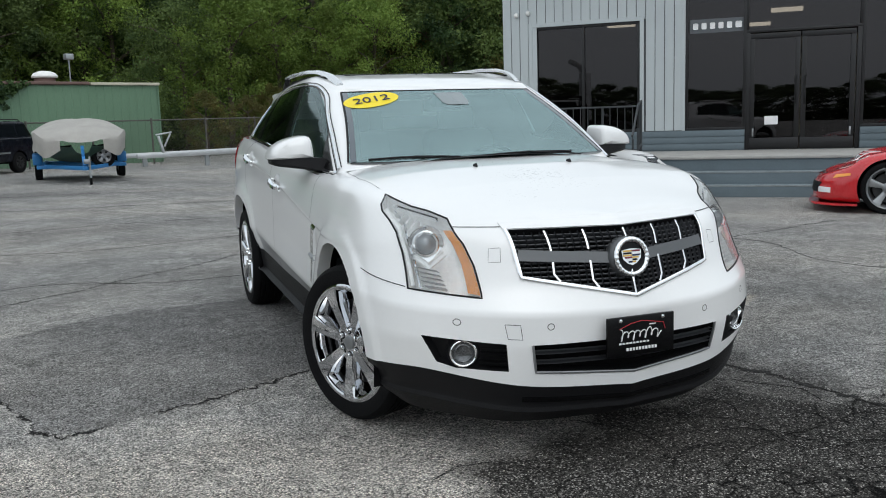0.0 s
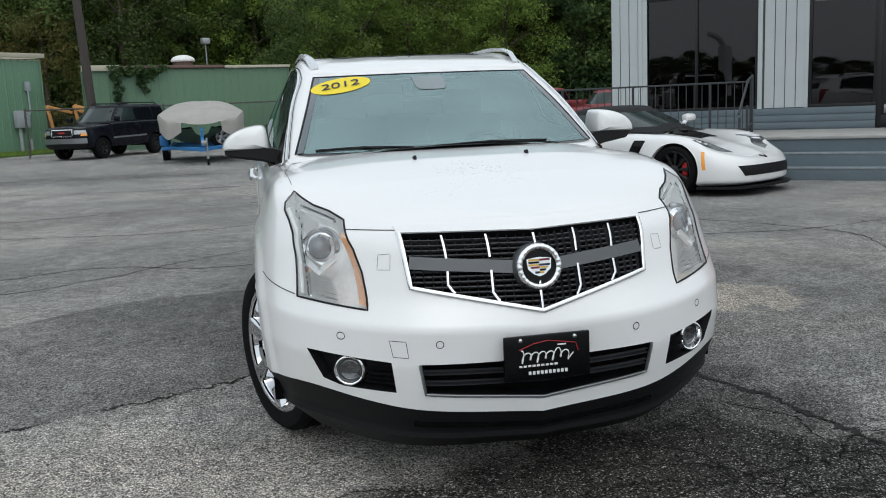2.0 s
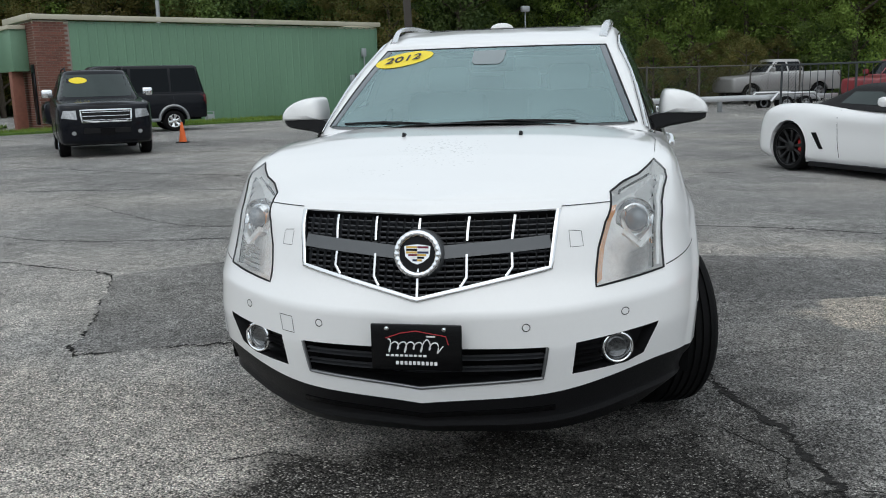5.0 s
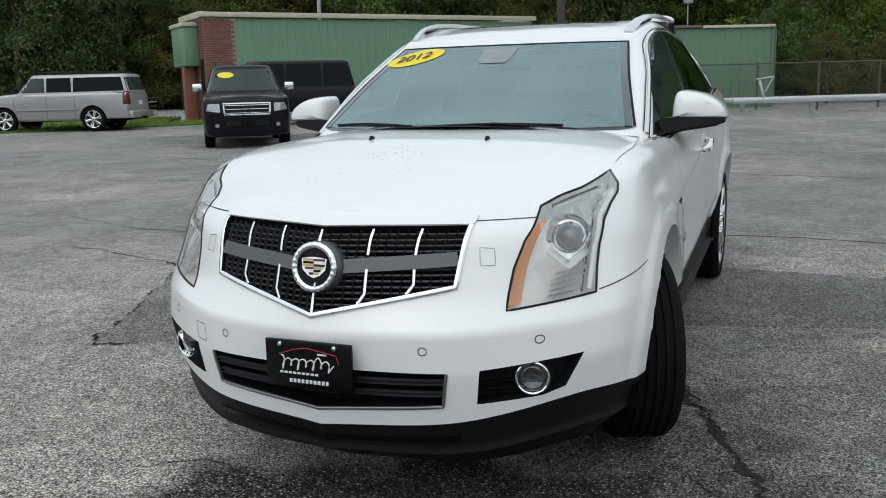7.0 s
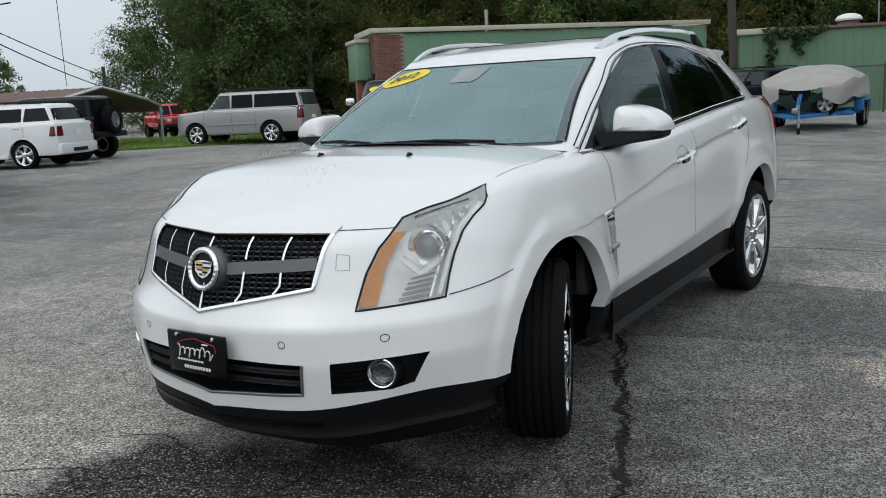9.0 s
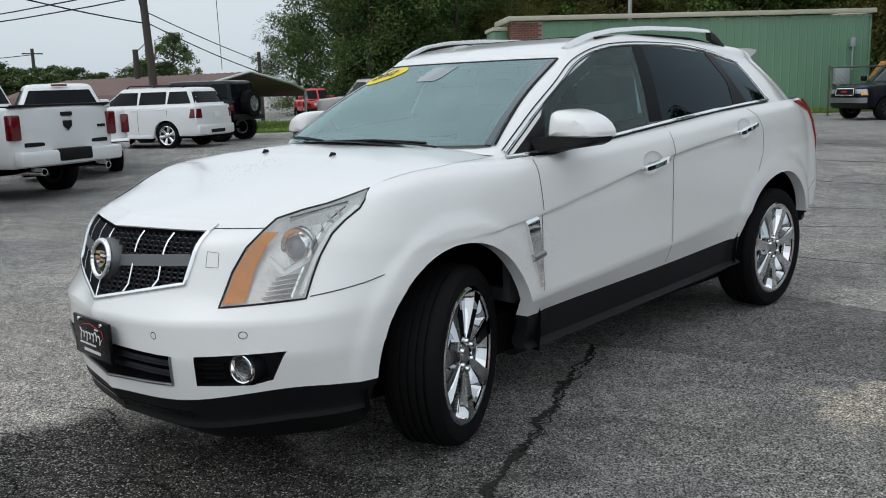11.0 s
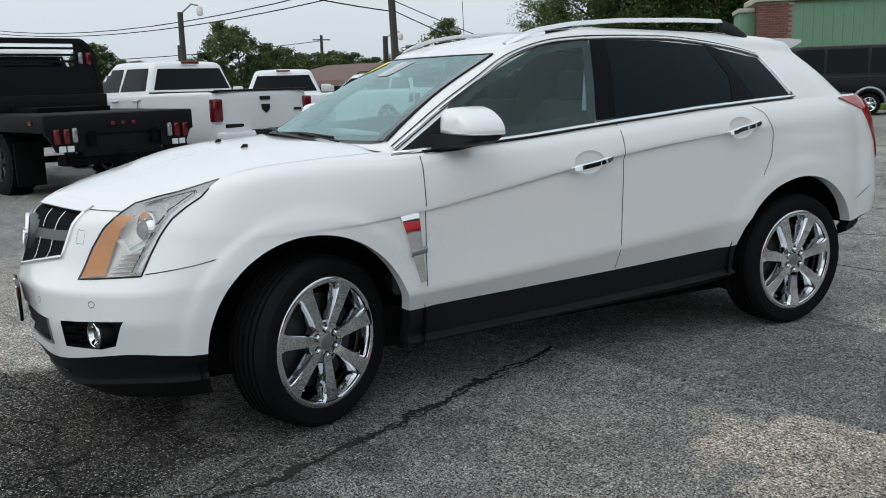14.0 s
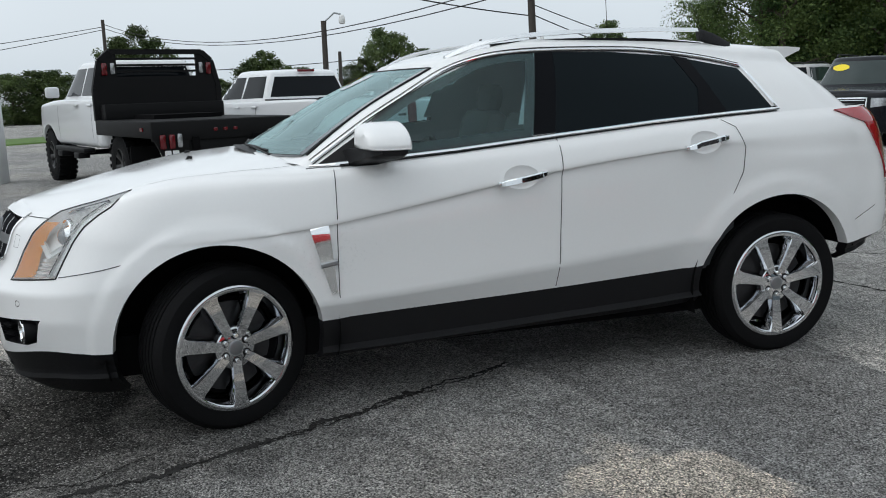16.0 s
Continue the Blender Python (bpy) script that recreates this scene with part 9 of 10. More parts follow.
part("winch_post", b, M_BLUE, trailer)
b = bmesh.new()
tube(b, [(0.12, -3.9, 0.75), (0.12, -3.9, 0.12)], 0.03)
part("jack_leg", b, M_GALV, trailer)
b = bmesh.new()
lathe(b, [(-0.03, 0.04), (-0.03, 0.09), (0.03, 0.09), (0.03, 0.04)], 16, "x", (0.12, -3.9, 0.09), close=True)
part("jack_wheel", b, M_TYRE, trailer)
b = bmesh.new()
box(b, (0.05, -3.95, 0.62), (0.16, 0.22, 0.12), None, 0.02)
part("coupler", b, M_SATIN, trailer)
make_wheel(trailer, (0.55, -2.5, 0.72), 0.33, 0.2, 0.19, M_SATIN, 5, 1, steer=radians(-80))

# long aluminium flatbed trailer along the fence
alu = thing("flatbed_trailer", "long low aluminium boat trailer with white winch stand", "trailer", matrix=Matrix.Translation((3.9, 31.2, ground_z(3.9, 31.2))) @ Matrix.Rotation(radians(20), 4, "Z") @ Matrix.Scale(0.86, 4))
for yy in (-0.7, 0.7):
    b = bmesh.new()
    bar(b, (-6.0, yy, 0.56), (6.2, yy, 0.62), 0.1, 0.2, 0.01)
    part("frame_rail", b, M_ALU, alu)
for xx in (-3.2, -0.4, 2.4, 5.2):
    b = bmesh.new()
    bar(b, (xx, -0.7, 0.52), (xx, 0.7, 0.52), 0.09, 0.09)
    part("crossbeam", b, M_ALU, alu)
b = bmesh.new()
bar(b, (-4.5, 0, 0.5), (-4.75, 0, 1.35), 0.1, 0.1, 0.01)
bar(b, (-4.9, -0.12, 1.4), (-4.2, -0.12, 1.5), 0.1, 0.06, 0.01)
bar(b, (-4.5, 0.0, 0.9), (-4.2, 0, 1.45), 0.06, 0.06)
part("winch_stand", b, M_ALU, alu)
for xx in (3.6, 4.5):
    for yy in (-0.95, 0.95):
        make_wheel(alu, (xx, yy, 0.33), 0.33, 0.2, 0.19, M_SATIN, 5, 1, steer=radians(-90 if yy < 0 else 90))
for yy in (-0.95, 0.95):
    b = bmesh.new()
    tube(b, [(2.9, yy, 0.45), (3.2, yy, 0.78), (4.9, yy, 0.78), (5.2, yy, 0.45)], 0.06)
    part("mudguard", b, M_ALU, alu)
for xx in (-5.4, -2.6, 1.0):
    b = bmesh.new()
    bar(b, (xx, 0, -0.02), (xx, 0, 0.5), 0.18, 0.12)
    part("support_stand", b, M_GALV, alu)

cone = thing("traffic_cone", "faded orange traffic cone on the lot", "cone", matrix=Matrix.Translation((-9.08, 15.28, ground_z(-9.08, 15.28))) @ Matrix.Scale(0.68, 4))
part("base", boxes(((0, 0, 0.02), (0.36, 0.36, 0.04)), bevel=0.01), M_TRIM, cone, "black square base")
b = bmesh.new()
lathe(b, [(0.04, 0.14), (0.06, 0.13), (0.68, 0.035), (0.70, 0.02), (0.70, 0.001)], 20, "z")
part("cone_body", b, M_ORANGE, cone)

digger = thing("excavator", "rusty orange excavator arms standing behind the sheds", "machine", matrix=Matrix.Translation((-9.1, 35.6, 0)))
for dx in (0.0, 1.05):
    b = bmesh.new()
    bar(b, (dx, 0, -0.2), (dx - 0.35, 0, 1.9), 0.14, 0.12, 0.02)
    bar(b, (dx - 0.35, 0, 1.9), (dx - 0.95 + 1.6 * (dx > 1), 0.1, 1.1), 0.16, 0.2, 0.03)
    bar(b, (dx - 0.35, 0, 1.9), (dx + 0.6, 0.1, 1.6), 0.1, 0.12, 0.02)
    part("arm", b, M_EXCAV, digger)
part("chassis", boxes(((0.7, 0.3, 0.3), (2.2, 1.2, 0.7)), bevel=0.06), M_EXCAV, digger)
pal = thing("pallet_stack", "weathered wooden pallets on the grass", "pallet", matrix=heading(-23.0, 24.8, 0.6, -0.8))
for k in range(5):
    part("slat", boxes(((0, 0, 0.15 + 0.17 * k), (1.9, 0.12, 0.03)), ((0.6 - 0.3 * k, 0.1, 0.4), (0.08, 0.08, 0.8))), M_ALU if k % 2 else M_WOOD, pal)


# ---------------------------------------------------------------- carport, poles, cables
cp = thing("carport", "open metal carport with a brown ridged roof and thin posts", "carport")
CA, CB = Vector((-22.9, 12.4, 0)), Vector((-24.3, 18.1, 0))
CDW = (CB - CA).normalized()
COUT = Vector((CDW.y, -CDW.x, 0))
for sd, nm in ((-1, 0), (1, 1)):
    b = bmesh.new()
    n = 30
    ext = CDW * -4.0
    cols = []
    for i in range(n * 2 + 1):
        h = 0.025 * (i % 2)
        f = i / (2 * n)
        p0 = CA - COUT * 10 * f + ext * 0
        ridge = (CA + CB) / 2 - COUT * 10 * f
        edge = (CA if sd < 0 else CB) - COUT * 10 * f
        mid = ridge * 0.25 + edge * 0.75
        cols.append([b.verts.new((ridge.x, ridge.y, 2.18 + h)), b.verts.new((mid.x, mid.y, 1.76 + h)), b.verts.new((edge.x, edge.y, 1.52 + h)), b.verts.new((edge.x + sd * CDW.x * 0.08, edge.y + sd * CDW.y * 0.08, 1.30))])
    for c, d in zip(cols, cols[1:]):
        for k in range(3):
            b.faces.new((c[k], d[k], d[k + 1], c[k + 1]))
    part("roof_sheet", b, M_RUST, cp, smooth=False)
b = bmesh.new()
mid = (CA + CB) / 2
tube(b, [(CA.x - CDW.x * 0.08, CA.y - CDW.y * 0.08, 1.25), (CA.x, CA.y, 1.52), (CA.x * 0.75 + mid.x * 0.25, CA.y * 0.75 + mid.y * 0.25, 1.76), (mid.x, mid.y, 2.19), (CB.x * 0.75 + mid.x * 0.25, CB.y * 0.75 + mid.y * 0.25, 1.76), (CB.x, CB.y, 1.52), (CB.x + CDW.x * 0.08, CB.y + CDW.y * 0.08, 1.25)], 0.05)
part("front_hoop", b, M_ALU, cp, "pale metal front hoop")
for q in (CA, CB):
    for dpt in (0, 4.5, 9):
        p = q - COUT * dpt
        b = bmesh.new()
        tube(b, [(p.x, p.y, ground_z(p.x, p.y) - 0.05), (p.x, p.y, 1.5)], 0.045)
        part("post", b, M_GALV, cp)


def pole(name, label, x, y, z1, r=0.14, lean=(0, 0), cross=0.0):
    p = thing(name, label, "pole", "utility poles")
    b = bmesh.new()
    z0 = ground_z(x, y) - 0.3
    tube(b, [(x - lean[0] * 0.5, y - lean[1] * 0.5, z0), (x, y, (z0 + z1) / 2), (x + lean[0] * 0.5, y + lean[1] * 0.5, z1)], [r, r * 0.9, r * 0.78], 12)
    part("shaft", b, M_WOOD, p)
    if cross:
        b = bmesh.new()
        box(b, (x, y, z1 - 0.5), (0.12, cross, 0.12))
        part("crossarm", b, M_WOOD, p)
    return p


def street_lamp(p, x, y, z, side):
    b = bmesh.new()
    tube(b, [(x, y, z - 0.9), (x + 0.1 * side[0], y + 0.1 * side[1], z - 0.2), (x + 0.5 * side[0], y + 0.5 * side[1], z + 0.05), (x + 0.8 * side[0], y + 0.8 * side[1], z)], 0.03)
    part("lamp_arm", b, M_GALV, p)
    b = bmesh.new()
    lathe(b, [(-0.02, 0.05), (-0.08, 0.09), (-0.22, 0.11), (-0.30, 0.09), (-0.32, 0.001)], 14, "z", (x + 0.85 * side[0], y + 0.85 * side[1], z))
    part("lamp_head", b, M_CUPOLA, p)


pole("utility_pole", "tall weathered utility pole carrying cables", -25.9, 12.7, 9.0, 0.145, (-0.5, -0.1))
pole("utility_pole", "short wooden pole beside the carport", -31.5, 21.0, 3.3, 0.10)
l1 = pole("lamp_pole", "wooden pole with a street lamp on a curved arm", -25.05, 4.95, 3.75, 0.11)
street_lamp(l1, -25.05, 4.95, 3.95, (0.15, 0.7))
l2 = pole("lamp_pole", "wooden pole with a small street lamp", -28.8, 13.7, 3.2, 0.13)
street_lamp(l2, -28.8, 13.7, 3.35, (0.2, 0.7))
pole("utility_pole", "distant utility pole with insulators", -65.2, -4.2, 7.1, 0.15)
pole("utility_pole", "distant utility pole with a crossarm", -89.7, 33.4, 6.6, 0.2, cross=2.0)
pole("utility_pole", "dark pole standing far beyond the road", -60.0, 12.0, 4.3, 0.16)
pole("utility_pole", "weathered pole between the sheds", -6.3, 26.9, 9.0, 0.15, (-0.35, 0))


def cable(a, b, sag, r=0.022):
    pts = []
    for i in range(17):
        t = i / 16
        p = Vector(a) * (1 - t) + Vector(b) * t
        p.z -= sag * 4 * t * (1 - t)
        pts.append(p)
    bm = bmesh.new()
    tube(bm, pts, r, 6)
    tagged(link("overhead_cable", bm, M_CABLE), "thin black overhead power cable", "cable", "overhead cables")


PB = (-26.05, 12.65)
cable((*PB, 3.95), (-17.5, -1.0, 5.3), 0.25, 0.022)
cable((*PB, 4.05), (-31.5, 21.0, 2.4), 0.1, 0.02)
cable((*PB, 4.5), (-14.0, 6.0, 6.4), 0.15, 0.02)
cable((*PB, 4.4), (-33.5, 23.6, 2.6), 0.1, 0.018)
cable((-65.2, -4.2, 6.8), (-20.5, 10.2, 4.55), 1.55, 0.02)
cable((-65.2, -4.2, 6.5), (-20.5, 10.6, 4.35), 1.45, 0.02)
cable((-65.2, -4.2, 6.6), (-62, -34, 2.6), 0.3, 0.025)
cable((-65.2, -4.2, 6.4), (-75, -30, 3.2), 0.3, 0.025)
cable((-89.7, 33.4, 6.0), (-75, -14, 3.6), 0.8, 0.04)
cable((-25.9, 15.5, 8.0), (-28.2, 17.0, 2.4), 0.0, 0.012)
cable((-22.0, 16.0, 6.0), (-33, 24.8, 3.1), 0.2, 0.012)

# white sign pylon and far white building at the road
pyl = thing("sign_pylon", "white painted sign pylon with an arched top and outlet box", "sign")
PX, PYY = -13.75, -3.25
b = bmesh.new()
box(b, (PX, PYY - 0.28, 1.05), (0.5, 0.62, 2.4), Matrix.Rotation(-0.2, 4, "Z"), 0.03)
box(b, (PX, PYY - 0.36, 2.2), (0.42, 0.46, 2.4), Matrix.Rotation(-0.2, 4, "Z"), 0.03)
tube(b, [(PX, PYY - 0.36, 3.1), (PX + 0.02, PYY - 0.2, 3.5), (PX + 0.05, PYY + 0.1, 3.8), (PX + 0.1, PYY + 0.6, 3.95)], 0.13, 10)
part("column", b, M_WHITEWALL, pyl)
part("outlet_box", boxes(((PX + 0.27, PYY - 0.2, 0.55), (0.06, 0.18, 0.3)), bevel=0.01), M_GALV, pyl)
wb_ = thing("white_building", "long low white building across the road", "building", matrix=Matrix.Translation((-80, -10, 0)) @ Matrix.Rotation(0.12, 4, "Z"))
part("wall", boxes(((0, 0, 1.2), (9, 13, 3.0)), bevel=0.02), M_WHITEWALL, wb_)
part("roof", boxes(((0, 0, 2.8), (9.4, 13.4, 0.22)), bevel=0.02), M_GALV, wb_)
for yy in (-4.2, -1.5, 2.2, 4.8):
    w_ = part("window", boxes(((4.52, yy, 1.3), (0.06, 0.9, 1.1)), bevel=0.01), M_DARKGLASS, wb_)
    link("window_frame", boxes(((4.56, yy, 0.72), (0.08, 1.1, 0.08)), ((4.56, yy, 1.3), (0.08, 0.05, 1.1))), M_WHITEINK, w_)
part("ac_unit", boxes(((1, 2, 3.2), (1.2, 1.8, 0.7)), bevel=0.03), M_GALV, wb_)
part("gate_rail", boxes(((5.6, 0, 0.9), (0.06, 12, 0.06)), ((5.6, 0, 0.4), (0.06, 12, 0.06)), ((5.6, -3, 0.4), (0.08, 0.08, 1.1)), ((5.6, 3, 0.4), (0.08, 0.08, 1.1))), M_GALV, wb_)


# ---------------------------------------------------------------- trees
def leaf_cloud(centres, per, spread, size, seed, flat=0.5):
    """Many small leaf blades round the given clump centres: vertex and face lists."""
    rng = np.random.default_rng(seed)
    c = np.repeat(np.array(centres), per, axis=0)
    n = len(c)
    d = rng.normal(0, 1, (n, 3))
    d /= np.linalg.norm(d, axis=1)[:, None]
    rad = spread * rng.random(n) ** 0.45
    p = c[:, :3] + d * (rad * np.repeat([q[3] if len(q) > 3 else 1.0 for q in centres], per))[:, None] * np.array([1, 1, 0.8])
    nrm = d * 0.7 + rng.normal(0, 0.6, (n, 3)) + np.array([0, 0, flat])
    nrm /= np.linalg.norm(nrm, axis=1)[:, None]
    t = np.cross(nrm, rng.normal(0, 1, (n, 3)))
    t /= np.linalg.norm(t, axis=1)[:, None] + 1e-9
    s = np.cross(nrm, t)
    ln = (size * (0.6 + 0.8 * rng.random(n)))[:, None]
    v = np.stack([p - t * ln * 0.5, p + s * ln * 0.32 + nrm * ln * 0.06, p + t * ln * 0.55, p - s * ln * 0.32 + nrm * ln * 0.06], 1).reshape(-1, 3)
    f = np.arange(n * 4).reshape(-1, 4)
    return v, f


def cloud_mesh(name, v, f, mat):
    me = bpy.data.meshes.new(name)
    me.from_pydata(v.tolist(), [], f.tolist())
    me.materials.append(mat)
    return me


def tree(name, label, height, crown, seed, mat, clumps=60, per=150, size=0.2, base=0.22, trunk=0.2, slim=1.0):
    """A tapered trunk with limbs and an uneven crown of leaf clumps."""
    rnd = random.Random(seed)
    t = thing(name, label, "tree", "trees")
    b = bmesh.new()
    lean = (rnd.gauss(0, 0.03) * height, rnd.gauss(0, 0.03) * height)
    spine = [(lean[0] * f * f, lean[1] * f * f, height * 0.85 * f) for f in np.linspace(0, 1, 8)]
    tube(b, spine, [trunk * (1.15 - f) for f in np.linspace(0, 1, 8)], 9)
    tips = []
    for k in range(11):
        f = base + (0.9 - base) * (k + rnd.random()) / 11
        i = min(6, int(f * 8))
        o = Vector(spine[i])
        a = k * 2.4 + rnd.random()
        ln = crown * (0.95 - 0.6 * abs(f - 0.5)) * (0.7 + 0.4 * rnd.random())
        tip = o + Vector((math.cos(a) * ln * slim, math.sin(a) * ln * slim, ln * 0.45))
        tube(b, [o, o.lerp(tip, 0.5) + Vector((0, 0, 0.12 * ln)), tip], [trunk * 0.42, trunk * 0.26, trunk * 0.08], 6)
        tips.append(tip)
    part("trunk", b, M_BARK, t)
    cs = []
    for k in range(clumps):
        if k < len(tips) * 2:
            q = tips[k % len(tips)] + Vector((rnd.gauss(0, 0.25), rnd.gauss(0, 0.25), rnd.gauss(0, 0.25))) * crown * 0.5
        else:
            a, u = rnd.random() * 6.283, rnd.random() ** 0.5
            zf = base + (1.0 - base) * rnd.random()
            env = math.sin(math.pi * min(1, max(0.04, (zf - base + 0.12) / (1.12 - base)))) ** 0.6
            q = Vector((lean[0] * zf + math.cos(a) * u * crown * env * slim, lean[1] * zf + math.sin(a) * u * crown * env * slim, height * zf))
        cs.append((q.x, q.y, q.z, 0.6 + 0.8 * rnd.random()))
    v, f = leaf_cloud(cs, per, crown * 0.24, size, seed)
    ob = new("crown", cloud_mesh("crown", v, f, mat))
    ob.parent = t
    return t


def plant(src, x, y, s, turn, sz=None):
    m = Matrix.Translation((x, y, ground_z(x, y) - 0.15)) @ Matrix.Rotation(turn, 4, "Z")
    c = copy_thing(src, m)
    c.scale = (s, s, sz or s)
    return c


WOODS = [tree("tree", "tall dark broadleaf tree at the edge of the woods", 12, 3.6, 11, M_LEAFDARK, 110, 170, 0.145),
         tree("tree", "tall green broadleaf tree at the edge of the woods", 13, 3.4, 12, M_LEAF, 110, 170, 0.145),
         tree("tree", "slender dark tree with a bare lower trunk in the woods", 14, 2.8, 13, M_LEAFDARK, 85, 170, 0.145, 0.4),
         tree("tree", "fresh light-green willowy tree before the woods", 9, 3.4, 14, M_LEAFBRIGHT, 130, 170, 0.125, 0.10),
         tree("tree", "tree with yellowing autumn leaves", 8, 2.8, 15, M_LEAFAUTUMN, 85, 170, 0.13, 0.12),
         tree("tree", "broad dense green tree", 9, 4.2, 16, M_LEAF, 140, 180, 0.14, 0.06)]
FAR = tree("tree", "round green tree far beyond the road", 9, 3.6, 18, M_LEAFFAR, 80, 130, 0.25, 0.02)
DENSE = tree("tree", "dense shaded tree deep in the woods", 11, 3.8, 19, M_LEAFDARK, 110, 80, 0.36, 0.0)
homes = [(-20, 50, 1.1), (-8, 49, 1.0), (2, 53, 1.1), (4.6, 43.5, 0.95), (14.5, 46.5, 0.9), (-33.8, 29.6, 1.0)]
for src, (x, y, s) in zip(WOODS, homes):
    src.matrix_basis = Matrix.Translation((x, y, ground_z(x, y) - 0.15)) @ Matrix.Rotation(x, 4, "Z")
    src.scale = (s, s, s)
FAR.matrix_basis = Matrix.Translation((-96, 52, -0.4))
DENSE.matrix_basis = Matrix.Translation((-14, 58, -0.2))
rw = random.Random(77)
edge = spline([(-37.5, 34), (-34, 39), (-28, 44), (-20, 47.5), (-8, 51), (4, 52), (13, 48), (21, 41), (27, 33)], 5)
for i, (x, y) in enumerate(edge):
    for row in range(2):
        if row and i % 2 == 0:
            continue
        k = rw.choice((0, 1, 2, 0, 1) if row else (0, 1, 1, 5, 4, 2, 3))
        ux, uy = x - (-2), y - 5
        ln = math.hypot(ux, uy)
        px, py = x + ux / ln * row * 4.5 + rw.gauss(0, 0.9), y + uy / ln * row * 4.5 + rw.gauss(0, 0.9)
        plant(WOODS[k], float(px), float(py), rw.uniform(0.9, 1.25) * (1.0 + 0.15 * row), rw.random() * 6.28, None)
for x, y, s, k in ((7.5, 44.5, 1.0, 3), (9.8, 43.0, 0.85, 3), (2.5, 45.5, 0.85, 5), (-14.0, 47.0, 0.9, 4), (-11.5, 45.5, 0.85, 4), (-26, 41, 0.9, 4), (-31.5, 38.5, 0.9, 4), (6.3, 41.5, 0.42, 4), (8.4, 41.0, 0.38, 4), (10.5, 41.5, 0.4, 5), (12.0, 42.0, 0.9, 3), (16.5, 43.5, 0.9, 0), (-31.0, 33.5, 0.95, 1), (-34.0, 32.5, 0.9, 0), (-37.0, 30.6, 1.0, 5), (-38.4, 28.2, 0.62, 5), (-29.5, 36.5, 0.8, 4), (-23.5, 43.0, 0.8, 4)):
    plant(WOODS[k], x, y, s, rw.random() * 6.28)
for i, (x, y) in enumerate(edge):
    ux, uy = x - (-2), y - 5
    ln = math.hypot(ux, uy)
    for row in (6.5, 10.0):
        plant(DENSE, float(x + ux / ln * row + rw.gauss(0, 0.6)), float(y + uy / ln * row + rw.gauss(0, 0.6)), rw.uniform(1.0, 1.25), rw.random() * 6.28, rw.uniform(1.2, 1.6))
for x, y, s in ((2.4, 35.2, 0.36), (4.3, 36.0, 0.33), (6.4, 37.0, 0.36)):
    plant(WOODS[4], x, y, s, rw.random() * 6.28)
# undergrowth along the edge of the woods
rng = np.random.default_rng(9)
cs = []
for x, y in spline([(-36, 31), (-33, 38), (-27, 43), (-18, 46), (-8, 48.5), (3, 47), (12, 44), (22, 37)], 30):
    for _ in range(3):
        cs.append((x + rng.normal(0, 1.0), y + rng.normal(0, 1.0), rng.uniform(0.2, 2.6), 0.8 + 0.6 * rng.random()))
v, f = leaf_cloud(cs, 110, 1.0, 0.18, 21)
tagged(new("undergrowth", cloud_mesh("undergrowth", v, f, M_LEAFDARK)), "dense dark undergrowth along the edge of the woods", "bushes", kind="stuff")
# vines hanging over the older shed's eave
cs = []
for s0, dn in ((1.2, 1.1), (1.3, 1.25), (1.05, 0.3), (1.75, 0.25), (2.05, 0.55), (2.25, 0.85), (2.45, 0.35), (2.7, 0.15), (1.5, 0.15)):
    for k in range(6):
        p = S2A + S2D * (s0 + 0.1 * rw.gauss(0, 1)) + S2O * 0.12
        cs.append((p.x, p.y, S2TOP + 0.05 - dn * k / 5, 0.5))
v, f = leaf_cloud(cs, 26, 0.28, 0.12, 22)
tagged(new("vines", cloud_mesh("vines", v, f, M_LEAFDARK)), "dark vines hanging over the shed eave", "vine", kind="stuff")
# distant trees beyond the road: place and height of the top
for x, y, top_z in ((-65.8, 16.6, 6.2), (-65.4, 17.7, 5.8), (-66.2, 14.9, 4.4), (-64.8, 19.9, 5.0), (-64.5, 20.8, 4.7), (-64.0, 22.2, 4.2), (-63.5, 23.5, 4.2), (-63.1, 24.7, 4.3), (-62.5, 25.9, 4.1), (-61.9, 27.4, 3.7), (-61.5, 28.3, 3.2), (-60.6, 30.1, 4.6), (-59.9, 31.5, 4.4), (-67.2, -2.2, 7.1), (-67.2, -3.2, 6.2), (-67.3, -0.9, 6.1), (-66.8, -8.7, 4.3), (-66.9, -7.8, 4.4), (-66.5, -10.9, 4.2), (-66.6, -9.7, 4.4), (-66.9, 7.3, 5.2), (-67.0, 6.4, 4.5), (-66.8, 8.0, 4.4), (-67.2, 3.9, 3.1), (-66.5, 10.4, 3.8)):
    plant(FAR, x, y, 0.62, rw.random() * 6.28, (top_z + (0.3 if top_z > 5.5 else -0.25)) / 9.6)
for i in range(26):
    plant(FAR, -92 - 6 * rw.random(), -34 + 3.6 * i, 0.6, rw.random() * 6.28, rw.uniform(0.36, 0.46))
# trees behind the camera, seen in the glass
for i in range(64):
    a = radians(-165 + 150 * i / 63)
    plant(FAR, 2 + 96 * math.cos(a), 96 * math.sin(a), rw.uniform(1.1, 1.35), rw.random() * 6.28, 0.62 + 0.12 * math.sin(i * 0.35) + rw.uniform(-0.05, 0.05))

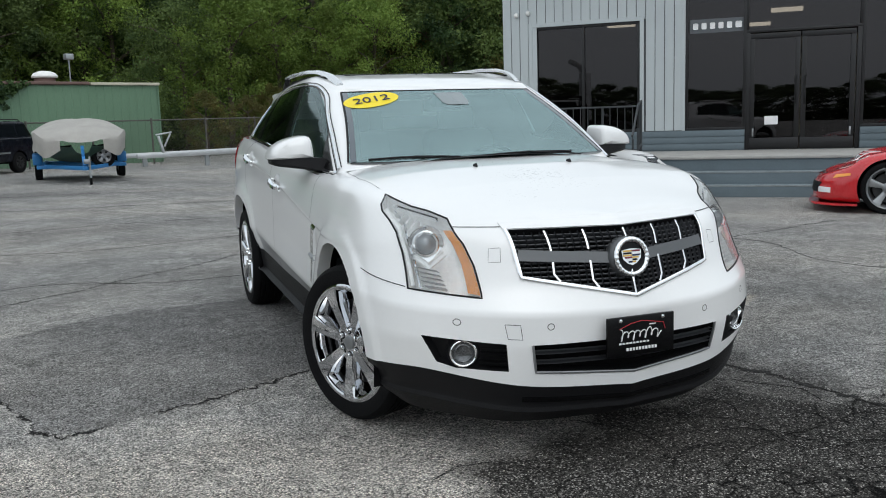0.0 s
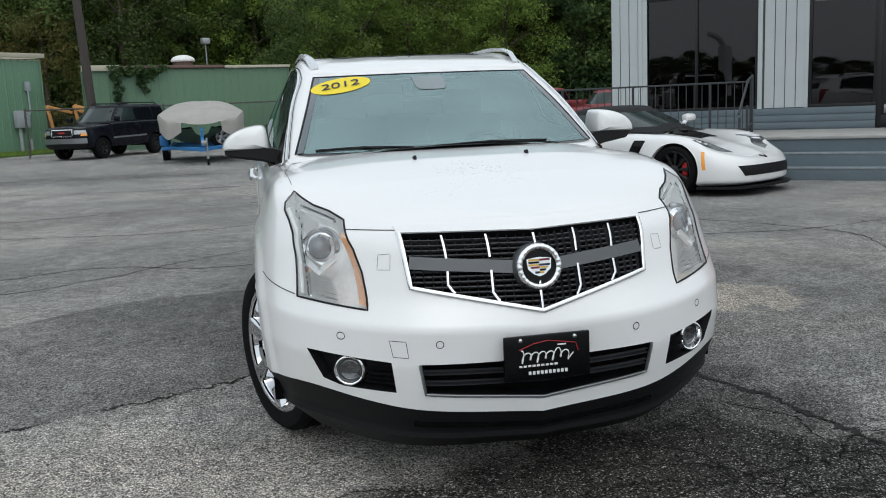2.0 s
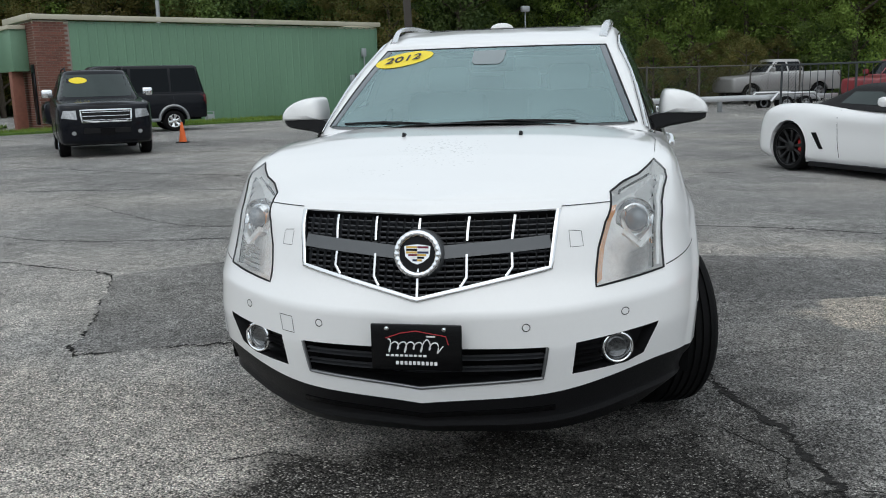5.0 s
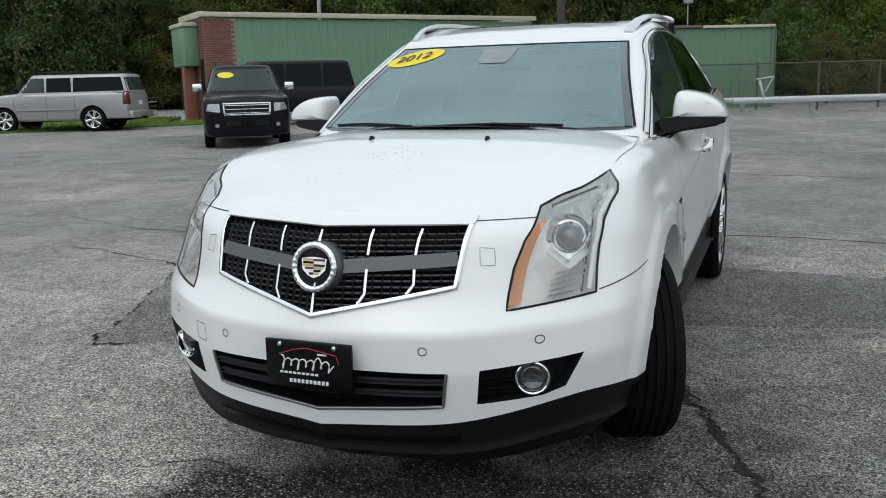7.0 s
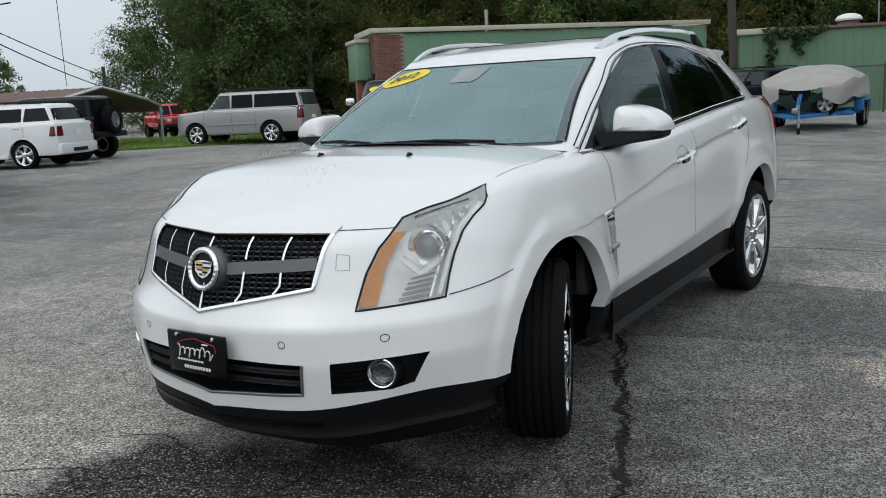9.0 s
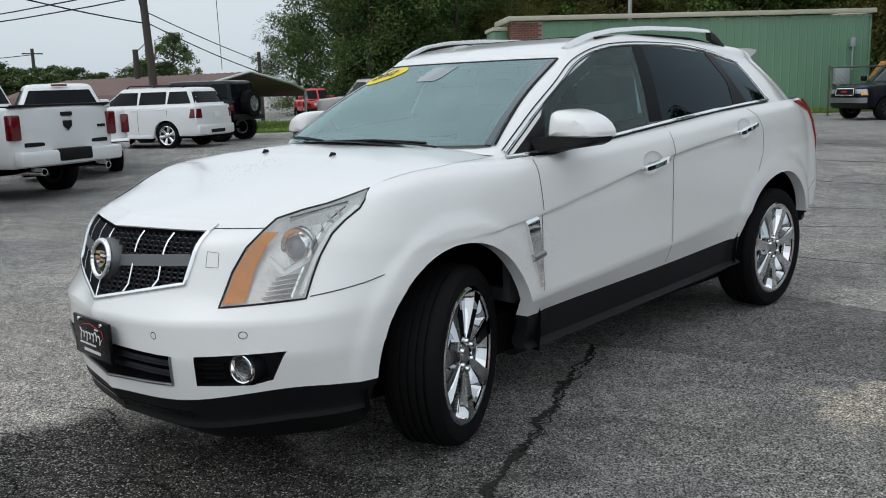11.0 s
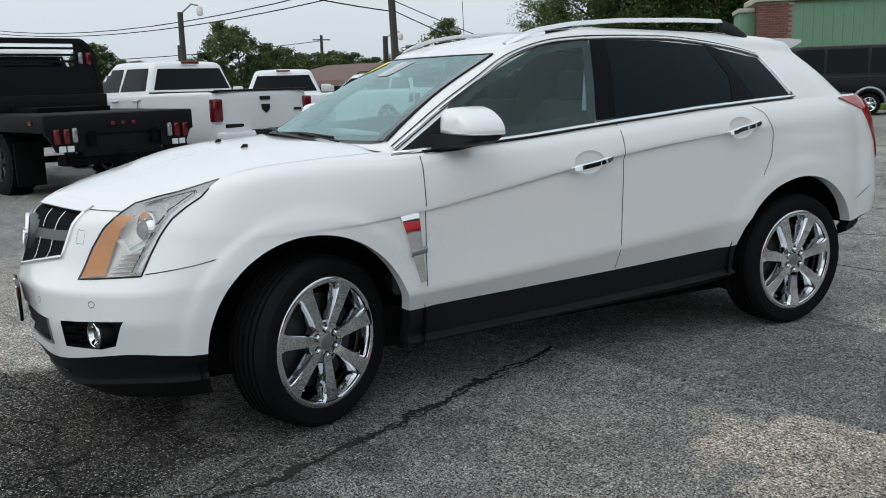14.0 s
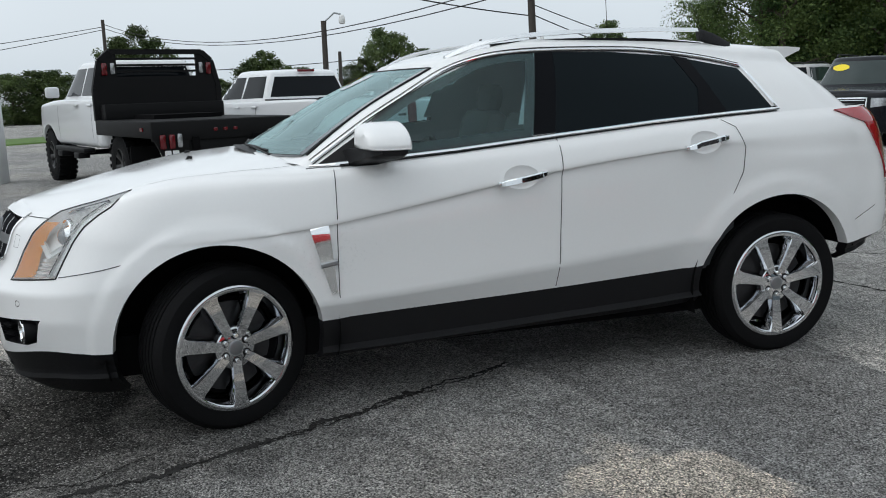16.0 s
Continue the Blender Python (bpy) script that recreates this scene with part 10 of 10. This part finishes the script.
# ---------------------------------------------------------------- single bricks of the shed's end
bmx = bmesh.new()
box(bmx, (0, 0, 0), (0.200, 0.012, 0.062), None, 0.003)
brick_mesh = bpy.data.meshes.new("brick")
bmx.to_mesh(brick_mesh)
bmx.free()
brick_mesh.materials.append(M_BRICK)
course, bl = 0.077, 0.215
rot_f = Matrix.Rotation(SHED_ANGLE, 4, "Z")
rot_s = Matrix.Rotation(SHED_ANGLE + math.pi / 2, 4, "Z")
far_v, far_f = [], []


def joined_brick(m):
    base = len(far_v)
    for v in brick_mesh.vertices:
        far_v.append((m @ v.co).to_tuple())
    for p in brick_mesh.polygons:
        far_f.append([base + i for i in p.vertices])


count = 0
for row in range(54):
    z = -0.1 + row * course
    if z > BIG_TOP - 0.13:
        break
    for i in range(7):
        s = 0.02 + (i + (0.5 if row % 2 else 0.0)) * bl
        if s > 0.92:
            continue
        p = SHED_C + SHED_DIR * (s + 0.05) + SHED_OUT * 0.002
        m = Matrix.Translation((p.x, p.y, z)) @ rot_f
        if count < 300 and row > 8:
            ob = new("brick", brick_mesh)
            ob.parent = end_wall
            ob.matrix_basis = m
            count += 1
        else:
            joined_brick(m)
    if row % 2:
        p = SHED_C + SHED_DIR * 0.045 + SHED_OUT * 0.002
        joined_brick(Matrix.Translation((p.x, p.y, z)) @ rot_f @ Matrix.Diagonal((0.46, 1, 1, 1)))
    for i in range(13):
        s = (i + (0.5 if row % 2 else 0.0)) * bl + 0.1
        p = SHED_C + BACKDIR * s + SHED_DIR * 0.002
        joined_brick(Matrix.Translation((p.x, p.y, z)) @ rot_s)
me = bpy.data.meshes.new("brickwork")
me.from_pydata(far_v, [], far_f)
me.materials.append(M_BRICK)
bw = new("brickwork", me)
bw.parent = side_wall
tagged(bw, kind="stuff")
for s in (0.45, 1.9):
    p = SHED_C + BACKDIR * s - SHED_DIR * 0.012
    b = bmesh.new()
    box(b, (p.x, p.y, 1.3), (0.35, 0.05, 1.9), rot_s, 0.01)
    wdw = part("window", b, M_DARKGLASS, shed, "tall narrow dark window")
